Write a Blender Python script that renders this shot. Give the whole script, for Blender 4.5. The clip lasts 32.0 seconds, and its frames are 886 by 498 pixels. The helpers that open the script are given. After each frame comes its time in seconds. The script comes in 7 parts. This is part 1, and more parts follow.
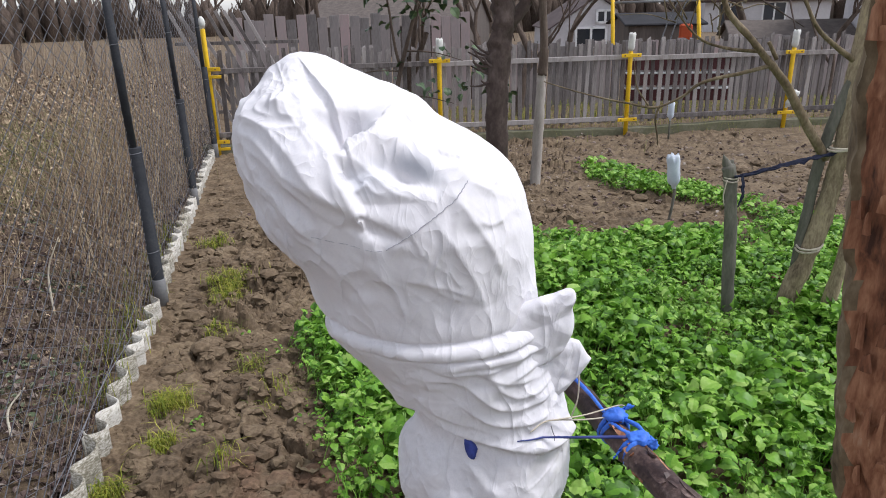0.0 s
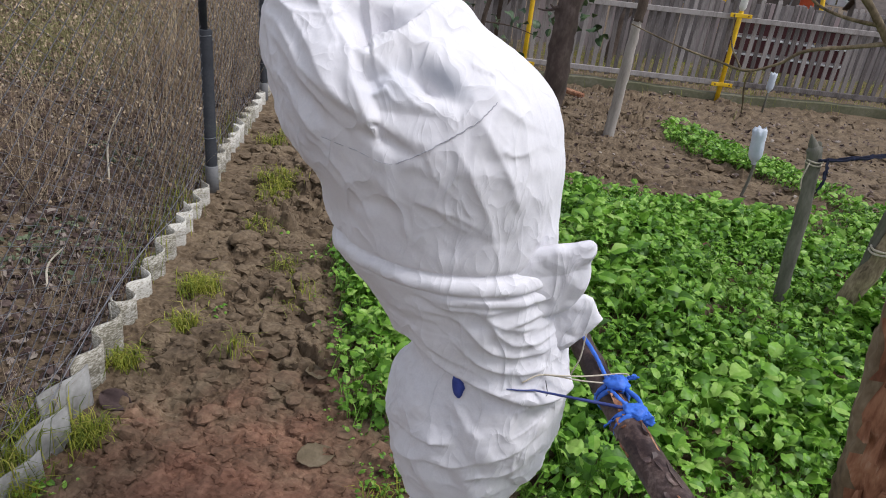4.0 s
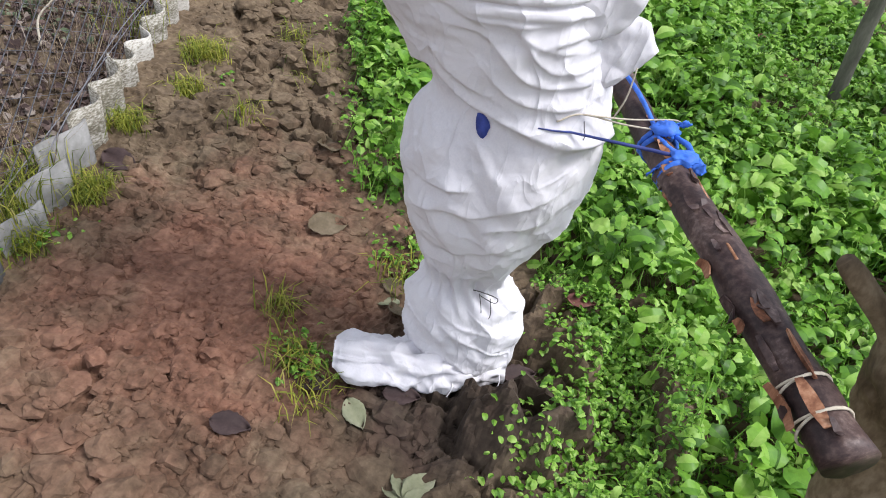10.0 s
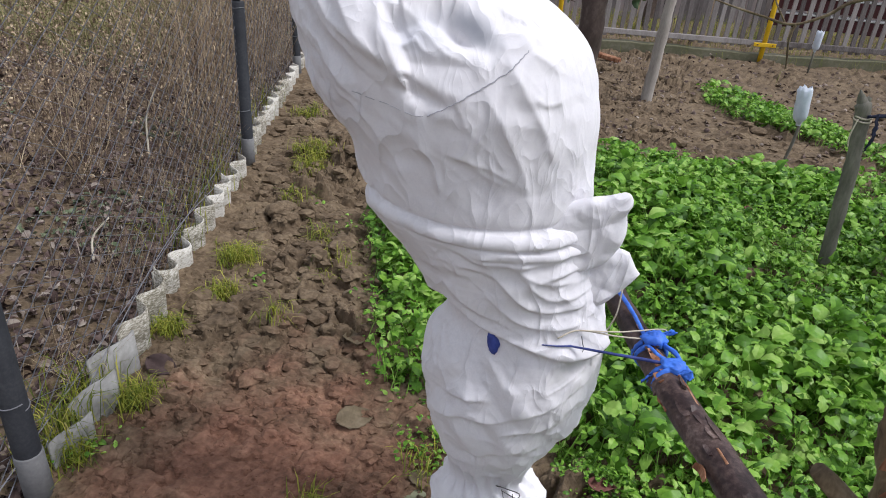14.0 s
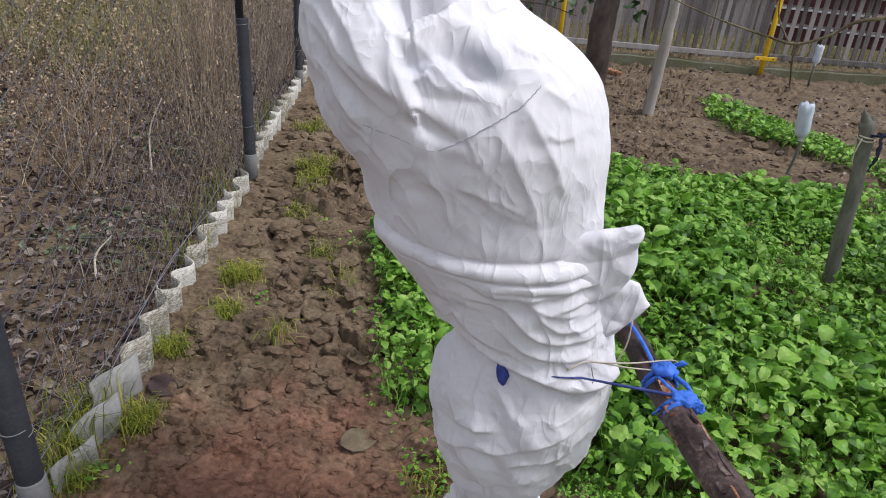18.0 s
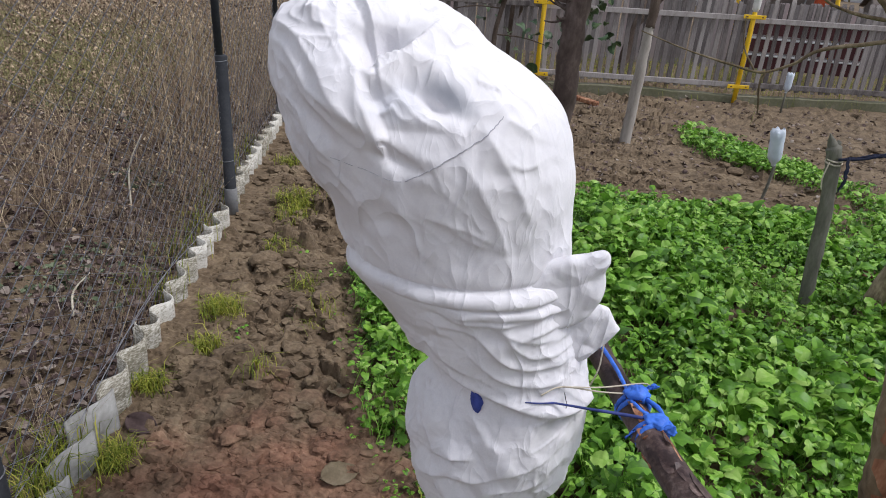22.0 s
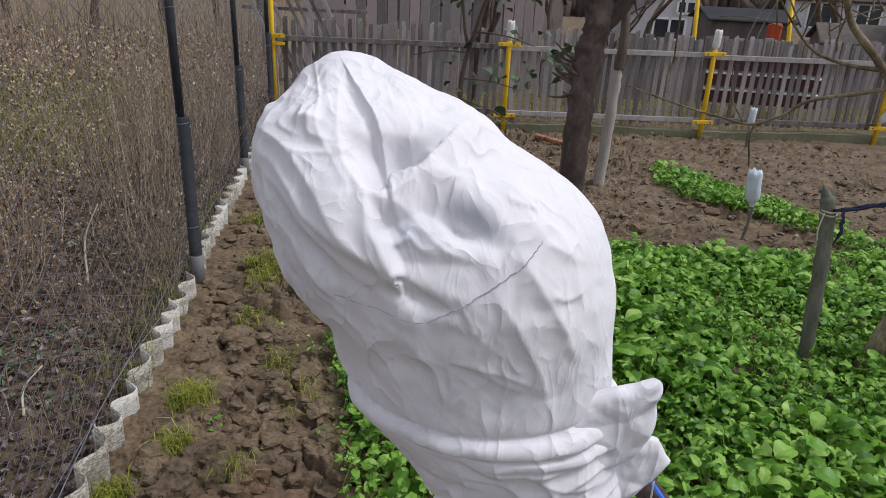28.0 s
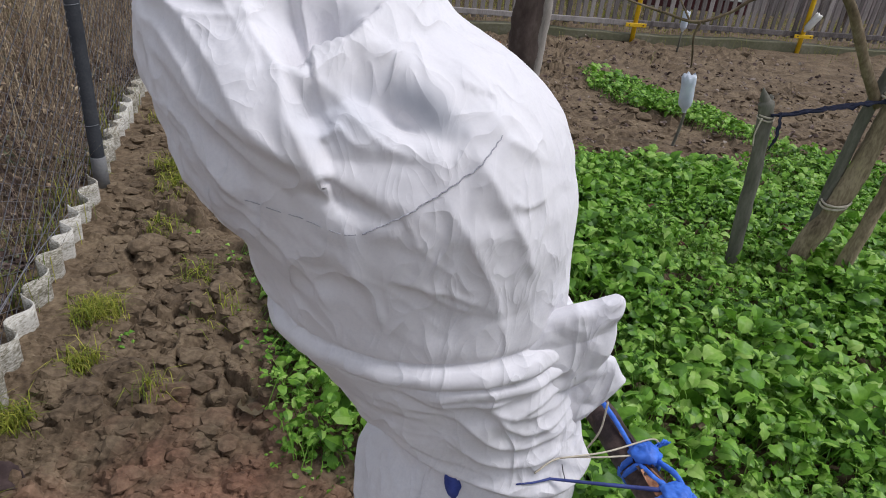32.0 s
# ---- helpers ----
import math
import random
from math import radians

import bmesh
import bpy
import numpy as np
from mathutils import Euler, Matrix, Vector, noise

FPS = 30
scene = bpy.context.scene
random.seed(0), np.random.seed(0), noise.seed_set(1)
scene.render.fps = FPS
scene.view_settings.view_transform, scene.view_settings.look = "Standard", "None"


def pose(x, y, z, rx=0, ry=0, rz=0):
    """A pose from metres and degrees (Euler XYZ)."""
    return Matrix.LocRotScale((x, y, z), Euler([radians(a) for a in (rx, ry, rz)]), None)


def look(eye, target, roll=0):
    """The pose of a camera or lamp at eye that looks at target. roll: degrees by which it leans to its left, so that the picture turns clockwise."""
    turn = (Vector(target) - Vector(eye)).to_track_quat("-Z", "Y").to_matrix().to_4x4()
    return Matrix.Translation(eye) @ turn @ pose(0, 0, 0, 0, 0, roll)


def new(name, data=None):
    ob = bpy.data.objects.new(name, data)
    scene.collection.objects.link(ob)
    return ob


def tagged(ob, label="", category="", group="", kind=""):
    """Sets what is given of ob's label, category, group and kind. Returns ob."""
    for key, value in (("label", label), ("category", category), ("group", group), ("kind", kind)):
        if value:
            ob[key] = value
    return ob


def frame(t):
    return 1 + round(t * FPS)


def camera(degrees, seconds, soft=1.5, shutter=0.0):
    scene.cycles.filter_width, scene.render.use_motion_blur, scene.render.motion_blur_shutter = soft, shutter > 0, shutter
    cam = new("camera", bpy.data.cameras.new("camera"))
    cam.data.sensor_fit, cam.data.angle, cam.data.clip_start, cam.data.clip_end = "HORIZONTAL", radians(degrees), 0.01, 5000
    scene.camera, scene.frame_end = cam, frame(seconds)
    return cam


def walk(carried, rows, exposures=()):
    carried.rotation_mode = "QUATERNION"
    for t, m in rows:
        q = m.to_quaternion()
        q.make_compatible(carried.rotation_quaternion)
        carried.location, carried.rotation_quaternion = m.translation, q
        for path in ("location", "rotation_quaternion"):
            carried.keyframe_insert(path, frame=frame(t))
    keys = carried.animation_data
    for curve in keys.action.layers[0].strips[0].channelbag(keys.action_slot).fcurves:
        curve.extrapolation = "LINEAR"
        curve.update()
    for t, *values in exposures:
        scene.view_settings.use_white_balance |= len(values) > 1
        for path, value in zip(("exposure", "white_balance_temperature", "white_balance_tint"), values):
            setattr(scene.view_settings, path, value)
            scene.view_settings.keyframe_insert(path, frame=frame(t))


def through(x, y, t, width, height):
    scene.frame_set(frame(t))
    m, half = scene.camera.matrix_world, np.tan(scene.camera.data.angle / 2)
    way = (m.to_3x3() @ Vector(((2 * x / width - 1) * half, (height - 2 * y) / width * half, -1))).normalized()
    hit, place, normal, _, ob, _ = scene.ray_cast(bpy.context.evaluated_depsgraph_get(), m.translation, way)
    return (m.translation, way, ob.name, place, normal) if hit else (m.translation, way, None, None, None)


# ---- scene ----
cam = camera(66.9, 32.0, soft=1.0)
PATH = [
    (0, (0.282, 0.148, 1.552), (0.056, 2.017, 0.877), -1.3),
    (0.5, (0.235, 0.23, 1.562), (-0.069, 2.1, 0.924), 4.2),
    (1, (0.164, 0.281, 1.567), (-0.114, 2.15, 0.91), 7.3),
    (1.5, (0.215, 0.278, 1.517), (0.013, 2.114, 0.748), 10.9),
    (2, (0.319, 0.299, 1.512), (-0.051, 2.09, 0.702), 8.4),
    (2.5, (0.365, 0.286, 1.51), (-0.064, 2.033, 0.636), 5.9),
    (3, (0.347, 0.279, 1.512), (-0.009, 2.028, 0.608), 5.8),
    (3.5, (0.351, 0.257, 1.512), (-0.016, 2.012, 0.627), 6.3),
    (5.5, (0.359, 0.194, 1.513), (-0.049, 1.966, 0.68), 7.4),
    (6, (0.354, 0.199, 1.5), (-0.066, 1.958, 0.645), 7.1),
    (6.5, (0.349, 0.213, 1.498), (-0.041, 1.975, 0.636), 7.1),
    (7, (0.344, 0.226, 1.515), (-0.059, 2.015, 0.716), 6.9),
    (7.5, (0.351, 0.232, 1.523), (-0.035, 2.048, 0.781), 6.8),
    (8, (0.329, 0.244, 1.406), (0.092, 1.949, 0.388), 12.9),
    (8.5, (0.332, 0.264, 1.362), (0.115, 1.871, 0.192), 12.0),
    (9, (0.353, 0.264, 1.372), (0.039, 1.852, 0.199), 8.8),
    (9.5, (0.368, 0.281, 1.374), (0.005, 1.843, 0.179), 8.8),
    (10, (0.361, 0.294, 1.304), (0.057, 1.771, -0.01), 9.7),
    (10.5, (0.352, 0.307, 1.405), (-0.112, 1.88, 0.26), 6.8),
    (11, (0.342, 0.252, 1.514), (-0.183, 1.931, 0.562), 6.1),
    (11.5, (0.346, 0.187, 1.533), (-0.132, 1.921, 0.659), 5.2),
    (12, (0.346, 0.186, 1.513), (-0.107, 1.898, 0.583), 5.1),
    (12.5, (0.34, 0.211, 1.496), (-0.156, 1.882, 0.515), 3.7),
    (13, (0.359, 0.188, 1.513), (-0.131, 1.885, 0.574), 4.3),
    (13.5, (0.37, 0.202, 1.494), (-0.092, 1.911, 0.564), 4.6),
    (15.5, (0.338, 0.273, 1.473), (-0.167, 1.934, 0.479), 4.1),
    (16, (0.362, 0.275, 1.476), (-0.061, 1.977, 0.514), 5.0),
    (16.5, (0.375, 0.273, 1.488), (-0.025, 2.002, 0.565), 3.6),
    (17, (0.383, 0.26, 1.526), (-0.029, 2.03, 0.691), 3.6),
    (17.5, (0.36, 0.239, 1.517), (-0.111, 1.976, 0.646), 4.2),
    (18, (0.339, 0.242, 1.512), (-0.134, 1.955, 0.596), 4.6),
    (18.5, (0.351, 0.235, 1.518), (-0.09, 1.977, 0.64), 4.5),
    (19, (0.355, 0.243, 1.509), (-0.069, 1.975, 0.604), 4.4),
    (19.5, (0.336, 0.232, 1.52), (-0.116, 1.98, 0.66), 5.7),
    (20, (0.332, 0.216, 1.528), (-0.16, 1.963, 0.687), 5.1),
    (20.5, (0.368, 0.231, 1.506), (-0.087, 1.964, 0.617), 3.2),
    (21, (0.377, 0.229, 1.513), (-0.054, 1.98, 0.649), 3.9),
    (21.5, (0.366, 0.243, 1.512), (-0.071, 1.994, 0.649), 4.3),
    (22, (0.369, 0.235, 1.518), (-0.081, 1.997, 0.686), 3.9),
    (22.5, (0.383, 0.217, 1.512), (-0.067, 1.988, 0.7), 5.3),
    (23, (0.338, 0.304, 1.488), (0.058, 2.07, 0.591), 7.9),
    (23.5, (0.124, 0.515, 1.533), (0.004, 2.337, 0.717), 9.0),
    (24, (0.066, 0.645, 1.576), (0.139, 2.479, 0.781), 7.8),
    (24.5, (0.149, 0.55, 1.567), (0.165, 2.356, 0.709), 5.6),
    (25, (0.216, 0.437, 1.584), (0.031, 2.275, 0.818), 4.6),
    (25.5, (0.215, 0.455, 1.578), (-0.112, 2.289, 0.852), 2.4),
    (26, (0.214, 0.426, 1.578), (-0.117, 2.262, 0.856), 2.5),
    (26.5, (0.216, 0.42, 1.579), (-0.088, 2.258, 0.85), 3.2),
    (28.5, (0.23, 0.428, 1.581), (-0.161, 2.245, 0.843), 2.2),
    (29, (0.227, 0.428, 1.575), (-0.175, 2.241, 0.83), 1.6),
    (29.5, (0.227, 0.431, 1.568), (-0.136, 2.238, 0.791), 2.1),
    (30, (0.223, 0.453, 1.556), (-0.103, 2.25, 0.741), 2.1),
    (30.5, (0.223, 0.442, 1.558), (-0.055, 2.24, 0.727), 2.1),
    (31, (0.22, 0.444, 1.556), (-0.107, 2.23, 0.718), 2.0),
    (31.5, (0.239, 0.438, 1.569), (-0.091, 2.241, 0.768), 2.5),
    (32, (0.191, 0.558, 1.515), (0.075, 2.301, 0.541), 6.0),
]
walk(cam, [(t, look(eye, target, roll)) for t, eye, target, roll in PATH], [(0, 1.04, 6200, 13), (1, 0.90, 6200, 13), (2, 0.80, 6200, 13), (6, 0.85, 6200, 13), (8, 1.1, 6200, 13), (10, 1.28, 6200, 13), (11, 1.06, 6200, 13), (12, 0.98, 6200, 13), (16, 0.86, 6200, 13), (22, 0.82, 6200, 13), (23, 0.82, 6200, 13), (24, 0.42, 6200, 13), (25, 0.58, 6200, 13), (26, 0.64, 6200, 13), (30, 0.62, 6200, 13), (31, 0.62, 6200, 13), (32, 0.6, 6200, 13)])

# ---- light ----
world = bpy.data.worlds.new("overcast_sky")
scene.world = world
world.use_nodes = True
wn = world.node_tree.nodes
sky = wn.new("ShaderNodeTexSky")
sky.sky_type, sky.sun_disc = "NISHITA", False
sky.sun_elevation, sky.sun_rotation, sky.air_density, sky.dust_density = radians(58), radians(88), 1.0, 1.0
veil = wn.new("ShaderNodeHueSaturation")
veil.inputs["Saturation"].default_value = 0.25
world.node_tree.links.new(sky.outputs[0], veil.inputs["Color"])
world.node_tree.links.new(veil.outputs[0], wn["Background"].inputs[0])
wn["Background"].inputs[1].default_value = 0.108
sun = new("sun", bpy.data.lights.new("sun", "SUN"))
sun.data.energy, sun.data.angle, sun.data.color = 1.5, radians(18), (1.0, 0.97, 0.94)
sun.matrix_world = look((5.6, 0.2, 9), (0, 0, 0))


# ---- helpers of this scene ----
def part(name, bm, material, parent, label=""):
    """Links a bmesh as one mesh object under a thing or a part."""
    me = bpy.data.meshes.new(name)
    bm.to_mesh(me)
    bm.free()
    return link(name, me, material, parent, label)


def link(name, me, material, parent=None, label=""):
    if material is not None and not me.materials:
        me.materials.append(material)
    ob = new(name, me)
    if parent is not None:
        ob.parent = parent
    if label:
        ob["label"] = label
    return ob


def mesh_of(name, verts, faces, smooth=True):
    me = bpy.data.meshes.new(name)
    me.from_pydata([tuple(v) for v in verts], [], [tuple(f) for f in faces])
    if smooth:
        me.polygons.foreach_set("use_smooth", [True] * len(me.polygons))
    me.update()
    return me


def quick_mesh(name, verts, faces, smooth=True):
    """A mesh from numpy arrays: verts (n, 3) and faces (m, k)."""
    me = bpy.data.meshes.new(name)
    n, (m, k) = len(verts), faces.shape
    me.vertices.add(n)
    me.vertices.foreach_set("co", np.ascontiguousarray(verts, dtype=np.float32).ravel())
    me.loops.add(m * k)
    me.loops.foreach_set("vertex_index", np.ascontiguousarray(faces, dtype=np.int32).ravel())
    me.polygons.add(m)
    me.polygons.foreach_set("loop_start", np.arange(0, m * k, k, dtype=np.int32))
    me.polygons.foreach_set("use_smooth", np.full(m, smooth))
    me.update(calc_edges=True)
    return me


def thing(name, at=(0, 0, 0), label="", category="", group="", kind=""):
    ob = new(name)
    ob.location = at
    ob.empty_display_size = 0.05
    return tagged(ob, label, category, group, kind)


def box(bm, x0, x1, y0, y1, z0, z1, bevel=0.0):
    made = bmesh.ops.create_cube(bm, size=1.0, matrix=Matrix.LocRotScale(((x0 + x1) / 2, (y0 + y1) / 2, (z0 + z1) / 2), None, (x1 - x0, y1 - y0, z1 - z0)))
    if bevel:
        edges = {e for v in made["verts"] for e in v.link_edges}
        bmesh.ops.bevel(bm, geom=list(edges), offset=bevel, segments=1, affect="EDGES")
    return bm


def value_noise(p, seed=0):
    """Smooth noise in -1..1 at the points p (n, 3)."""
    i = np.floor(p).astype(np.int64)
    f = p - i
    f = f * f * f * (f * (f * 6 - 15) + 10)
    out = np.zeros(len(p))
    for c in range(8):
        o = np.array([c & 1, c >> 1 & 1, c >> 2 & 1])
        q = i + o
        h = (q[:, 0] * 374761393 + q[:, 1] * 668265263 + q[:, 2] * 2147483647 + seed * 974634) & 0xFFFFFFFF
        h = ((h ^ (h >> 13)) * 1274126177) & 0xFFFFFFFF
        h = (h ^ (h >> 16)) & 0xFFFF
        out += (h / 32767.5 - 1) * np.prod(np.where(o, f, 1 - f), axis=1)
    return out


def fbm(p, octaves=4, seed=0, ridged=False):
    out, amp, total = np.zeros(len(p)), 1.0, 0.0
    for n in range(octaves):
        v = value_noise(p * 2.03**n + 17.3 * n, seed + n)
        out += amp * ((1 - 2 * np.abs(v)) if ridged else v)
        total += amp
        amp *= 0.5
    return out / total


def cells(p, seed=0):
    """Distances to the nearest and second nearest scattered point, and the nearest one's own random value; p (n, 2)."""
    i = np.floor(p).astype(np.int64)
    f1, f2, own = np.full(len(p), 9.0), np.full(len(p), 9.0), np.zeros(len(p))
    for dx in (-1, 0, 1):
        for dy in (-1, 0, 1):
            q = i + (dx, dy)
            h = (q[:, 0] * 73856093 + q[:, 1] * 19349663 + seed * 83492791) & 0xFFFFFFFF
            h = ((h ^ (h >> 13)) * 1274126177) & 0xFFFFFFFF
            a, b, c = (h & 1023) / 1023, (h >> 10 & 1023) / 1023, (h >> 20 & 1023) / 1023
            d = np.hypot(q[:, 0] + a - p[:, 0], q[:, 1] + b - p[:, 1])
            near = d < f1
            f2 = np.where(near, f1, np.minimum(f2, d))
            own, f1 = np.where(near, c, own), np.where(near, d, f1)
    return f1, f2, own


def facets(p, seed):
    """Crumpled-cloth relief in about -1..1: flat planes that meet in sharp folds; p (n, 3)."""
    warp = p + 0.3 * np.stack([value_noise(p * 0.7, seed + 5), value_noise(p * 0.7, seed + 6), value_noise(p * 0.7, seed + 7)], 1)
    out = np.zeros(len(p))
    for n, (u, v) in enumerate((((0.9, 0.3, 0.3), (-0.3, 0.4, 0.9)), ((0.3, 0.8, -0.5), (0.7, -0.2, 0.8)))):
        a, b = warp @ np.array(u) * 1.1 + 5.3 * n, warp @ np.array(v) * 1.1
        # linear blend over a lattice of triangles
        s = (a + b) * 0.366
        i, j = np.floor(a + s).astype(np.int64), np.floor(b + s).astype(np.int64)
        fa, fb = a + s - i, b + s - j
        up = fa > fb

        def value(ii, jj):
            h = (ii * 374761393 + jj * 668265263 + (seed + n) * 974634) & 0xFFFFFFFF
            h = ((h ^ (h >> 13)) * 1274126177) & 0xFFFFFFFF
            return ((h ^ (h >> 16)) & 0xFFFF) / 32767.5 - 1

        v0, v1, v2 = value(i, j), value(i + up, j + ~up), value(i + 1, j + 1)
        hi, lo = np.maximum(fa, fb), np.minimum(fa, fb)
        out += (v0 * (1 - hi) + v1 * (hi - lo) + v2 * lo) * (0.6, 0.5)[n]
    return out


def tube(path, radii, sides=8, rough=0.0, seed=0, cap=True, flat=1.0):
    """Verts and faces of a bent, tapering round bar along a path."""
    path = np.array(path, float)
    radii = np.broadcast_to(np.array(radii, float), (len(path),))
    ahead = np.gradient(path, axis=0)
    ahead /= np.linalg.norm(ahead, axis=1)[:, None] + 1e-9
    side = np.cross(ahead[0], (0.31, 0.2, 0.93) if abs(ahead[0][2]) < 0.9 else (1, 0.1, 0))
    verts, rings = [], []
    for k, (p, a, r) in enumerate(zip(path, ahead, radii)):
        side = side - a * (side @ a)
        side /= np.linalg.norm(side)
        up = np.cross(a, side)
        ang = np.arange(sides) * 2 * np.pi / sides
        rr = np.full(sides, r)
        if rough:
            q = np.stack([np.cos(ang) * 1.4, np.sin(ang) * 1.4, np.full(sides, k * 0.45)], 1) + seed * 7.7
            rr = r * (1 + rough * value_noise(q, seed) + 0.5 * rough * value_noise(q * 2.7, seed + 1))
        verts.append(p + np.outer(rr * np.cos(ang), side) + np.outer(rr * np.sin(ang) * flat, up))
    n = len(path)
    verts = np.concatenate(verts)
    faces = [(k * sides + j, k * sides + (j + 1) % sides, (k + 1) * sides + (j + 1) % sides, (k + 1) * sides + j) for k in range(n - 1) for j in range(sides)]
    if cap:
        faces += [tuple(range(sides))[::-1], tuple((n - 1) * sides + j for j in range(sides))]
    return verts, faces


def bar(name, path, radii, material, parent=None, sides=8, rough=0.0, seed=0, label="", flat=1.0):
    return link(name, mesh_of(name, *tube(path, radii, sides, rough, seed, flat=flat)), material, parent, label)


def smooth_path(points, n):
    """A smooth curve (Catmull-Rom) through a few points, in n steps."""
    p = np.array(points, float)
    p = np.concatenate([[2 * p[0] - p[1]], p, [2 * p[-1] - p[-2]]])
    out = []
    for t in np.linspace(0, len(points) - 1, n):
        k = min(int(t), len(points) - 2)
        u, (a, b, c, d) = t - k, p[k : k + 4]
        out.append(0.5 * (2 * b + (c - a) * u + (2 * a - 5 * b + 4 * c - d) * u * u + (3 * b - a - 3 * c + d) * u**3))
    return np.array(out)


def joined(pieces):
    """One pair of verts and faces from several."""
    verts, faces, base = [], [], 0
    for v, f in pieces:
        verts.append(np.asarray(v))
        faces += [tuple(i + base for i in face) for face in f]
        base += len(v)
    return np.concatenate(verts), faces


# ---- materials ----
def surface(name, stops, scale=8.0, rough=0.9, bump=0.4, fine=90.0, stretch=(1, 1, 1), metallic=0.0, island=0.0, obj_random=0.0, distance=0.01, coords="Object", spec=0.3, through=0.0, fine_mix=0.35):
    """A material whose colour runs through stops by noise at two scales, with relief from the same noise."""
    m = bpy.data.materials.new(name)
    m.use_nodes = True
    nt = m.node_tree
    nodes, links = nt.nodes, nt.links
    bsdf = nodes["Principled BSDF"]
    bsdf.inputs["Roughness"].default_value, bsdf.inputs["Metallic"].default_value = rough, metallic
    bsdf.inputs["Specular IOR Level"].default_value = spec
    tc, mp = nodes.new("ShaderNodeTexCoord"), nodes.new("ShaderNodeMapping")
    mp.inputs["Scale"].default_value = stretch
    links.new(tc.outputs[coords], mp.inputs[0])
    big, small, mix = nodes.new("ShaderNodeTexNoise"), nodes.new("ShaderNodeTexNoise"), nodes.new("ShaderNodeMix")
    for node, s, d in ((big, scale, 5), (small, fine, 4)):
        node.inputs["Scale"].default_value, node.inputs["Detail"].default_value, node.inputs["Roughness"].default_value = s, d, 0.6
        links.new(mp.outputs[0], node.inputs["Vector"])
    mix.inputs[0].default_value = fine_mix
    links.new(big.outputs[0], mix.inputs[2])
    links.new(small.outputs[0], mix.inputs[3])
    value = mix.outputs[0]
    for amount, node_type, out in ((island, "ShaderNodeNewGeometry", "Random Per Island"), (obj_random, "ShaderNodeObjectInfo", "Random")):
        if amount:
            src, sub, add = nodes.new(node_type), nodes.new("ShaderNodeMath"), nodes.new("ShaderNodeMath")
            sub.operation, add.operation = "MULTIPLY_ADD", "ADD"
            sub.inputs[1].default_value, sub.inputs[2].default_value = amount, -amount / 2
            links.new(src.outputs[out], sub.inputs[0])
            links.new(value, add.inputs[0])
            links.new(sub.outputs[0], add.inputs[1])
            value = add.outputs[0]
    ramp = nodes.new("ShaderNodeValToRGB")
    els = ramp.color_ramp.elements
    while len(els) < len(stops):
        els.new(0.5)
    for el, (at, col) in zip(els, stops):
        el.position, el.color = at, (*col, 1)
    links.new(value, ramp.inputs[0])
    links.new(ramp.outputs[0], bsdf.inputs["Base Color"])
    if bump:
        b = nodes.new("ShaderNodeBump")
        b.inputs["Strength"].default_value, b.inputs["Distance"].default_value = bump, distance * 0.25
        links.new(mix.outputs[0], b.inputs["Height"])
        links.new(b.outputs[0], bsdf.inputs["Normal"])
    if through:
        tr, ms = nodes.new("ShaderNodeBsdfTranslucent"), nodes.new("ShaderNodeMixShader")
        ms.inputs[0].default_value = through
        links.new(ramp.outputs[0], tr.inputs[0])
        links.new(bsdf.outputs[0], ms.inputs[1])
        links.new(tr.outputs[0], ms.inputs[2])
        links.new(ms.outputs[0], nodes["Material Output"].inputs[0])
    return m


SOIL = surface("soil", [(0.34, (0.052, 0.036, 0.022)), (0.44, (0.1, 0.071, 0.044)), (0.52, (0.138, 0.1, 0.063)), (0.6, (0.178, 0.133, 0.084)), (0.7, (0.25, 0.195, 0.128))], 5.0, 0.95, 1.0, 48, distance=0.02, fine_mix=0.5)
def add_relief(m, scale, distance, strength, stretch=(1, 1, 1)):
    """Sharp crease lines over a material's own relief."""
    nt = m.node_tree
    old = next(n for n in nt.nodes if n.type == "BUMP")
    tc, mp, rid, b = (nt.nodes.new("ShaderNode" + k) for k in ("TexCoord", "Mapping", "TexNoise", "Bump"))
    mp.inputs["Scale"].default_value = stretch
    rid.noise_type = "RIDGED_MULTIFRACTAL"
    rid.inputs["Scale"].default_value, rid.inputs["Detail"].default_value, rid.inputs["Distortion"].default_value = scale, 2.0, 0.6
    rid.inputs["Offset"].default_value, rid.inputs["Gain"].default_value = 1.0, 0.8
    b.inputs["Distance"].default_value, b.inputs["Strength"].default_value = distance, strength
    nt.links.new(tc.outputs["Object"], mp.inputs[0])
    nt.links.new(mp.outputs[0], rid.inputs["Vector"])
    nt.links.new(rid.outputs[0], b.inputs["Height"])
    nt.links.new(old.outputs[0], b.inputs["Normal"])
    nt.links.new(b.outputs[0], nt.nodes["Principled BSDF"].inputs["Normal"])


# trodden reddish patch: a stain of its own outline laid over the soil colours
nt = SOIL.node_tree
ramp_out = next(n for n in nt.nodes if n.type == "VALTORGB").outputs[0]
stain, off, scl, length, wob, add, edge = (nt.nodes.new("ShaderNode" + k) for k in ("TexCoord", "VectorMath", "VectorMath", "VectorMath", "TexNoise", "Math", "MapRange"))
off.operation, scl.operation, length.operation, add.operation = "SUBTRACT", "MULTIPLY", "LENGTH", "MULTIPLY_ADD"
off.inputs[1].default_value, scl.inputs[1].default_value = (-0.42, 1.3, 0), (1.5, 1.15, 0)
wob.inputs["Scale"].default_value, wob.inputs["Detail"].default_value = 7, 6
add.inputs[1].default_value = 1.3
nt.links.new(stain.outputs["Object"], off.inputs[0])
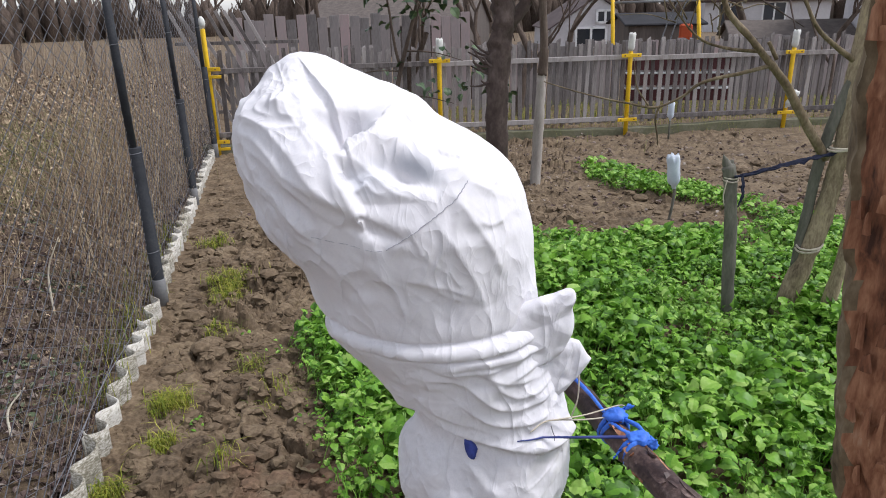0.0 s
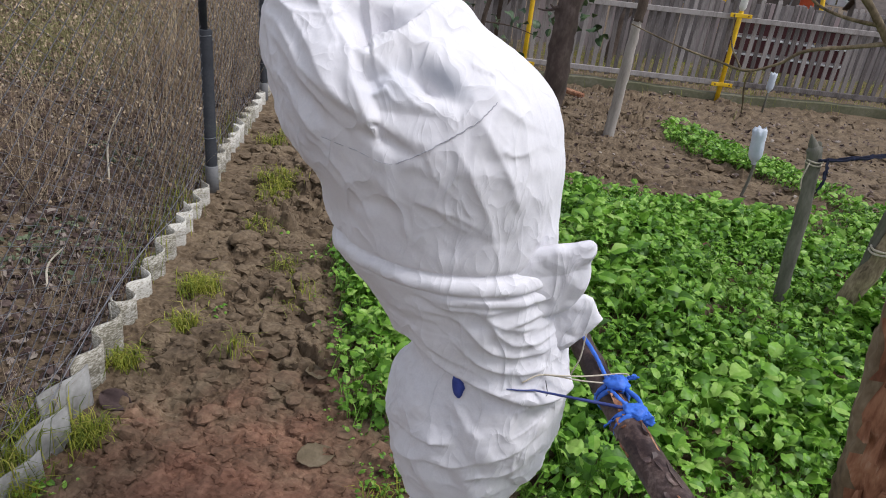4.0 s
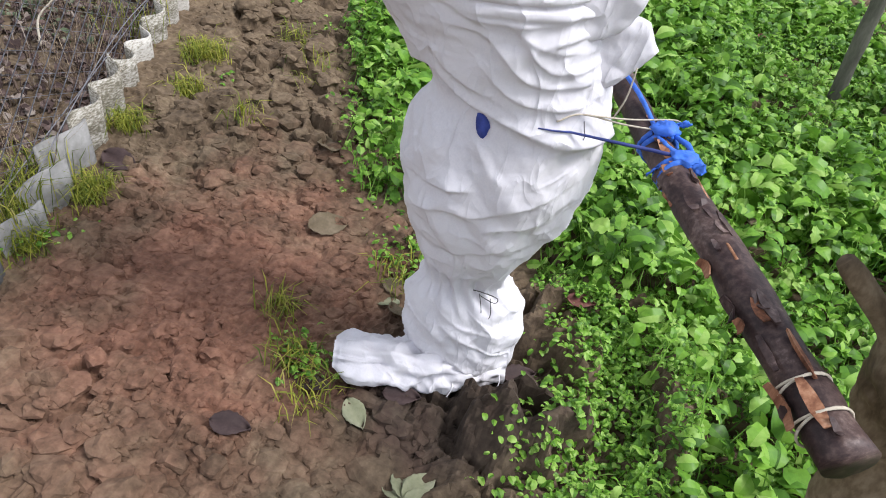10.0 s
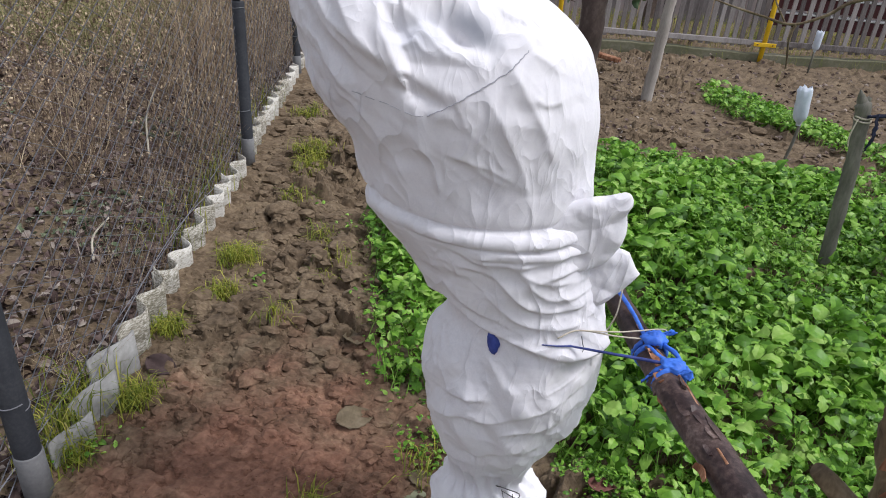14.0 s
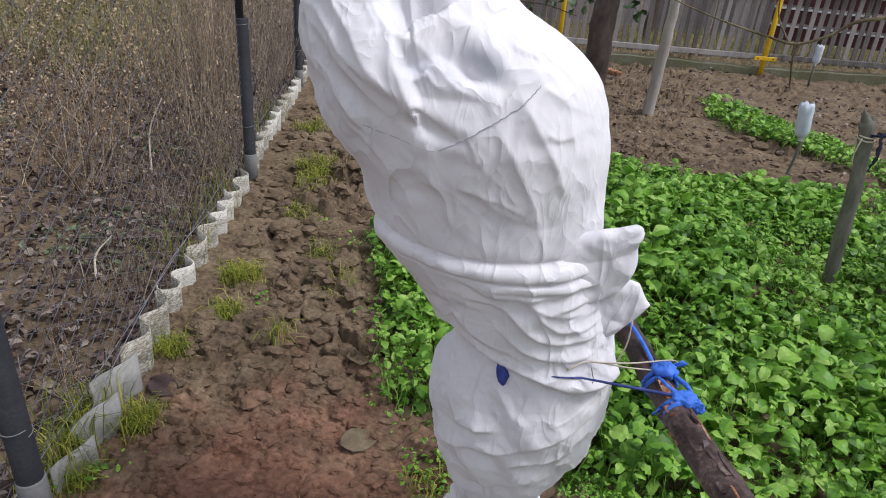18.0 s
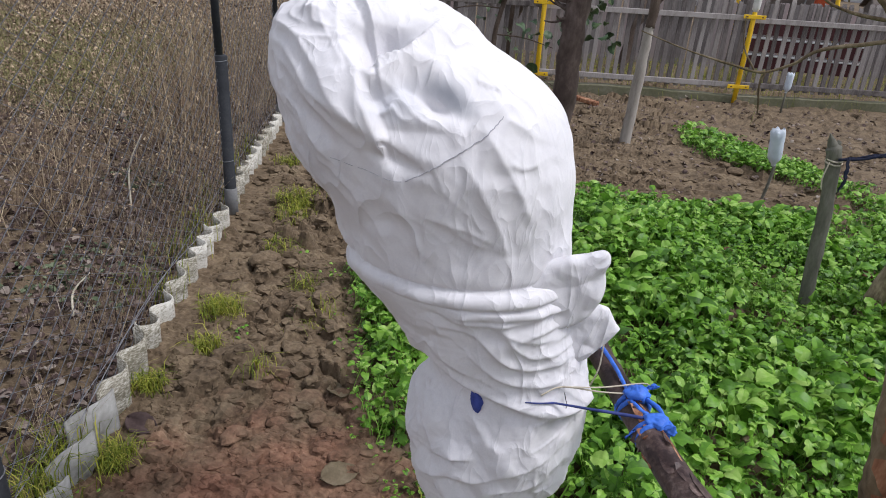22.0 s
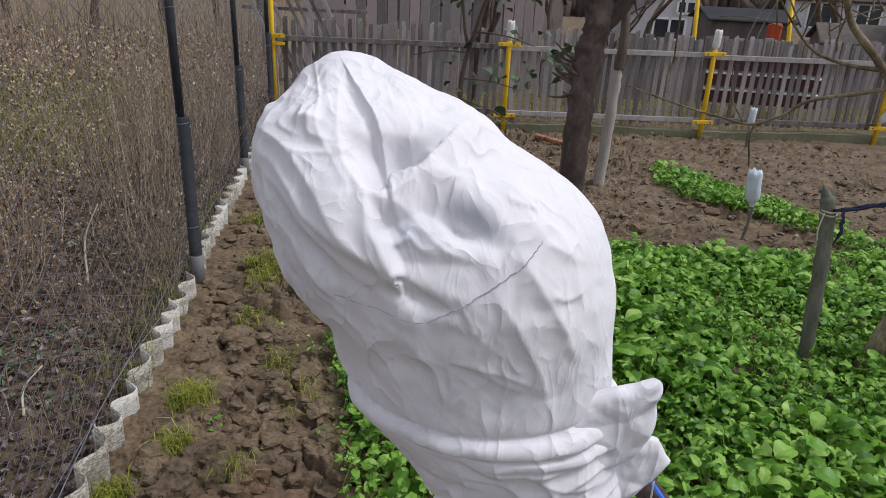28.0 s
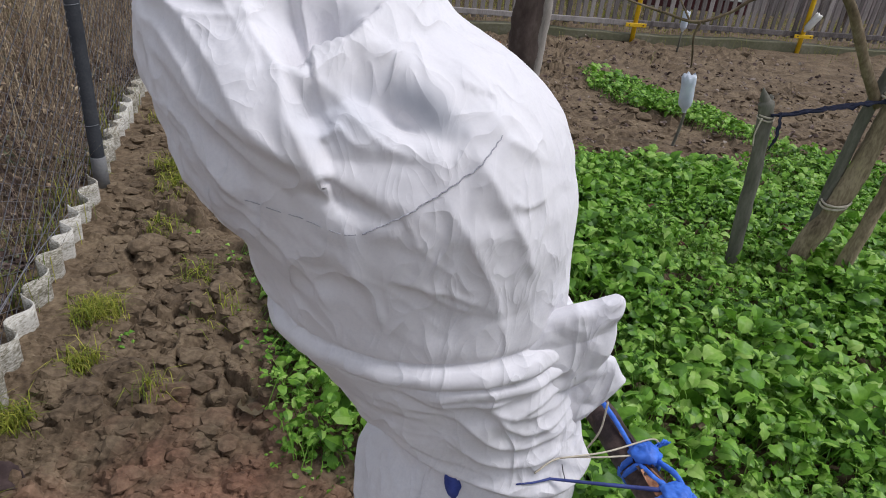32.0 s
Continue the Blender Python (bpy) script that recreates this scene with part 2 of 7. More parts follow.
nt.links.new(off.outputs[0], scl.inputs[0])
nt.links.new(scl.outputs[0], length.inputs[0])
nt.links.new(stain.outputs["Object"], wob.inputs["Vector"])
nt.links.new(wob.outputs[0], add.inputs[0])
nt.links.new(length.outputs["Value"], add.inputs[2])
edge.inputs[1].default_value, edge.inputs[2].default_value, edge.inputs[3].default_value, edge.inputs[4].default_value = 0.9, 1.6, 1.0, 0.0
nt.links.new(add.outputs[0], edge.inputs[0])
tone = nt.nodes.new("ShaderNodeMix")
tone.data_type, tone.blend_type = "RGBA", "MULTIPLY"
tone.inputs[7].default_value = (1.5, 1.05, 1.07, 1)
nt.links.new(edge.outputs[0], tone.inputs[0])
nt.links.new(ramp_out, tone.inputs[6])
# darker soil colour before the foot of the shrub, with an outline of its own
off2, scl2, len2, add2, edge2, tone2 = (nt.nodes.new("ShaderNode" + k) for k in ("VectorMath", "VectorMath", "VectorMath", "Math", "MapRange", "Mix"))
off2.operation, scl2.operation, len2.operation, add2.operation = "SUBTRACT", "MULTIPLY", "LENGTH", "MULTIPLY_ADD"
off2.inputs[1].default_value, scl2.inputs[1].default_value, add2.inputs[1].default_value = (0.25, 1.27, 0), (3.4, 4.2, 0), 0.7
edge2.inputs[1].default_value, edge2.inputs[2].default_value, edge2.inputs[3].default_value, edge2.inputs[4].default_value = 1.05, 1.5, 1.0, 0.0
tone2.data_type, tone2.blend_type = "RGBA", "MULTIPLY"
tone2.inputs[7].default_value = (0.42, 0.42, 0.48, 1)
for a, b in ((stain.outputs["Object"], off2.inputs[0]), (off2.outputs[0], scl2.inputs[0]), (scl2.outputs[0], len2.inputs[0]), (wob.outputs[0], add2.inputs[0]), (len2.outputs["Value"], add2.inputs[2]),
             (add2.outputs[0], edge2.inputs[0]), (edge2.outputs[0], tone2.inputs[0]), (tone.outputs[2], tone2.inputs[6]), (tone2.outputs[2], nt.nodes["Principled BSDF"].inputs["Base Color"])):
    nt.links.new(a, b)
CLOTH = surface("white_cloth", [(0.38, (0.69, 0.68, 0.715)), (0.5, (0.745, 0.73, 0.755)), (0.62, (0.77, 0.755, 0.775))], 4, 0.95, 0.2, 260, distance=0.002, spec=0.1, through=0.1)
add_relief(CLOTH, 17, 0.0042, 0.8, (1.3, 1, 0.65))
# soft dark patches in the thin cloth's colour: foliage lying against it, plus painted shade
def foliage_and_shade(m, centre, squash, tilt, tint):
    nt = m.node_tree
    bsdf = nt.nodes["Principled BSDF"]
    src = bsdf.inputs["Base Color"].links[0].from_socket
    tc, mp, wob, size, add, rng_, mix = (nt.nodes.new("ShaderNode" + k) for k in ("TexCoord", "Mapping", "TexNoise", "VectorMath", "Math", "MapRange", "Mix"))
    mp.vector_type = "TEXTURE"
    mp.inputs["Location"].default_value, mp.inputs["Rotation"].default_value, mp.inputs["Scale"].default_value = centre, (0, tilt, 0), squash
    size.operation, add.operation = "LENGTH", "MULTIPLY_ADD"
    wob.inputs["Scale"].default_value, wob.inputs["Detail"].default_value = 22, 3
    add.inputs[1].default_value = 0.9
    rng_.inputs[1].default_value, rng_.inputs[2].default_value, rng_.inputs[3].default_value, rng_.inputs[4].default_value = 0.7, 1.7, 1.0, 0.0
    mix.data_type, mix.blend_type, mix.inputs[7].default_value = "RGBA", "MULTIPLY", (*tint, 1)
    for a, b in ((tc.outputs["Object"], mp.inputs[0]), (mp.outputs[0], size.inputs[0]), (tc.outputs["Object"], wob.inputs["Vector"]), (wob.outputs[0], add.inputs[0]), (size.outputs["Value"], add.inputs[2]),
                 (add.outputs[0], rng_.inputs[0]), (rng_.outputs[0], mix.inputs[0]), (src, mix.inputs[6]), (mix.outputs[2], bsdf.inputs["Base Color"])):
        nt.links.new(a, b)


# blue-grey patch in the dent: dark foliage behind, with the dent's shade painted in
foliage_and_shade(CLOTH, (-0.09, -0.2, 1.306), (0.045, 0.2, 0.02), 0.42, (0.62, 0.66, 0.71))
# shade of the hollow under the lip, painted into the cloth colour
foliage_and_shade(CLOTH, (-0.165, -0.2, 1.295), (0.045, 0.2, 0.03), 0.3, (0.82, 0.84, 0.87))
# shade band below the fold, likewise put into the base colour
foliage_and_shade(CLOTH, (-0.13, -0.2, 1.212), (0.06, 0.2, 0.016), 0.3, (0.84, 0.82, 0.8))
GREEN = surface("green_leaf", [(0.15, (0.038, 0.1, 0.013)), (0.4, (0.115, 0.27, 0.026)), (0.6, (0.21, 0.41, 0.046)), (0.82, (0.36, 0.54, 0.13))], 3, 0.45, 0.3, 70, island=0.55, through=0.3, distance=0.003)
POST = surface("dark_grey_pipe", [(0.35, (0.014, 0.015, 0.019)), (0.5, (0.024, 0.026, 0.031)), (0.68, (0.045, 0.046, 0.05))], 9, 0.7, 0.2, 120, distance=0.002)
SLATE = surface("asbestos_cement", [(0.38, (0.14, 0.125, 0.09)), (0.47, (0.3, 0.28, 0.23)), (0.55, (0.47, 0.45, 0.4)), (0.68, (0.6, 0.58, 0.53))], 10, 0.95, 0.8, 75, stretch=(1, 1, 2.4), distance=0.005, obj_random=0.12, fine_mix=0.62)
WIRE = surface("galvanised_wire", [(0.3, (0.13, 0.13, 0.14)), (0.7, (0.26, 0.26, 0.28))], 20, 0.6, 0, 100, metallic=0.2)
PICKET = surface("weathered_wood", [(0.3, (0.085, 0.073, 0.07)), (0.5, (0.21, 0.187, 0.178)), (0.7, (0.36, 0.33, 0.315))], 4, 0.95, 0.5, 40, stretch=(3, 3, 0.5), obj_random=0.35, distance=0.006)
YELLOW = surface("yellow_paint", [(0.3, (0.55, 0.32, 0.01)), (0.6, (0.78, 0.5, 0.015)), (0.8, (0.82, 0.56, 0.04))], 8, 0.55, 0.2, 60, distance=0.003)
CONCRETE = surface("mossy_concrete", [(0.3, (0.075, 0.08, 0.04)), (0.5, (0.14, 0.135, 0.085)), (0.75, (0.25, 0.23, 0.18))], 2.5, 0.95, 0.5, 30)
BARK = surface("rough_bark", [(0.25, (0.03, 0.021, 0.016)), (0.5, (0.085, 0.062, 0.048)), (0.75, (0.17, 0.135, 0.11))], 9, 0.95, 1.0, 70, stretch=(1.6, 1.6, 0.45), distance=0.015)


# ---- ground ----
POST_LINE = [(-0.93, 1.14), (-1.735, 3.44), (-2.5, 5.44), (-3.3, 7.5)]


def fence_x(y):
    """x of the wire fence's line at y."""
    return -0.93 - 0.3725 * (y - 1.14)


def in_patch(x, y):
    """How far a place lies inside the sown green plot (positive: inside)."""
    wob = 0.12 * np.sin(3.1 * y + 0.8 * x) + 0.08 * np.sin(7.3 * y + 2.0 * x)
    left = np.where(y > 1.9, x - (-0.36 - 0.36 * (y - 2.0)), x - (0.36 + 0.28 * (1.75 - y)))
    far = 4.55 + 0.27 * (x - 0.6) - y
    near = np.minimum(left + wob * 0.6, far + wob)
    strip = 0.24 - np.abs((x - 1.05) * 0.78 + (y - 6.6) * 0.62 + 0.0) + 0.5 * wob
    strip = np.minimum(strip, np.minimum(x - 0.88, 4.2 - x))
    return np.maximum(near, np.where(y > 4.2, strip, -1))


def ground_z(x, y):
    p = np.stack([x, y, np.zeros_like(x)], 1)
    big = fbm(p * 1.3, 3, 3)
    z = 0.03 * big
    flat = np.stack([x, y], 1)
    worn = np.exp(-(((x + 0.35) / 0.42) ** 2 + ((y - 1.3) / 0.5) ** 2))
    dug = np.clip((x - fence_x(y)) * 3, 0.25, 1) * (1 - 0.72 * worn) * np.clip(0.8 + 0.7 * value_noise(p * 2.3, 19), 0.35, 1.25)
    lumps = np.zeros_like(x)
    for scale, high, thin, wob, seed in ((5.5, 0.13, 0.2, 0.8, 4), (10.0, 0.09, 0.15, 0.75, 9), (20.0, 0.045, 0.2, 0.65, 14)):
        bend = np.stack([value_noise(p * scale * 1.7, seed), value_noise(p * scale * 1.7, seed + 1)], 1)
        f1, f2, own = cells(flat * scale + wob * bend, seed)
        # a flattened lump with a tilted, broken top and a steep rim
        body = np.clip((f2 - f1) * 3.2, 0, 1) ** 0.6 * (1 - 0.45 * f1) * np.clip(own - thin, 0, 1) / (1 - thin)
        top = high * body * (1 + 0.55 * facets(p * scale * 2.2, seed + 2))
        lumps = np.maximum(lumps, top) + 0.25 * np.minimum(lumps, top)
    g1, g2, gown = cells(flat * 38 + 0.5 * np.stack([value_noise(p * 50, 7), value_noise(p * 50, 8)], 1), 21)
    crumb = np.clip((g2 - g1) * 4, 0, 1) ** 0.6 * gown
    z = z + (lumps - 0.035) * dug * np.interp(y, [3.6, 5.0], [1.0, 0.55]) + 0.015 * (crumb - 0.3) * np.clip(0.7 + value_noise(p * 5, 23), 0.2, 1.3) + 0.006 * facets(p * 45, 17) + 0.004 * fbm(p * 40, 3, 11)
    z = z - 0.02 * np.exp(-(((x - 0.1) / 0.3) ** 2 + ((y - 1.0) / 0.3) ** 2)) + 0.012
    return z - 0.012


def spaced(ranges):
    out = []
    for a, b, s in ranges:
        out.append(np.arange(a, b, s))
    return np.concatenate(out)


def ground():
    far = 8.0 * 1.22 ** np.arange(0, 22)
    xs = np.concatenate([-(far + 1)[::-1], spaced([(-9, -4, 0.12), (-4, -1.5, 0.035), (-1.5, -1.2, 0.011), (-1.2, 0.4, 0.008), (0.4, 0.75, 0.016), (0.75, 3, 0.04), (3, 9, 0.12)]), far + 1])
    ys = np.concatenate([-(far[:14] + 1)[::-1] + 6, spaced([(-3, 0.55, 0.12), (0.55, 0.85, 0.02), (0.85, 2.4, 0.008), (2.4, 3.3, 0.0115), (3.3, 6, 0.025), (6, 10.5, 0.06)]), far + 3])
    gx, gy = np.meshgrid(xs, ys)
    x, y = gx.ravel(), gy.ravel()
    verts = np.stack([x, y, ground_z(x, y)], 1)
    n, m = len(xs), len(ys)
    k = (np.arange(m - 1)[:, None] * n + np.arange(n - 1)).ravel()
    faces = np.stack([k, k + 1, k + n + 1, k + n], 1)
    ob = link("ground", quick_mesh("ground", verts, faces, False), SOIL)
    tagged(ob, "dug brown garden soil with clods and crumbs", "soil", kind="structure")


ground()

# ---- wrapped shrub ----
# heights, and the left and right edge of the covering at each
PROFILE = [(1.484, -0.1205, -0.1195), (1.481, -0.14, -0.096), (1.475, -0.154, -0.075), (1.46, -0.179, -0.045), (1.43, -0.208, 0.025), (1.405, -0.231, 0.09), (1.365, -0.25, 0.132), (1.335, -0.26, 0.195),
           (1.3, -0.265, 0.245), (1.27, -0.262, 0.272), (1.22, -0.257, 0.295), (1.18, -0.248, 0.303), (1.14, -0.222, 0.308), (1.1, -0.18, 0.312),
           (1.05, -0.156, 0.318), (1.0, -0.14, 0.326), (0.95, -0.105, 0.333), (0.89, -0.052, 0.35), (0.85, -0.01, 0.36), (0.8, 0.028, 0.375)]
PROFILE_LOW = [(0.76, 0.05, 0.385), (0.74, 0.052, 0.395), (0.72, 0.042, 0.4), (0.69, 0.022, 0.406), (0.66, 0.012, 0.41), (0.6, 0.01, 0.412), (0.5, 0.022, 0.385), (0.42, 0.044, 0.348),
               (0.35, 0.066, 0.312), (0.31, 0.086, 0.29), (0.285, 0.09, 0.285), (0.25, 0.07, 0.325), (0.19, 0.056, 0.355), (0.12, 0.05, 0.366), (0.06, 0.06, 0.366), (0.0, 0.07, 0.355)]
SHRUB = np.array((0.2, 1.38, 0.0))
# folds of the cloth as seen from the front: sharp one-sided ridges, round ridges and creases
FOLDS = [(((-0.221, 1.38), (-0.166, 1.375), (-0.129, 1.359), (-0.087, 1.327), (-0.052, 1.291), (-0.029, 1.271), (0.021, 1.243)), 0.017, 0.05, 0.014),
         (((-0.207, 1.351), (-0.162, 1.347), (-0.114, 1.316), (-0.099, 1.299), (-0.067, 1.285), (-0.029, 1.264)), 0.011, 0.02, 0.008),
         (((-0.179, 1.333), (-0.136, 1.317), (-0.099, 1.285), (-0.074, 1.269), (-0.03, 1.235)), 0.012, 0.022, 0.008),
         (((-0.2, 1.29), (-0.15, 1.262), (-0.109, 1.235), (-0.06, 1.19)), 0.01, 0.02, 0.008),
         (((-0.154, 1.281), (-0.135, 1.268), (-0.109, 1.245)), 0.006, 0.008, 0.005),
         (((-0.19, 1.32), (-0.17, 1.3), (-0.16, 1.27)), 0.006, 0.008, 0.006),
         (((-0.12, 1.21), (-0.06, 1.17), (0.0, 1.1), (0.03, 1.05)), 0.007, 0.025, 0.01),
         (((-0.126, 1.424), (-0.132, 1.406), (-0.098, 1.405)), 0.006, 0.012, 0.006),
         (((-0.149, 1.365), (-0.114, 1.363), (-0.076, 1.37)), 0.006, 0.012, 0.006),
         (((-0.1, 1.44), (-0.115, 1.42), (-0.11, 1.39), (-0.08, 1.385)), 0.006, 0.01, 0.006),
         (((-0.15, 1.42), (-0.16, 1.395), (-0.13, 1.385)), 0.005, 0.012, 0.006),
         (((-0.016, 1.335), (0.025, 1.329), (0.056, 1.307), (0.085, 1.28), (0.116, 1.267)), 0.008, 0.012, 0.012),
         (((-0.0, 1.288), (0.019, 1.285), (0.037, 1.297), (0.052, 1.282), (0.072, 1.274)), 0.006, 0.01, 0.006),
         (((0.019, 1.28), (0.037, 1.297), (0.044, 1.315)), 0.005, 0.008, 0.008),
         (((0.177, 1.262), (0.204, 1.216), (0.235, 1.161), (0.252, 1.11)), 0.009, 0.02, 0.012),
         (((0.15, 1.22), (0.185, 1.16), (0.21, 1.1), (0.225, 1.05)), 0.007, 0.025, 0.014),
         (((0.265, 1.2), (0.285, 1.12), (0.295, 1.03)), 0.005, 0.03, 0.02),
         (((0.211, 1.219), (0.23, 1.206), (0.255, 1.209)), 0.005, 0.012, 0.005),
         (((0.196, 1.281), (0.219, 1.268), (0.258, 1.241)), 0.006, 0.014, 0.008),
         (((0.092, 1.121), (0.128, 1.113), (0.164, 1.101), (0.203, 1.078)), 0.005, 0.014, 0.006),
         (((0.131, 1.113), (0.158, 1.088), (0.196, 1.07)), 0.005, 0.012, 0.006),
         (((0.034, 1.153), (0.062, 1.116), (0.092, 1.05)), 0.005, 0.016, 0.01),
         (((0.111, 1.199), (0.122, 1.178), (0.124, 1.165)), 0.004, 0.006, 0.006),
         (((0.095, 1.194), (0.1, 1.175)), 0.004, 0.006, 0.006),
         (((0.13, 1.34), (0.17, 1.315), (0.2, 1.28)), 0.006, 0.02, 0.012),
         (((-0.03, 1.43), (0.03, 1.415), (0.09, 1.38)), 0.006, 0.02, 0.02)]
WAIST = [((0.11, 0.944), (0.165, 0.931), (0.217, 0.929), (0.312, 0.941), (0.359, 0.945)), ((0.198, 0.941), (0.237, 0.91), (0.291, 0.89), (0.37, 0.885)),
         ((0.111, 0.911), (0.177, 0.907), (0.248, 0.841), (0.303, 0.833), (0.36, 0.84)), ((0.227, 0.919), (0.27, 0.865), (0.322, 0.86), (0.37, 0.87)),
         ((0.171, 0.86), (0.235, 0.806), (0.31, 0.795), (0.345, 0.8)), ((0.09, 0.87), (0.13, 0.83), (0.19, 0.8)), ((0.25, 0.9), (0.31, 0.912), (0.37, 0.915))]
LOBE = [((0.059, 0.61), (0.116, 0.62), (0.171, 0.655), (0.228, 0.69), (0.292, 0.71)), ((0.077, 0.592), (0.155, 0.609), (0.22, 0.622), (0.287, 0.643), (0.339, 0.672)),
        ((0.04, 0.55), (0.082, 0.53), (0.16, 0.56), (0.217, 0.564), (0.276, 0.596), (0.35, 0.63)), ((0.06, 0.5), (0.098, 0.498), (0.2, 0.509), (0.251, 0.541), (0.302, 0.549), (0.348, 0.576)),
        ((0.08, 0.45), (0.15, 0.44), (0.22, 0.46), (0.3, 0.5)), ((0.09, 0.4), (0.17, 0.39), (0.26, 0.42)), ((0.1, 0.36), (0.18, 0.345), (0.26, 0.365))]
# crest of the cloth left of the pocket, its lip, and the step from the peak down into it
CREST = ((-0.103, 1.478), (-0.098, 1.445), (-0.084, 1.417), (-0.068, 1.383), (-0.059, 1.365), (-0.043, 1.35), (-0.025, 1.337), (-0.011, 1.306), (0.006, 1.276), (0.021, 1.245))
LIP = ((-0.03, 1.337), (-0.008, 1.342), (-0.001, 1.355), (0.015, 1.361), (0.033, 1.366), (0.045, 1.38))
STEP = ((-0.117, 1.478), (-0.09, 1.458), (-0.054, 1.43), (-0.027, 1.407), (-0.014, 1.38), (-0.003, 1.358))
UNDER = ((-0.03, 1.335), (-0.005, 1.335), (0.02, 1.348), (0.045, 1.362), (0.09, 1.35), (0.14, 1.33))
TAIL = ((0.06, 0.8), (0.097, 0.81), (0.156, 0.775), (0.22, 0.755), (0.325, 0.722), (0.4, 0.72))


def near_line(x, z, line, reach=0.13):
    """Distance to a line of points, and on which side of it (positive: above or right); only within reach of it."""
    line = smooth_path([(*p, 0) for p in line], 3 * len(line))[:, :2]
    lo, hi = line.min(0) - reach, line.max(0) + reach
    close = (x > lo[0]) & (x < hi[0]) & (z > lo[1]) & (z < hi[1])
    out = np.full(x.shape, 9.0), np.zeros(x.shape), np.zeros(x.shape)
    for o, v in zip(out, line_distance(x[close], z[close], line)):
        o[close] = v
    return out


def line_distance(x, z, line):
    best, sign, along = np.full(x.shape, 9.0), np.zeros(x.shape), np.zeros(x.shape)
    for k, (a, b) in enumerate(zip(line[:-1], line[1:])):
        d = b - a
        t = np.clip(((x - a[0]) * d[0] + (z - a[1]) * d[1]) / (d @ d), 0, 1)
        px, pz = x - a[0] - t * d[0], z - a[1] - t * d[1]
        r = np.hypot(px, pz)
        near = r < best
        best, sign, along = np.where(near, r, best), np.where(near, np.sign(d[0] * pz - d[1] * px), sign), np.where(near, (k + t) / (len(line) - 1), along)
    return best, sign, along


def tapered(along):
    return np.sqrt(np.clip(np.minimum(along, 1 - along) * 6, 0.15, 1))


def wrap_rows():
    rows = np.array(PROFILE + PROFILE_LOW)
    z = np.concatenate([1.484 - 0.124 * np.linspace(0, 1, 84)[:-1] ** 1.6, np.linspace(1.36, 0.0, 400)])
    xl, xr = np.interp(-z, -rows[:, 0], rows[:, 1]), np.interp(-z, -rows[:, 0], rows[:, 2])
    soft = np.hanning(13) / np.hanning(13).sum()
    xs, xt = np.convolve(np.pad(xl, 6, "edge"), soft, "valid"), np.convolve(np.pad(xr, 6, "edge"), soft, "valid")
    blend = np.clip((1.455 - z) / 0.09, 0, 1)
    xl, xr = xl + (xs - xl) * blend, xr + (xt - xr) * blend
    hw = (xr - xl) / 2
    hd = hw * np.interp(z, [0, 0.3, 0.7, 1.2, 1.48], [0.85, 0.85, 0.8, 0.82, 0.95])
    cy = 1.38 + np.interp(z, [0, 0.2, 0.35], [0.035, 0.02, 0.0])
    return z, (xl + xr) / 2, hw, cy, hd


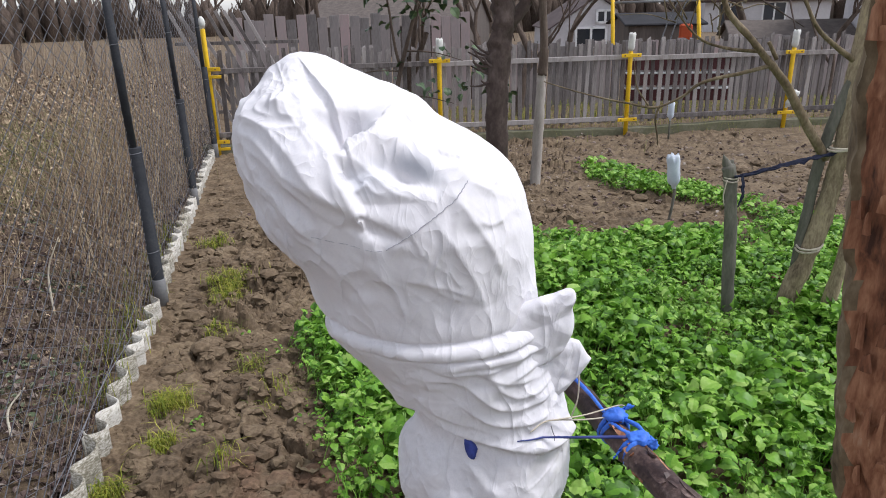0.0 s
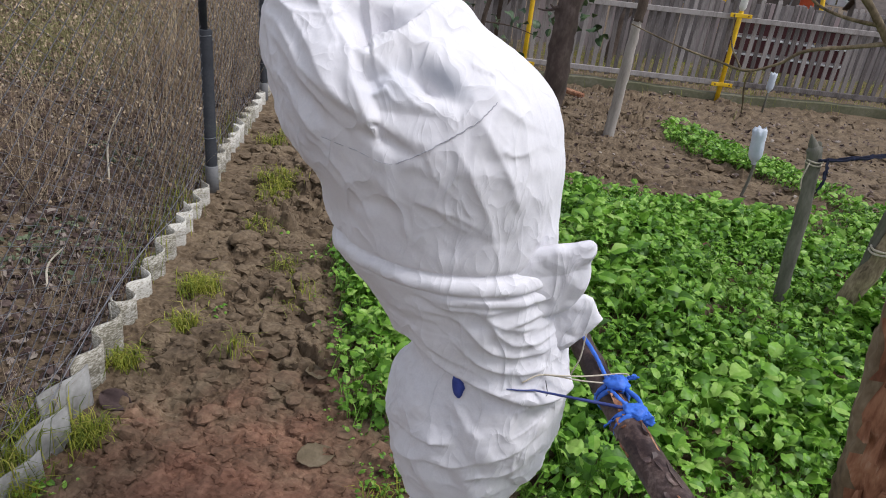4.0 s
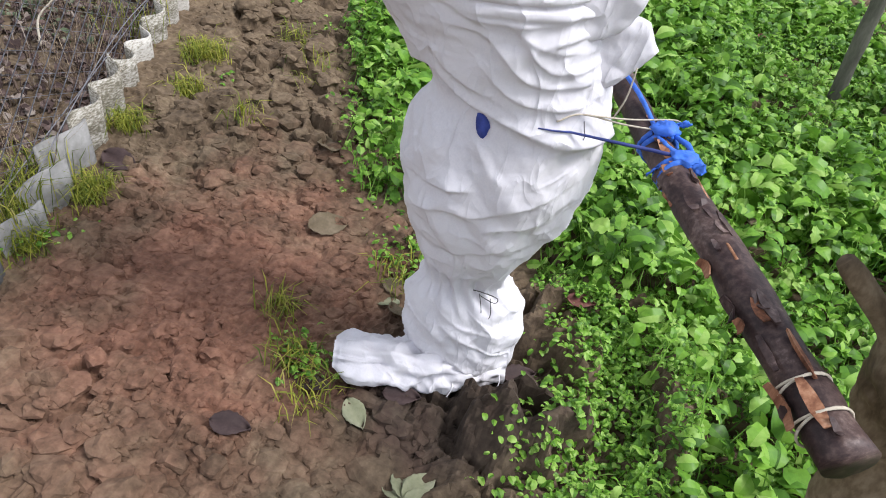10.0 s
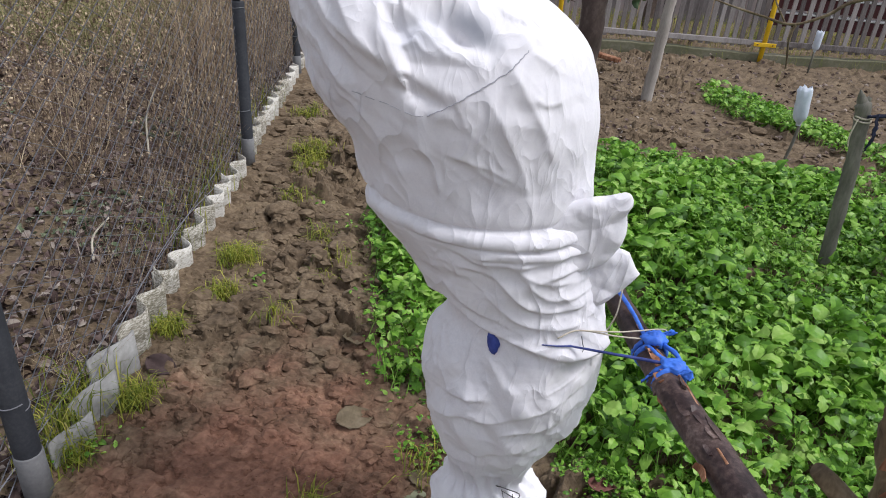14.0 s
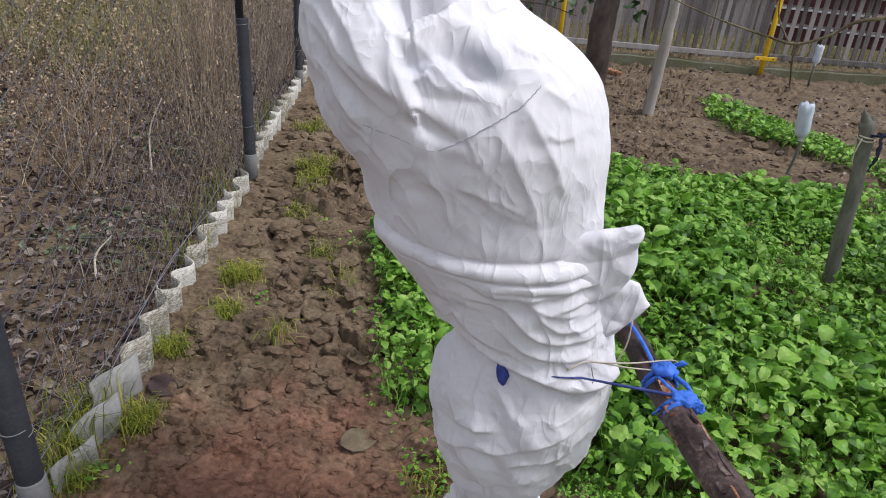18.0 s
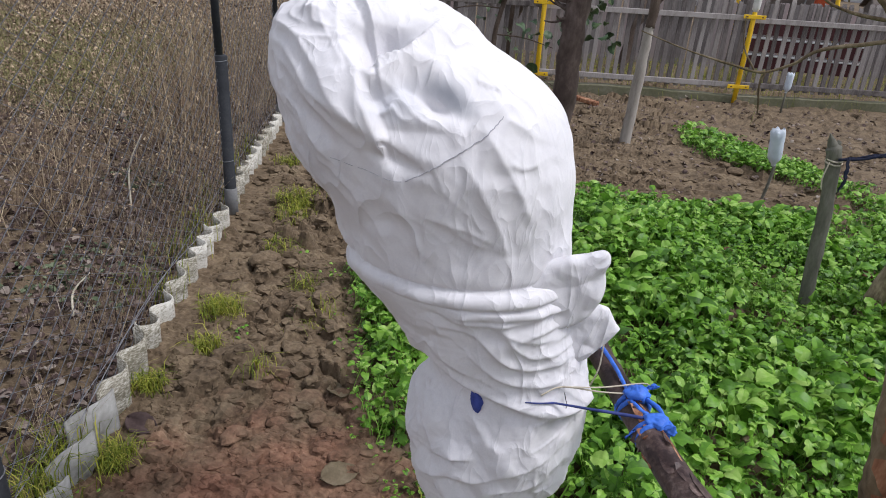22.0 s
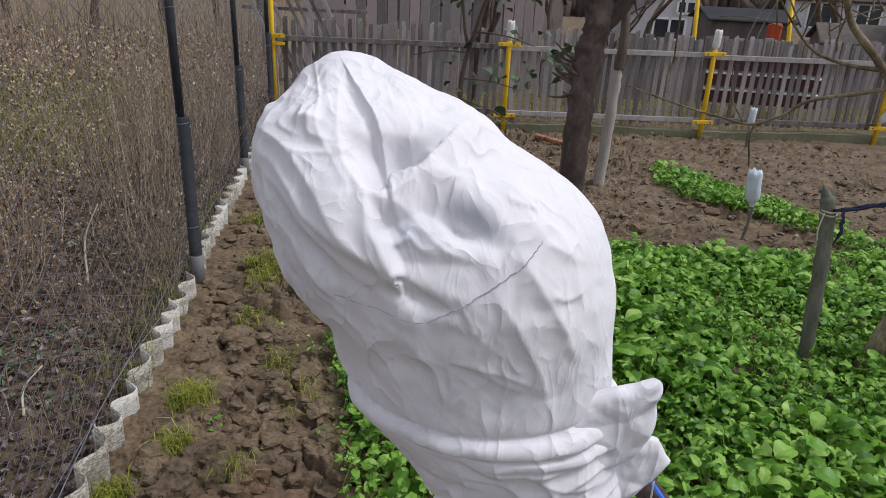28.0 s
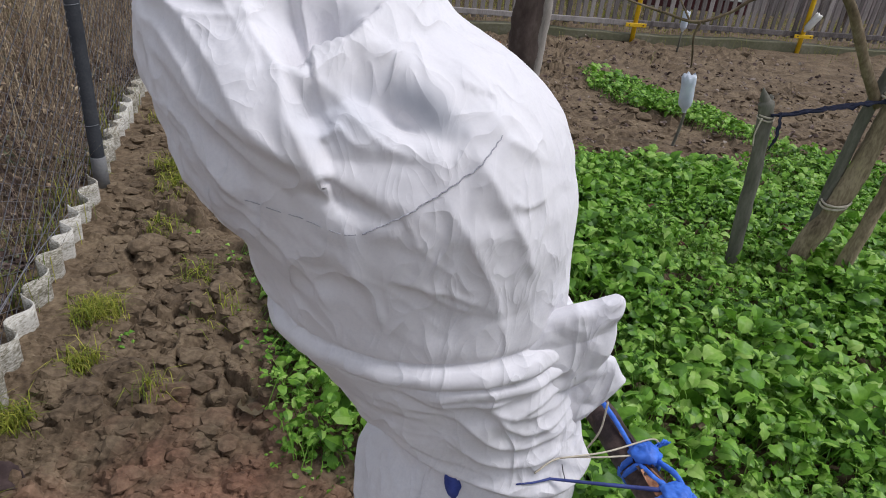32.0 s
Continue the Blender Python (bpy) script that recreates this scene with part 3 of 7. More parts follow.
def wrap():
    z, cx, hw, cy, hd = wrap_rows()
    ang = np.linspace(0, 2 * np.pi, 440, endpoint=False)
    c, s = np.cos(ang), np.sin(ang)
    X = cx[:, None] + hw[:, None] * c
    Y = cy[:, None] + hd[:, None] * s
    Z = np.repeat(z[:, None], len(ang), 1)
    P = np.stack([X.ravel(), Y.ravel(), Z.ravel()], 1)
    x, zz = P[:, 0], P[:, 2]
    C, S = np.tile(c, len(z)), np.tile(s, len(z))
    front = np.clip(0.5 - S * 2.5, 0, 1)
    # three regions: bag above, gathered waist, lobe and foot below
    belt = np.interp(np.tile(ang, len(z)), [0, np.pi / 2, np.pi, 1.28 * np.pi, 1.5 * np.pi, 2 * np.pi], [0.978, 0.95, 0.958, 0.98, 0.974, 0.978])
    bag = np.clip((zz - belt) * 25 + 0.5, 0, 1)
    tail_d, tail_s, _ = near_line(x, zz, TAIL, 9.0)
    low = np.clip(-tail_d * tail_s * 60 + 0.5, 0, 1) * front + (1 - front) * np.clip((0.76 - zz) * 30, 0, 1)
    low = np.where(zz < 0.66, 1.0, np.where(zz > 0.86, 0.0, low))
    waist = np.clip(1 - bag - low, 0, 1)
    # bag: crumples drawn out along the slope of the bag
    q = np.stack([(P[:, 0] * 0.72 + P[:, 2] * 0.69) * 13, P[:, 1] * 9, (P[:, 2] * 0.72 - P[:, 0] * 0.69) * 5.0], 1)
    loose = np.interp(x, [-0.25, -0.05, 0.08, 0.22], [1.15, 1.0, 0.6, 0.32])
    d_bag = 0.0046 * facets(q, 41) * loose + 0.0036 * facets(q * 2.1 + 3, 51) * loose + 0.0044 * facets(P * 19, 55) * loose + 0.0024 * facets(P * 40, 61) * loose + 0.006 * fbm(P * 5, 2, 31) - 0.004 - 0.013 * np.clip(-C * 1.3, 0, 1) * np.interp(zz, [1.27, 1.37], [1.0, 0.25])
    # thin drawn-out creases along the slope of the bag, in patches
    for k, (wide, high, seed) in enumerate(((1.0, 0.0026, 43), (1.9, 0.0018, 44))):
        n = value_noise(np.stack([q[:, 0] * 1.15, q[:, 1] * 1.1, q[:, 2] * 0.42], 1) * wide + 7 * k, seed)
        patch = np.clip(0.3 + 1.2 * value_noise(P * 9 + 5 * k, seed + 9), 0, 1)
        d_bag += high * np.exp(-np.abs(n) / 0.05) * patch * (0.3 + 0.7 * loose)
    for line, high, wide_up, wide_down in FOLDS:
        r, side, along = near_line(x, zz, line)
        wide = np.where(side > 0, wide_up, wide_down)
        d_bag += high * np.exp(-r / wide) * tapered(along) * front * np.exp(-np.clip(r - 0.06, 0, 9) / 0.02)
    # the crest, the step down from the peak, and the pocket between them with its lip
    crest_d, crest_s, along = near_line(x, zz, CREST, 0.4)
    d_bag += 0.009 * np.exp(-crest_d / np.where(crest_s > 0, 0.008, 0.03)) * tapered(along) * front * (crest_d < 0.2)
    step_d, step_s, along = near_line(x, zz, STEP, 0.4)
    left = np.clip(-step_d * step_s / 0.008, 0, 1)
    d_bag -= 0.013 * left * np.exp(-step_d / 0.035) * np.clip(along * 3, 0.2, 1) * front
    d_bag += 0.005 * np.exp(-step_d / 0.012) * (step_s > 0) * tapered(along) * front
    lip_d, lip_s, along = near_line(x, zz, LIP, 0.4)
    above = np.clip(lip_d * lip_s / 0.009, 0, 1)
    hole = np.exp(-(((x - 0.012) / 0.034) ** 2)) * np.exp(-((np.clip(zz - 1.366, 0, 9) / 0.038) ** 2))
    d_bag -= 0.055 * above * hole * np.clip((crest_d * crest_s) / 0.012, 0, 1) * front
    d_bag += 0.009 * np.exp(-lip_d / np.where(lip_s > 0, 0.006, 0.012)) * tapered(along) * front
    # the hollow under the lip, sharp along the crest and running out to the seam, and the deep dent in it
    under_d, under_s, _ = near_line(x, zz, UNDER, 0.4)
    below = np.clip(-under_d * under_s / 0.03, 0, 1)
    hollow = np.clip(crest_d * crest_s / 0.014, 0, 1) * below * np.interp(x, [0.0, 0.06, 0.1, 0.14, 0.2], [1, 1, 0.75, 0.3, 0]) * np.interp(zz, [1.2, 1.26, 1.35], [0, 1, 1])
    d_bag -= 0.026 * hollow * front
    d_bag -= 0.026 * np.exp(-(((x - 0.108) / 0.036) ** 2 + ((zz - 1.308 + 0.55 * (x - 0.108)) / 0.016) ** 2)) * front
    d_bag -= 0.008 * np.exp(-(((x - 0.05) / 0.05) ** 2 + ((zz - 1.21 + 0.3 * (x - 0.05)) / 0.014) ** 2)) * front
    # waist: tight folds round the body, slightly bowed
    q = np.stack([C * 1.6, S * 1.6, (zz - 0.25 * (x - 0.2)) * 38], 1)
    d_waist = -0.004 + 0.0018 * facets(q, 71) + 0.001 * facets(np.stack([C * 4, S * 4, zz * 55], 1), 73) + 0.0045 * facets(np.stack([C * 2.6 + zz * 9, S * 2.6, (zz - 0.5 * (x - 0.2)) * 17], 1), 75) + 0.0015 * facets(P * 30, 76)
    n = value_noise(np.stack([C * 1.5, S * 1.5, (zz - 0.3 * (x - 0.2)) * 30], 1), 77)
    d_waist += 0.0014 * np.exp(-np.abs(n) / 0.08)
    for line in WAIST:
        r, side, along = near_line(x, zz, line)
        d_waist += 0.0085 * np.interp(x, [0.28, 0.36], [1.0, 0.5]) * np.exp(-r / np.where(side > 0, 0.026, 0.006)) * tapered(along) * front * np.clip(0.85 + 0.7 * value_noise(P * 9 + 3 * line[0][0] * 100, 78), 0.25, 1.3)
    # lobe: sagging folds; foot: gathered rings
    bow = zz - 1.2 * (x - 0.2) ** 2
    q = np.stack([C * 2.2, S * 2.2, bow * 17], 1)
    d_low = 0.0045 * facets(q, 81) + 0.0085 * facets(P * 12, 83) + 0.004 * facets(P * 23, 85) + 0.0013 * facets(P * 46, 87)
    for k, (wide, seed) in enumerate(((1.0, 82), (1.8, 84))):
        n = value_noise(np.stack([C * 2.4, S * 2.4, bow * 21], 1) * wide, seed)
        d_low += (0.003, 0.002)[k] * np.exp(-np.abs(n) / 0.07) * np.clip(0.5 + value_noise(P * 8, seed + 4), 0, 1)
    for line in LOBE:
        r, side, along = near_line(x, zz, line)
        d_low += 0.0095 * np.exp(-r / np.where(side > 0, 0.028, 0.006)) * tapered(along) * front * np.clip(0.6 + 1.0 * value_noise(P * 10 + 3 * line[0][1] * 100, 88), 0.0, 1.2)
    foot = np.clip((0.3 - zz) * 12, 0, 1)
    ring = value_noise(np.stack([C * 1.2, S * 1.2, zz * 22 + 1.6 * C + 0.6 * S], 1), 94)
    d_low += foot * (0.007 * facets(np.stack([C * 1.8, S * 1.8, zz * 20 + 1.5 * C], 1), 91) + 0.003 * facets(P * 22, 93) + 0.006 * np.exp(-np.abs(ring) / 0.12))
    pleat = np.exp(-(((zz - 0.295) / 0.05) ** 2))
    d_low += pleat * 0.007 * np.cos(np.tile(ang, len(z)) * 17 + 3 * value_noise(P * 9, 95))
    d = bag * d_bag + waist * (d_waist + 0.004) + low * (d_low - 0.014)
    # rolled hem of the bag over the waist, with a sharp crease over it
    off = zz - belt
    roll = np.interp(C, [-1, -0.8, 0.4, 1], [0.4, 0.8, 1.0, 1.2])
    d += 0.013 * roll * np.clip(1 - ((off + 0.002) / 0.0135) ** 2, 0, 1) ** 0.5 * (1 + 0.3 * facets(P * 14, 97))
    d += 0.008 * roll * np.clip(1 - ((off + 0.027) / 0.009) ** 2, 0, 1) ** 0.5 * (1 + 0.4 * facets(P * 14, 98)) * np.clip(0.4 + C, 0, 1)
    d -= 0.006 * np.exp(-np.abs(off - 0.014) / 0.005)
    # overlapping edge of the waist cloth
    d += 0.012 * np.exp(-tail_d / 0.03) * np.clip(tail_d * tail_s / 0.003, 0, 1) * front * (zz < 0.86)
    slope = np.convolve(np.pad(np.clip(np.gradient(hw, z), -3, 0.8), 10, "edge"), np.hanning(21) / np.hanning(21).sum(), "valid")
    nz = np.repeat(np.clip(-slope, -0.8, 3.0), len(ang))
    normal = np.stack([C, S, nz], 1)
    normal /= np.linalg.norm(normal, axis=1)[:, None]
    fade = np.repeat(np.clip(np.arange(len(z)) / 30, 0, 1) ** 2, len(ang))
    P = P + normal * (d * fade)[:, None]
    P[:, 2] = np.maximum(P[:, 2], 0.004)
    n = len(ang)
    k = np.arange(len(z) - 1)[:, None] * n
    j = np.arange(n)
    faces = np.stack([k + j, k + (j + 1) % n, k + n + (j + 1) % n, k + n + j], 2).reshape(-1, 4)[:, ::-1]
    grid = P.reshape(len(z), n, 3)

    def strip(name, lo, hi, label=""):
        """The rows of cloth from lo to hi, as a part."""
        v = grid[lo:hi].reshape(-1, 3) - SHRUB
        f = faces[: (hi - lo - 1) * n]
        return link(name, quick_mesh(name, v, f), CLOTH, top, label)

    top = thing("wrapped_shrub", SHRUB, "garden shrub wrapped in crumpled white cloth, tied for winter", "wrapped plant")
    cut1, cut2 = int(np.argmax(z < 0.83)), int(np.argmax(z < 0.29))
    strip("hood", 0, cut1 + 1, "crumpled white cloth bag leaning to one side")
    strip("lower_wrap", cut1, cut2 + 1)
    strip("foot_wrap", cut2, len(z))
    return top, grid, z, ang


shrub, CLOTH_GRID, CLOTH_Z, CLOTH_A = wrap()


def on_cloth(x, z, lift=0.002):
    """The place on the front of the cloth at x and height z."""
    row = CLOTH_GRID[int(np.argmin(np.abs(CLOTH_Z - z)))]
    half = row[CLOTH_A > np.pi]
    p = half[int(np.argmin(np.abs(half[:, 0] - x)))]
    return np.array((p[0], p[1] - lift, z))


def flap(outline, y0, slant, thick, root, pleats, seed, corner=0.5):
    """A loose fold of cloth with the given outline: a thin cushion whose pleats spread from its root."""
    p = np.array(outline + outline[:1], float)
    fine = smooth_path([(*q, 0) for q in p], 121)[:-1, :2]
    fine = corner * fine + (1 - corner) * np.array([np.interp(np.linspace(0, len(outline), 121)[:-1], range(len(p)), p[:, k]) for k in (0, 1)]).T
    mid, n, rings = fine.mean(0), 120, 26
    out = []
    for front in (-1, 1):
        for k in range(rings if front < 0 else rings - 1):
            s = (k + 0.02) / (rings - 1) if front < 0 else 1 - (k + 1) / (rings - 1) * 0.98
            q = mid + (fine - mid) * min(s, 1.0)
            v = q - np.array(root)
            turn = np.arctan2(v[:, 1], v[:, 0])
            reach = np.hypot(v[:, 0], v[:, 1])
            pl = np.abs(np.sin(turn * pleats / 2 + 0.6 * value_noise(np.stack([q[:, 0] * 30, q[:, 1] * 30, 0 * turn + seed], 1), seed)))
            fold = 0.45 * (pl - 0.6) * np.clip(reach / 0.05, 0.2, 1) + 0.5 * facets(np.stack([q[:, 0] * 24, q[:, 1] * 24, 0 * turn + seed], 1), seed) + 0.25 * facets(np.stack([q[:, 0] * 60, q[:, 1] * 60, 0 * turn + seed], 1), seed + 1)
            y = y0 + slant * (q[:, 0] - 0.3) + front * thick * math.sqrt(max(0.0, 1 - s**6)) - thick * 0.6 * fold * (1 - 0.3 * s)
            out.append(np.stack([q[:, 0], y, q[:, 1]], 1))
    rows = len(out)
    v = np.array(out).reshape(-1, 3) - SHRUB
    k, j = np.arange(rows - 1)[:, None] * n, np.arange(n)
    f = np.stack([k + j, k + (j + 1) % n, k + n + (j + 1) % n, k + n + j], 2).reshape(-1, 4)
    return link("flap", quick_mesh("flap", v, f), CLOTH, shrub)


# the gathered cloth that stands out beside the waist: a pleated bunch above, a flat pouch below
flap([(0.2, 0.985), (0.25, 1.0), (0.285, 1.03), (0.315, 1.042), (0.35, 1.047), (0.376, 1.054), (0.387, 1.047), (0.391, 1.03), (0.385, 1.012), (0.389, 0.99), (0.389, 0.97), (0.382, 0.945), (0.362, 0.915), (0.31, 0.895), (0.25, 0.915)], 1.294, 0.42, 0.016, (0.08, 0.93), 26, 4, 0.8)
flap([(0.31, 0.9), (0.35, 0.935), (0.382, 0.935), (0.403, 0.927), (0.421, 0.895), (0.43, 0.882), (0.407, 0.85), (0.38, 0.82), (0.35, 0.805), (0.32, 0.84)], 1.318, 0.4, 0.013, (0.22, 0.95), 12, 9, 0.25)


def tail_cloth():
    """The loose end of the cloth that lies on the soil beside the foot."""
    path = smooth_path([(0.33, 1.4, 0.035), (0.25, 1.345, 0.038), (0.15, 1.3, 0.04), (0.06, 1.27, 0.04), (-0.055, 1.25, 0.036)], 60)
    side, up = np.array((-0.3, 0.95, 0)), np.array((0, 0, 1.0))
    ang = np.linspace(0, 2 * np.pi, 48, endpoint=False)
    rows = []
    for k, p in enumerate(path):
        t = k / 59
        w, h = np.interp(t, [0, 0.5, 0.85, 1], [0.055, 0.062, 0.056, 0.05]), np.interp(t, [0, 0.5, 1], [0.04, 0.048, 0.04])
        q = np.stack([np.cos(ang) * 1.7, np.sin(ang) * 1.7, np.full(48, t * 7)], 1)
        r = 1 - 0.35 * max(0, t - 0.93) / 0.07 + 0.42 * facets(q * (1.6, 1.6, 0.8), 17) + 0.26 * facets(q * (2.6, 2.6, 2.0), 19) + 0.22 * np.exp(-np.abs(value_noise(q * (1.5, 1.5, 0.35), 21)) / 0.12)
        rows.append(p + np.outer(np.cos(ang) * w * r, side) + np.outer(np.sin(ang) * h * r, up))
    grid = np.array(rows)
    grid[..., 2] = np.maximum(grid[..., 2], 0.003 + 0.006 * np.random.rand())
    v = grid.reshape(-1, 3) - SHRUB
    k = np.arange(59)[:, None] * 48
    j = np.arange(48)
    f = np.stack([k + j, k + (j + 1) % 48, k + 48 + (j + 1) % 48, k + 48 + j], 2).reshape(-1, 4)[:, ::-1]
    faces = [tuple(q) for q in f] + [tuple(59 * 48 + j for j in range(48))]
    link("loose_end", mesh_of("loose_end", v, faces), CLOTH, shrub)


tail_cloth()

THREAD = surface("dark_thread", [(0.35, (0.33, 0.33, 0.37)), (0.65, (0.5, 0.5, 0.54))], 30, 0.9, 0)
BLUE = surface("blue_plastic_twine", [(0.3, (0.03, 0.09, 0.4)), (0.55, (0.05, 0.17, 0.66)), (0.8, (0.14, 0.32, 0.8))], 30, 0.55, 0.6, 150, stretch=(1, 1, 1), distance=0.004)
NAVY = surface("navy_cord", [(0.3, (0.02, 0.03, 0.12)), (0.7, (0.05, 0.07, 0.25))], 30, 0.6, 0.2)
TWINE = surface("pale_twine", [(0.3, (0.36, 0.31, 0.23)), (0.7, (0.6, 0.55, 0.45))], 60, 0.9, 0.3, 200, distance=0.002)
IRON = surface("thin_wire", [(0.3, (0.06, 0.06, 0.065)), (0.7, (0.14, 0.13, 0.13))], 40, 0.5, 0, metallic=0.5)

# seam with its stitches
line = smooth_path([(-0.06, 1.2, 0), (0.0, 1.19, 0), (0.053, 1.18, 0), (0.09, 1.195, 0), (0.142, 1.231, 0), (0.177, 1.258, 0), (0.2, 1.29, 0)], 64)
pieces = []
for k in range(0, 62, 1):
    if k % 4 != 3 or k > 24:
        a, b = on_cloth(line[k][0], line[k][1], 0.001), on_cloth(line[k + 1][0], line[k + 1][1], 0.001)
        pieces.append(tube([a - SHRUB, b - SHRUB], 0.0005 if k < 22 else 0.0008, 5))
link("seam", mesh_of("seam", *joined(pieces)), THREAD, shrub, "dark sewn seam across the hood")


SHEET = surface("dark_blue_sheet", [(0.35, (0.025, 0.04, 0.2)), (0.65, (0.06, 0.09, 0.36))], 40, 0.6, 0.3)


def blue_patch():
    """A torn spot through which blue plastic shows."""
    out = []
    for k in range(14):
        a = k * 2 * np.pi / 14
        r = 1 + 0.08 * math.sin(3 * a + 1) + 0.06 * math.cos(5 * a)
        out.append(on_cloth(0.194 + 0.012 * r * math.cos(a) - 0.2 * 0.02 * math.sin(a), 0.74 + 0.02 * r * math.sin(a), 0.0045) - SHRUB)
    mid = np.mean(out, axis=0) - (0, 0.002, 0)
    verts = out + [mid] + [p + (0, 0.003, 0) for p in out]
    faces = [(k, (k + 1) % 14, 14) for k in range(14)] + [((k + 1) % 14, k, 15 + k, 15 + (k + 1) % 14) for k in range(14)]
    link("blue_patch", mesh_of("blue_patch", verts, faces), SHEET, shrub, "blue plastic showing through a tear")


blue_patch()
# wire bow at the neck, black thread at the waist, hem threads
p0 = on_cloth(0.235, 0.3, 0.006) - SHRUB
bar("neck_wire", smooth_path([p0 + (-0.05, 0.0, -0.005), p0, p0 + (0.02, -0.012, 0.012), p0 + (0.05, -0.012, 0.008), p0 + (0.045, -0.012, -0.008), p0 + (0.01, -0.01, 0.0)], 40), 0.0012, IRON, shrub, 5)
bar("wire_end", smooth_path([p0 + (0.01, -0.006, 0.0), p0 + (0.022, -0.012, -0.04), p0 + (0.024, -0.008, -0.075)], 16), 0.001, IRON, shrub, 5)
bar("wire_end", smooth_path([p0 + (0.035, -0.01, 0.0), p0 + (0.044, -0.014, -0.04), p0 + (0.04, -0.008, -0.07)], 16), 0.001, IRON, shrub, 5)
p1 = on_cloth(0.355, 0.76, 0.006) - SHRUB
bar("black_thread", smooth_path([p1 + (-0.004, 0, 0.014), p1, p1 + (0.004, -0.003, -0.012), p1 + (0.0, -0.003, -0.028)], 20), 0.0008, IRON, shrub, 5)
for k in range(3):
    q = np.array((0.23 + 0.05 * k, 1.285 + 0.03 * k, 0.05)) - SHRUB
    bar("hem_thread", smooth_path([q, q + (0.008, -0.02, -0.02), q + (0.002, -0.035, -0.036)], 10), 0.0016, CLOTH, shrub, 5)

# ---- rail, ties and the near trunk ----
RAILWOOD = surface("dark_peeling_bark", [(0.36, (0.012, 0.007, 0.0065)), (0.47, (0.036, 0.021, 0.02)), (0.57, (0.085, 0.055, 0.048)), (0.7, (0.24, 0.18, 0.155))], 14, 0.5, 0.9, 110, stretch=(1, 1, 1), distance=0.008)
SPLIT = surface("split_wood", [(0.34, (0.05, 0.022, 0.014)), (0.46, (0.2, 0.085, 0.045)), (0.56, (0.34, 0.17, 0.095)), (0.68, (0.5, 0.33, 0.22))], 16, 0.85, 0.9, 90, stretch=(1.5, 1.5, 0.35), distance=0.01)
TRUNK = surface("olive_bark", [(0.36, (0.06, 0.042, 0.024)), (0.5, (0.15, 0.112, 0.066)), (0.64, (0.27, 0.215, 0.14))], 12, 0.85, 0.8, 80, stretch=(1.2, 1.2, 0.5), distance=0.008)


def rail():
    a, b = np.array((0.285, 1.73, 0.765)), np.array((0.735, 0.825, 0.705))
    t = thing("wooden_rail", a, "dark peeling round timber rail tied to the trunk", "rail")
    path = [(b - a) * u + (0.004 * math.sin(9 * u), 0.004 * math.cos(7 * u), 0.003 * math.sin(13 * u)) for u in np.linspace(0, 1, 60)]
    bar("pole", path, np.linspace(0.0215, 0.0325, 60), RAILWOOD, t, 22, 0.09, 5)
    way = (b - a) / np.linalg.norm(b - a)
    sidev = np.cross(way, (0, 0, 1))
    rng = random.Random(4)
    for k in range(26):
        u = rng.uniform(0.42, 0.99)
        p = (b - a) * u
        r = 0.0215 + 0.011 * u
        ang = rng.uniform(-0.4, 1.9)
        n = sidev * math.cos(ang) + np.array((0, 0, 1)) * math.sin(ang)
        ln, wd = rng.uniform(0.02, 0.07), rng.uniform(0.004, 0.01)
        tang = np.cross(way, n)
        pts = []
        for s in (-1, -0.4, 0.3, 1):
            lift = r + 0.002 + 0.007 * abs(s) * rng.random()
            c = p + way * ln * s / 2 + n * lift
            w = wd * (1.1 - 0.6 * abs(s))
            pts += [c - tang * w - n * 0.0015, c + tang * w + n * rng.uniform(0, 0.004), c + tang * w * 0.9 - n * 0.003, c - tang * w * 0.9 - n * 0.004]
        f = []
        for i in range(3):
            o = 4 * i
            f += [(o + j, o + (j + 1) % 4, o + 4 + (j + 1) % 4, o + 4 + j) for j in range(4)]
        f += [(3, 2, 1, 0), (12, 13, 14, 15)]
        link("bark_flake", mesh_of("bark_flake", pts, f, False), SPLIT if k % 3 == 0 else RAILWOOD, t)
    bar("pale_crack", [(b - a) * u + sidev * 0.008 * math.sin(u * 20) + (0, 0, 0.0215 + 0.011 * u - 0.0015) for u in np.linspace(0.38, 0.72, 24)], 0.0028, SPLIT, t, 6, 0.5, 3)
    return a, b


RAIL_A, RAIL_B = rail()


def on_rail(u, up=0.0, out=0.0):
    way = (RAIL_B - RAIL_A) / np.linalg.norm(RAIL_B - RAIL_A)
    return RAIL_A + (RAIL_B - RAIL_A) * u + np.array((0, 0, up)) + np.cross(way, (0, 0, 1)) * out


def ring(u, r, lean=0.0, n=22):
    way = (RAIL_B - RAIL_A) / np.linalg.norm(RAIL_B - RAIL_A)
    s = np.cross(way, (0, 0, 1))
    return [on_rail(u) + s * r * math.cos(a) + np.array((0, 0, 1)) * r * math.sin(a) + way * lean * math.sin(a) for a in np.linspace(0, 2 * math.pi, n)]


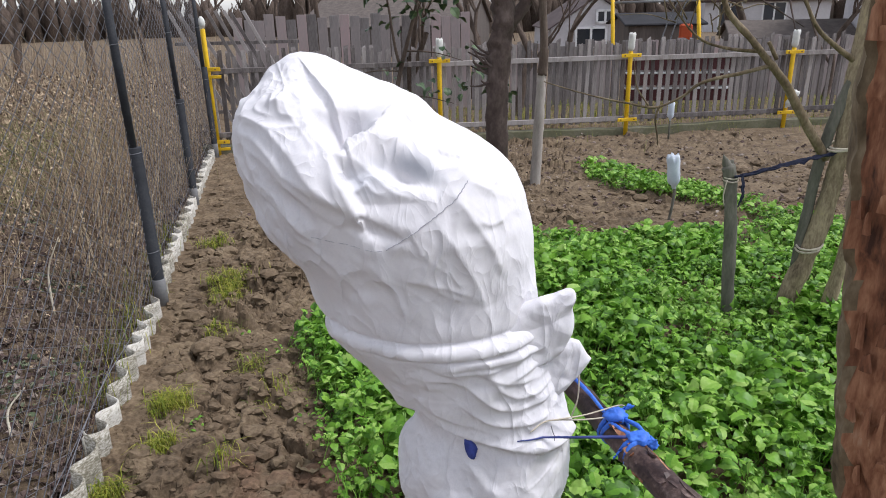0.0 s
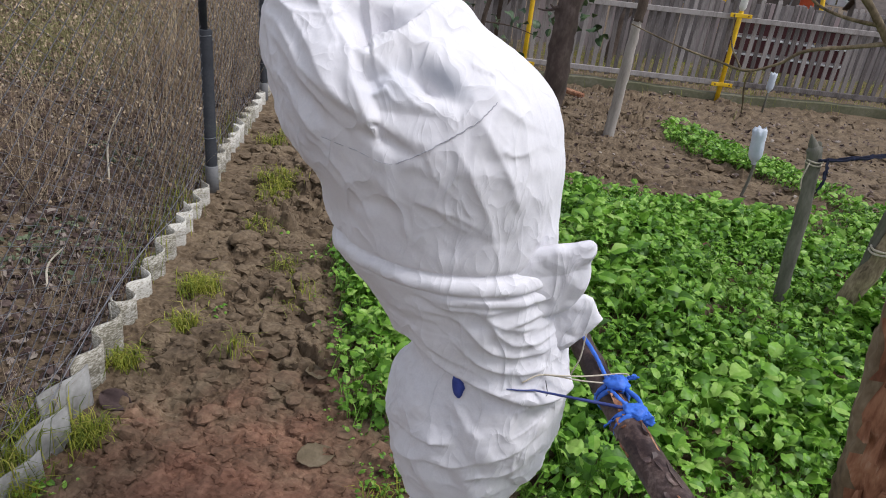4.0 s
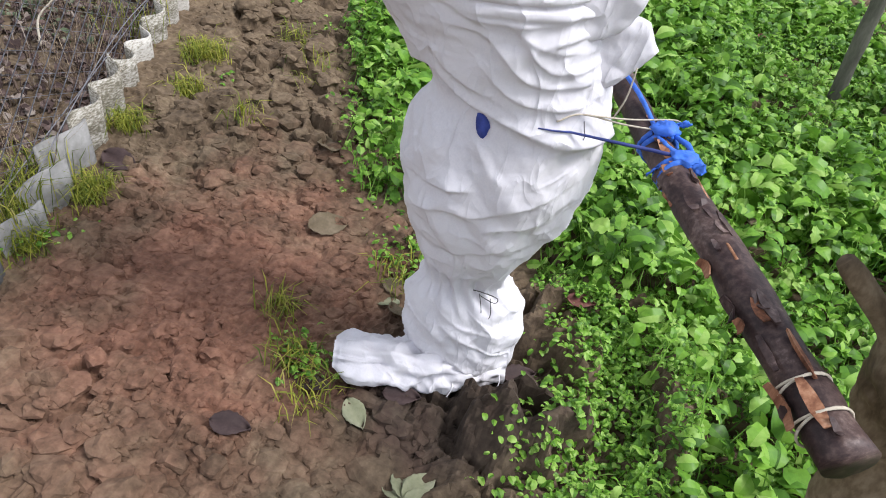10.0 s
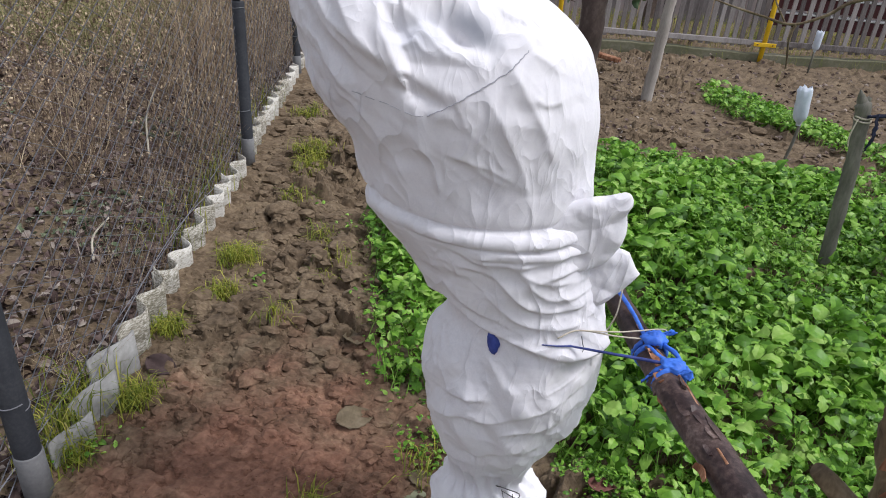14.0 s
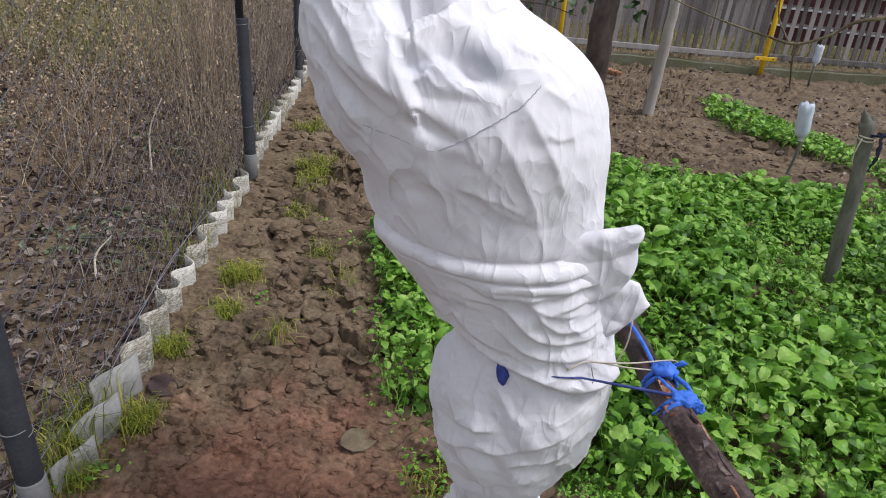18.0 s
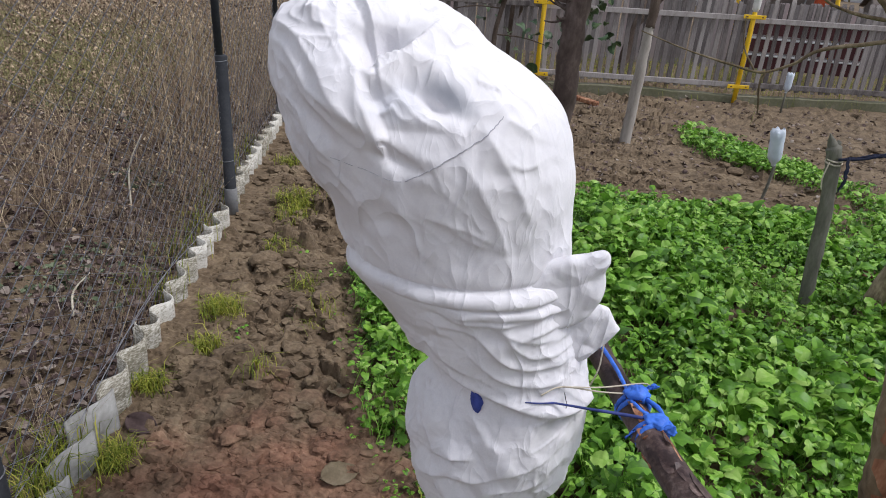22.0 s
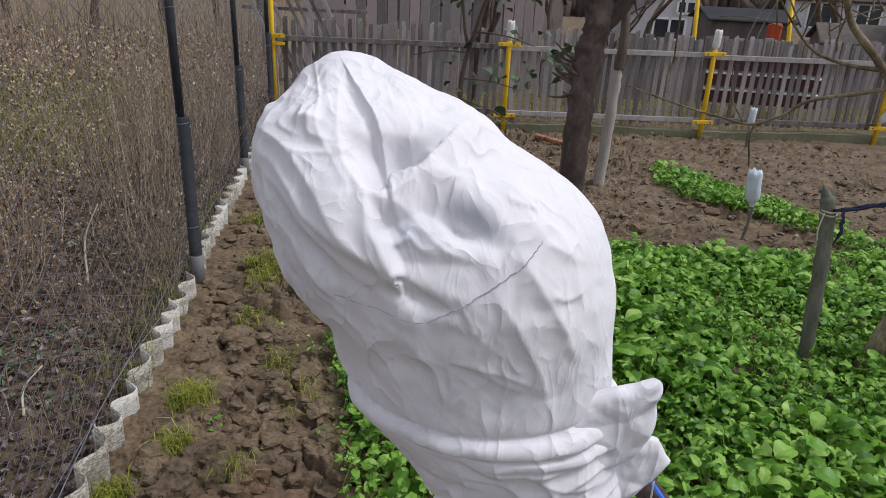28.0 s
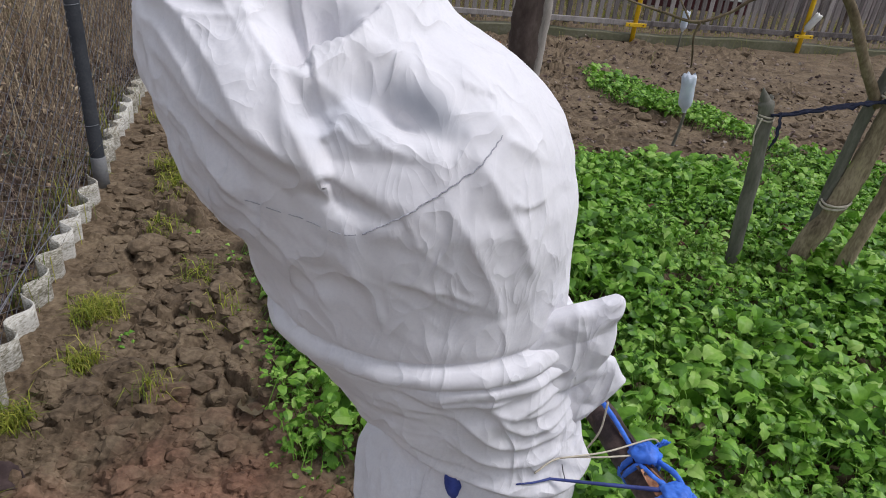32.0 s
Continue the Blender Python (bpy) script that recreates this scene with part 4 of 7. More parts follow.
def rag(name, path, w, seed, material, parent, base):
    """A torn, crumpled strip of stuff along a path, with thickness."""
    path = smooth_path(path, 18)
    rng = np.random.RandomState(seed)
    v, f = [], []
    for k, p in enumerate(path):
        width = w * (0.55 + 0.45 * math.sin(math.pi * k / 17) + 0.25 * rng.rand())
        d = np.array((rng.uniform(-1, 1), rng.uniform(-1, 1), rng.uniform(-0.4, 1)))
        d = 0.8 * np.array((0.7, 0.4, 0.5)) + 0.3 * d
        d /= np.linalg.norm(d)
        for s in (-1, -0.5, 0, 0.5, 1):
            v.append(p - base + d * width * s + 0.12 * w * rng.randn(3))
        if k:
            o = 5 * (k - 1)
            f += [(o + j, o + j + 1, o + 6 + j, o + 5 + j) for j in range(4)]
    ob = link(name, mesh_of(name, v, f), material, parent)
    ob.modifiers.new("thick", "SOLIDIFY").thickness = 0.0016
    return ob


def knot(name, centre, radii, seed, material, parent, base):
    """A tight crumpled knot."""
    u, v = np.meshgrid(np.linspace(0, 2 * np.pi, 30, endpoint=False), np.linspace(0.0, np.pi, 20))
    d = np.stack([np.cos(u) * np.sin(v), np.sin(u) * np.sin(v), np.cos(v)], 2).reshape(-1, 3)
    r = 1 + 0.3 * facets(d * 2.0 + seed, seed) + 0.16 * facets(d * 4.5 + seed, seed + 3)
    p = d * r[:, None] * radii + centre - base
    k, j = np.arange(19)[:, None] * 30, np.arange(30)
    f = np.stack([k + j, k + (j + 1) % 30, k + 30 + (j + 1) % 30, k + 30 + j], 2).reshape(-1, 4)[:, ::-1]
    return link(name, quick_mesh(name, p, f), material, parent)


def blue_tie():
    base = on_rail(0.44)
    t = thing("blue_tie", base, "crumpled blue plastic twine knotted round the rail", "tie")
    k1, k2 = on_rail(0.43, 0.03, -0.002), on_rail(0.505, 0.03, -0.006)
    knot("knot", k1, (0.024, 0.022, 0.016), 3, BLUE, t, base)
    knot("knot", k2, (0.023, 0.02, 0.011), 6, BLUE, t, base)
    for u, r in ((0.425, 0.028), (0.437, 0.0285), (0.5, 0.029), (0.512, 0.029)):
        bar("loop", [p - base for p in ring(u, r, 0.004)], 0.0055, BLUE, t, 8, 0.4, int(u * 100))
    bar("strand", smooth_path([k1 + (0.016, -0.005, -0.002), (k1 + k2) / 2 + (0.022, -0.004, 0.004), k2 + (0.014, 0, 0)], 14) - base, 0.0042, BLUE, t, 8, 0.4, 2)
    bar("strand", smooth_path([k1 + (-0.012, -0.012, -0.006), (k1 + k2) / 2 + (-0.016, 0.0, -0.004), k2 + (-0.012, 0.01, -0.002)], 14) - base, 0.005, BLUE, t, 8, 0.4, 7)
    rag("torn_end", [k1, k1 + (0.02, 0.012, 0.012), k1 + (0.036, 0.02, 0.008)], 0.008, 11, BLUE, t, base)
    rag("torn_end", [k2, k2 + (-0.025, -0.008, -0.008), k2 + (-0.046, -0.022, -0.03)], 0.012, 14, BLUE, t, base)
    rag("torn_end", [k2, k2 + (0.018, -0.008, 0.0), k2 + (0.034, -0.012, -0.012)], 0.009, 17, BLUE, t, base)
    # the broad strand that runs behind the waist and the thin cord that crosses its front
    bar("strand", smooth_path([k1 - (0.012, 0, 0.006), (k1 + np.array((0.375, 1.5, 0.79))) / 2, np.array((0.375, 1.5, 0.79)), np.array((0.33, 1.53, 0.795))], 24) - base, 0.0042, BLUE, t, 10, 0.25, 4)
    a, b = k2 + (-0.02, 0.004, -0.002), on_cloth(0.335, 0.757, 0.004)
    bar("cord", np.concatenate([[a * (1 - u) + b * u for u in np.linspace(0, 1, 24)], smooth_path([b, on_cloth(0.31, 0.76, 0.004), on_cloth(0.285, 0.763, 0.0005)], 14)[1:]]) - base, np.linspace(0.0036, 0.0012, 37), NAVY, t, 8, 0.12, 5)


def twine_loop():
    base = on_cloth(0.345, 0.785, 0.004)
    t = thing("twine", base, "thin pale twine looped between waist and rail", "string")
    k1 = on_rail(0.425, 0.034, -0.014)
    bar("loop", smooth_path([on_cloth(0.31, 0.775, 0.003), base, (base + k1) / 2 + (0.004, 0, -0.008), k1 + (0.0, -0.008, -0.004), k1 + (0.012, 0.002, 0.004), k1 + (0.002, 0.012, 0.006), (base + k1) / 2 + (0.0, 0, 0.002), base], 60) - base, 0.0015, TWINE, t, 6)
    bar("hanging_end", smooth_path([(0.405, 1.34, 0.86), (0.404, 1.335, 0.81), (0.394, 1.34, 0.765)], 14) - base, 0.0015, TWINE, t, 6)


blue_tie()
twine_loop()
for u in (0.9, 0.945):
    t = thing("twine", on_rail(u), "pale twine wound round the rail and the trunk", "string")
    bar("loop", [p - on_rail(u) for p in ring(u, 0.0335, 0.005)], 0.0018, TWINE, t, 6)
    bar("loop", [p - on_rail(u) for p in ring(u + 0.008, 0.0338, -0.004)], 0.0018, TWINE, t, 6)


def near_trunk():
    t = thing("fruit_tree_trunk", (0.8, 0.98, 0), "forked fruit tree trunk with torn bark and bare wood", "tree")
    path = smooth_path([(0.17, 0.02, -0.06), (0.125, 0.015, 0.3), (0.066, 0.01, 0.6), (0.03, 0.004, 0.74), (-0.004, -0.003, 0.9), (-0.04, -0.012, 1.07), (-0.058, -0.016, 1.23), (-0.086, -0.02, 1.4), (-0.095, -0.02, 1.55), (-0.15, -0.03, 1.9), (-0.2, -0.03, 2.3)], 120)
    n = 72
    v, f = tube(path, np.interp(np.linspace(0, 1, 120), [0, 0.1, 0.35, 0.6, 1], [0.08, 0.06, 0.057, 0.058, 0.046]), n, 0.12, 9)
    v = v.reshape(120, n, 3)
    c = path[:, None, :]
    d = v - c
    ang = np.arctan2(d[..., 1], d[..., 0])
    zz = v[..., 2]
    # the wound: bark stripped from the side that faces the path
    turn = np.abs((ang + 2.15 + np.pi) % (2 * np.pi) - np.pi)
    edge = 0.85 * np.clip(np.minimum((zz - 0.8) * 10, (1.75 - zz) * 5), 0, 1) + 0.1 * value_noise(np.stack([zz.ravel() * 14, ang.ravel(), zz.ravel()], 1), 3).reshape(zz.shape)
    bare = np.clip((edge - turn) * 9, 0, 1)
    grain = value_noise(np.stack([ang.ravel() * 9, ang.ravel() * 2, zz.ravel() * 9], 1), 12).reshape(zz.shape)
    lip = np.exp(-(((edge - turn) / 0.1) ** 2)) * np.clip((zz - 0.78) * 20, 0, 1)
    v = c + d * (1 - 0.2 * bare + 0.05 * bare * grain + 0.07 * lip)[..., None]
    me = mesh_of("trunk", v.reshape(-1, 3), f)
    ob = link("trunk", me, TRUNK, t)
    me.materials.append(SPLIT)
    flat = np.concatenate([bare.ravel(), [0]])
    for k, poly in enumerate(me.polygons):
        if np.mean([flat[i] for i in poly.vertices]) > 0.5:
            poly.material_index = 1
    bar("branch_stub", smooth_path([(0.015, 0.0, 0.73), (-0.04, 0.012, 0.785), (-0.115, 0.02, 0.845)], 16), np.interp(np.linspace(0, 1, 16), [0, 0.4, 0.9, 1], [0.026, 0.016, 0.0145, 0.011]), TRUNK, t, 14, 0.14, 6)
    rng = random.Random(8)
    for k in range(34):
        z0, a = rng.uniform(0.86, 1.6), -2.15 + rng.uniform(-0.7, 0.7)
        row = int(np.argmin(np.abs(path[:, 2] - z0)))
        p = path[row] + np.array((math.cos(a), math.sin(a), 0)) * (0.054 + 0.01 * rng.random())
        ln = rng.uniform(0.012, 0.05)
        o = np.array((math.cos(a), math.sin(a), 0))
        s = np.array((-math.sin(a), math.cos(a), 0))
        w = rng.uniform(0.003, 0.008)
        pts = [p - s * w, p + s * w, p + s * w * 0.4 + (0, 0, ln) + o * 0.004, p - s * w * 0.6 + (0, 0, ln * 0.8) + o * 0.002]
        pts += [q - o * 0.006 for q in pts]
        link("splinter", mesh_of("splinter", pts, [(0, 1, 2, 3), (7, 6, 5, 4), (0, 4, 5, 1), (1, 5, 6, 2), (2, 6, 7, 3), (3, 7, 4, 0)], False), SPLIT, t)


near_trunk()


def standing_tree():
    """The tree close behind the wrapped shrub, with its long low limb."""
    t = thing("garden_tree", (0.2, 1.96, 0), "dark rough-barked tree with a long level limb", "tree")
    bark = surface("dark_scaly_bark", [(0.25, (0.022, 0.015, 0.012)), (0.5, (0.07, 0.05, 0.042)), (0.72, (0.14, 0.11, 0.095)), (0.9, (0.24, 0.2, 0.18))], 16, 0.95, 1.0, 90, stretch=(1.2, 1.2, 0.7), distance=0.01)
    trunk = smooth_path([(-0.02, 0, -0.05), (-0.005, 0, 0.4), (0.0, 0, 0.9), (0.014, 0, 1.2), (0.02, 0, 1.42), (0.03, 0.0, 1.52), (0.02, 0.0, 1.64)], 90)
    v, f = tube(trunk, np.interp(np.linspace(0, 1, 90), [0, 0.15, 0.75, 0.9, 1], [0.045, 0.034, 0.027, 0.029, 0.036]), 30, 0.22, 14)
    v += 0.004 * np.stack([value_noise(v * 60, 3), value_noise(v * 60, 4), 0 * v[:, 0]], 1)
    link("trunk", mesh_of("trunk", v, f), bark, t)
    limb = smooth_path([(0.0, 0.0, 1.58), (0.07, 0.0, 1.625), (0.2, -0.01, 1.642), (0.36, -0.01, 1.662), (0.55, 0.0, 1.69), (0.8, 0.02, 1.72), (1.1, 0.05, 1.78)], 70)
    v, f = tube(limb, np.linspace(0.029, 0.02, 70), 20, 0.34, 15)
    v += 0.004 * np.stack([value_noise(v * 50, 7), value_noise(v * 50, 8), value_noise(v * 50, 9)], 1)
    link("limb", mesh_of("limb", v, f), bark, t)
    bar("limb", smooth_path([(0.02, 0, 1.6), (-0.06, 0.03, 1.75), (-0.1, 0.06, 2.0), (-0.2, 0.1, 2.35)], 24), np.linspace(0.03, 0.012, 24), bark, t, 14, 0.2, 5)
    bar("limb", smooth_path([(0.03, 0, 1.5), (0.085, 0.04, 1.56), (0.12, 0.08, 1.68), (0.2, 0.12, 1.9)], 24), np.linspace(0.02, 0.008, 24), bark, t, 12, 0.2, 6)
    rng = random.Random(3)
    for k in range(12):
        a = rng.uniform(2.2, 4.2)
        z0 = 1.39 + rng.uniform(-0.02, 0.045)
        o = np.array((math.cos(a) * 0.9, -abs(math.sin(a)) * 0.6, rng.uniform(-0.3, 0.7)))
        p = np.array((0.02, 0, z0)) + o * 0.026
        bar("spur", smooth_path([p, p + o * 0.03, p + o * rng.uniform(0.04, 0.065) + (0, 0, 0.01)], 8), np.linspace(0.0045, 0.0015, 8), bark, t, 7, 0.3, k)
    for k in range(16):
        u = rng.uniform(0.1, 1.0)
        p = limb[int(u * 69)]
        o = np.array((rng.uniform(-0.4, 0.6), rng.uniform(-0.5, 0.5), rng.choice((-0.5, 0.8, 1.0))))
        bar("twig", smooth_path([p, p + o * 0.12, p + o * rng.uniform(0.2, 0.42) + (rng.uniform(-0.1, 0.1), 0, 0)], 10), np.linspace(0.005, 0.0012, 10), bark, t, 6, 0.3, k)


standing_tree()

# ---- green plot ----
def leaf_shape(kind):
    """A lobed leaf 1 long, with a bent midrib: verts and faces."""
    half = {0: [(0.0, 0.02), (0.12, 0.05), (0.2, 0.16), (0.3, 0.12), (0.4, 0.33), (0.52, 0.36), (0.6, 0.3), (0.72, 0.37), (0.82, 0.26), (0.92, 0.2), (1.0, 0.0)],
            1: [(0.0, 0.02), (0.2, 0.24), (0.42, 0.3), (0.5, 0.25), (0.68, 0.31), (0.86, 0.2), (1.0, 0.0)],
            2: [(0.0, 0.02), (0.12, 0.2), (0.34, 0.36), (0.6, 0.37), (0.82, 0.25), (1.0, 0.0)]}[kind]
    rib = [(x, 0.0) for x, _ in half]
    v, f = [], []
    for sgn in (1, -1):
        base = len(v)
        for (x, w), (rx, _) in zip(half, rib):
            bend = 0.16 * math.sin(x * 2.6) - 0.32 * x * x
            v += [(rx, 0.0, bend), (x + 0.03 * sgn * math.sin(x * 9), sgn * w, bend + 0.12 * w + 0.075 * math.sin(x * 19 + 2 * sgn))]
        n = len(half)
        for k in range(n - 1):
            a = base + 2 * k
            f.append((a, a + 2, a + 3, a + 1) if sgn < 0 else (a + 1, a + 3, a + 2, a))
    return np.array(v), np.array(f)


def scatter(name, shapes, rows, material, label, category, stalk=None):
    """Many small leaves joined into one thing. rows: x, y, z, length, yaw, pitch, roll."""
    rng = np.random.RandomState(5)
    verts, faces, base = [], [], 0
    pick = rng.randint(0, len(shapes), len(rows))
    for n, (sv, sf) in enumerate(shapes):
        r = rows[pick == n]
        if not len(r):
            continue
        x, y, z, ln, yaw, pitch, roll = r.T
        cy, sy, cp, sp, cr, sr = np.cos(yaw), np.sin(yaw), np.cos(pitch), np.sin(pitch), np.cos(roll), np.sin(roll)
        a = np.stack([cy * cp, sy * cp, sp], 1)
        b0 = np.stack([-sy, cy, 0 * sy], 1)
        c0 = np.cross(a, b0)
        b = b0 * cr[:, None] + c0 * sr[:, None]
        c = np.cross(a, b)
        p = np.stack([x, y, z], 1)
        v = p[:, None] + ln[:, None, None] * (sv[None, :, 0:1] * a[:, None] + sv[None, :, 1:2] * b[:, None] + sv[None, :, 2:3] * c[:, None])
        verts.append(v.reshape(-1, 3))
        faces.append((sf[None] + np.arange(len(r))[:, None, None] * len(sv)).reshape(-1, 4) + base)
        base += len(r) * len(sv)
    if stalk is not None:
        foot, tip, width = stalk
        d = tip - foot
        s = np.cross(d, (0, 0, 1)) + 1e-6
        s = s / np.linalg.norm(s, axis=1)[:, None] * width[:, None]
        mid = (foot + tip) / 2 + np.array((0, 0, 0.012)) + s * 2
        up = np.array((0, 0, 1)) * width[:, None] * 0.8
        v = np.stack([foot - s, foot + s, mid - s, mid + s, tip - s * 0.6, tip + s * 0.6, mid + up], 1)
        n = len(foot)
        f = np.array([(0, 1, 3, 2), (2, 3, 5, 4), (0, 2, 6, 6), (1, 6, 3, 3)])[:2]
        faces.append((f[None] + np.arange(n)[:, None, None] * 7).reshape(-1, 4) + base)
        verts.append(v.reshape(-1, 3))
    ob = link(name, quick_mesh(name, np.concatenate(verts), np.concatenate(faces)), material)
    return tagged(ob, label, category, kind="stuff")


def green_plot():
    rng = np.random.RandomState(2)
    shapes = [leaf_shape(k) for k in (0, 1, 2, 2)]
    n = 175000
    x, y = rng.uniform(-1.4, 5.2, n), rng.uniform(0.75, 8.2, n)
    sown = in_patch(x, y) > -0.02
    x, y = x[sown], y[sown]
    n = len(x)
    near = np.hypot(x - 0.3, y - 0.4)
    inside = in_patch(x, y)
    fade = np.clip(inside * 14 + 0.1, 0, 1)
    dense = np.clip(0.75 + 0.5 * value_noise(np.stack([x * 2.2, y * 2.2, 0 * x], 1), 8), 0.3, 1)
    keep = (rng.rand(n) < fade * dense * np.clip(5.2 / (near + 1.6), 0.3, 1.0)) & ~((np.hypot(x - 0.2, y - 1.4) < 0.2) | (np.hypot(x - 0.8, y - 0.98) < 0.09))
    x, y, near, inside = x[keep], y[keep], near[keep], inside[keep]
    n = len(x)
    patch = value_noise(np.stack([x * 1.6, y * 1.6, 0 * x + 3], 1), 9)
    big = np.clip(1 + 0.35 * patch, 0.6, 1.4) * np.clip(0.7 + inside * 1.8, 0.6, 1)
    # small weeds stand along the near edge by the shrub
    weeds = (x < 1.1) & (y < 1.75)
    big = np.where(weeds, big * np.interp(x, [0.5, 0.75, 1.0], [0.42, 0.7, 0.95]), big)
    large = np.where((rng.rand(n) < 0.07) & (near < 2.2), 1.6, 1.0)
    ln = (0.024 + 0.046 * rng.rand(n) ** 1.5) * big * large * np.interp(near, [2, 4, 5.5], [1.0, 1.2, 1.0])
    h = (0.02 + 0.12 * rng.rand(n) ** 0.8) * big * np.interp(y, [4.5, 5.5], [1.0, 0.7])
    yaw = rng.uniform(0, 2 * np.pi, n)
    pitch = rng.normal(0.12, 0.42, n)
    roll = rng.normal(0, 0.5, n)
    gz = ground_z(x, y)
    rows = np.stack([x, y, gz + h, ln, yaw, pitch, roll], 1)
    foot = np.stack([x - np.cos(yaw) * h * 0.5 + rng.normal(0, 0.01, n), y - np.sin(yaw) * h * 0.5 + rng.normal(0, 0.01, n), gz], 1)
    pickn = rng.rand(n) < 0.6
    scatter("sown_greens", shapes, rows, GREEN, "dense low green mustard leaves covering the plot", "plants", (foot[pickn], rows[pickn, :3], np.full(pickn.sum(), 0.0017)))


green_plot()


def chickweed():
    """A low carpet of tiny leaves along the plot's near edge."""
    rng = np.random.RandomState(14)
    n = 15000
    x, y = rng.uniform(0.34, 1.05, n), rng.uniform(0.8, 1.85, n)
    inside = in_patch(x, y) + 0.07
    keep = (rng.rand(n) < np.clip(inside * 8, 0, 1) * np.clip(1.5 - (x - 0.4) * 1.3, 0.25, 1)) & (np.hypot(x - 0.2, y - 1.4) > 0.2)
    x, y = x[keep], y[keep]
    n = len(x)
    lump = np.clip(0.5 + value_noise(np.stack([x * 9, y * 9, 0 * x], 1), 6), 0.1, 1.4)
    rows = np.stack([x, y, ground_z(x, y) + 0.004 + 0.04 * lump * rng.rand(n), rng.uniform(0.008, 0.02, n), rng.uniform(0, 6.3, n), rng.normal(0.2, 0.3, n), rng.normal(0, 0.3, n)], 1)
    scatter("chickweed", [leaf_shape(2), leaf_shape(1)], rows, GREEN, "low carpet of tiny bright green weeds", "weeds")


chickweed()


def weeds():
    """Small clumps and grass blades by the edging and on the dug soil."""
    rng = np.random.RandomState(12)
    shapes = [leaf_shape(k) for k in (1, 2)]
    spots = [(-0.75, 2.95, 0.1, 40), (-0.4, 2.4, 0.1, 200), (-0.2, 1.95, 0.07, 160), (0.0, 1.68, 0.06, 160), (-0.95, 1.3, 0.05, 60), (-0.12, 1.22, 0.035, 90), (0.5, 1.12, 0.06, 200), (0.55, 1.3, 0.07, 300), (0.5, 1.5, 0.06, 250), (0.6, 1.0, 0.06, 160), (-1.0, 2.3, 0.03, 10), (-0.85, 2.9, 0.03, 10)]
    rows = []
    for cx, cy, r, n in spots:
        for _ in range(n):
            x, y = cx + rng.normal(0, r), cy + rng.normal(0, r)
            rows.append((x, y, rng.uniform(0.004, 0.035), rng.uniform(0.01, 0.024), rng.uniform(0, 6.3), rng.normal(0.2, 0.35), rng.normal(0, 0.4)))
    rows = np.array(rows)
    rows[:, 2] += ground_z(rows[:, 0], rows[:, 1])
    scatter("weed_clumps", shapes, rows, GREEN, "small green weeds on the dug soil", "weeds")


weeds()
GRASS = surface("grass_blade", [(0.2, (0.07, 0.11, 0.014)), (0.5, (0.2, 0.24, 0.025)), (0.75, (0.36, 0.36, 0.05)), (0.9, (0.42, 0.36, 0.12))], 6, 0.7, 0.1, 50, island=0.6, through=0.25)


def blades(name, spots, material, label, category, seed, height=(0.04, 0.12), lean=0.9, beyond=False):
    rng = np.random.RandomState(seed)
    x, y = (np.concatenate([rng.normal(s[k], s[2], s[3]) for s in spots]) for k in (0, 1))
    if beyond:
        outside = x < fence_x(y) - 0.05
        x, y = x[outside], y[outside]
    n = len(x)
    p = np.stack([x, y, ground_z(x, y)], 1)
    a, h, ln = rng.uniform(0, 6.3, n), rng.uniform(*height, n), rng.uniform(0.2, lean, n)
    o = np.stack([np.cos(a), np.sin(a), 0 * a], 1)
    s = np.stack([-np.sin(a), np.cos(a), 0 * a], 1) * rng.uniform(0.0009, 0.0019, n)[:, None]
    q, e = p + o * (h * ln * 0.35)[:, None], p + o * (h * ln * 1.1)[:, None]
    q[:, 2] += h * 0.75
    e[:, 2] += h * (1 - 0.35 * ln)
    v = np.stack([p - s, p + s, q - s, q + s, e - s * 0.1, e + s * 0.1], 1).reshape(-1, 3)
    f = (np.array([(0, 1, 3, 2), (2, 3, 5, 4)])[None] + np.arange(n)[:, None, None] * 6).reshape(-1, 4)
    ob = link(name, quick_mesh(name, v, f), material)
    return tagged(ob, label, category, kind="stuff")


blades("grass_tufts", [(-1.15, 2.42, 0.04, 480), (-1.43, 3.67, 0.055, 620), (-1.36, 3.5, 0.05, 260), (-1.1, 1.88, 0.03, 220), (-0.94, 1.52, 0.028, 300), (-0.97, 1.26, 0.04, 260), (-0.15, 1.22, 0.03, 110), (-0.75, 2.05, 0.03, 50),
                       (-1.85, 4.4, 0.06, 240), (-0.02, 1.6, 0.04, 60), (-0.7, 2.5, 0.06, 70), (-0.9, 2.75, 0.05, 110), (-1.2, 3.0, 0.04, 110), (-1.05, 2.15, 0.03, 180), (-0.25, 1.35, 0.025, 80), (-0.06, 1.12, 0.03, 60)],
       GRASS, "small tufts of yellow-green grass", "grass", 3, (0.025, 0.085), 1.3)

# ---- clods and fallen leaves ----


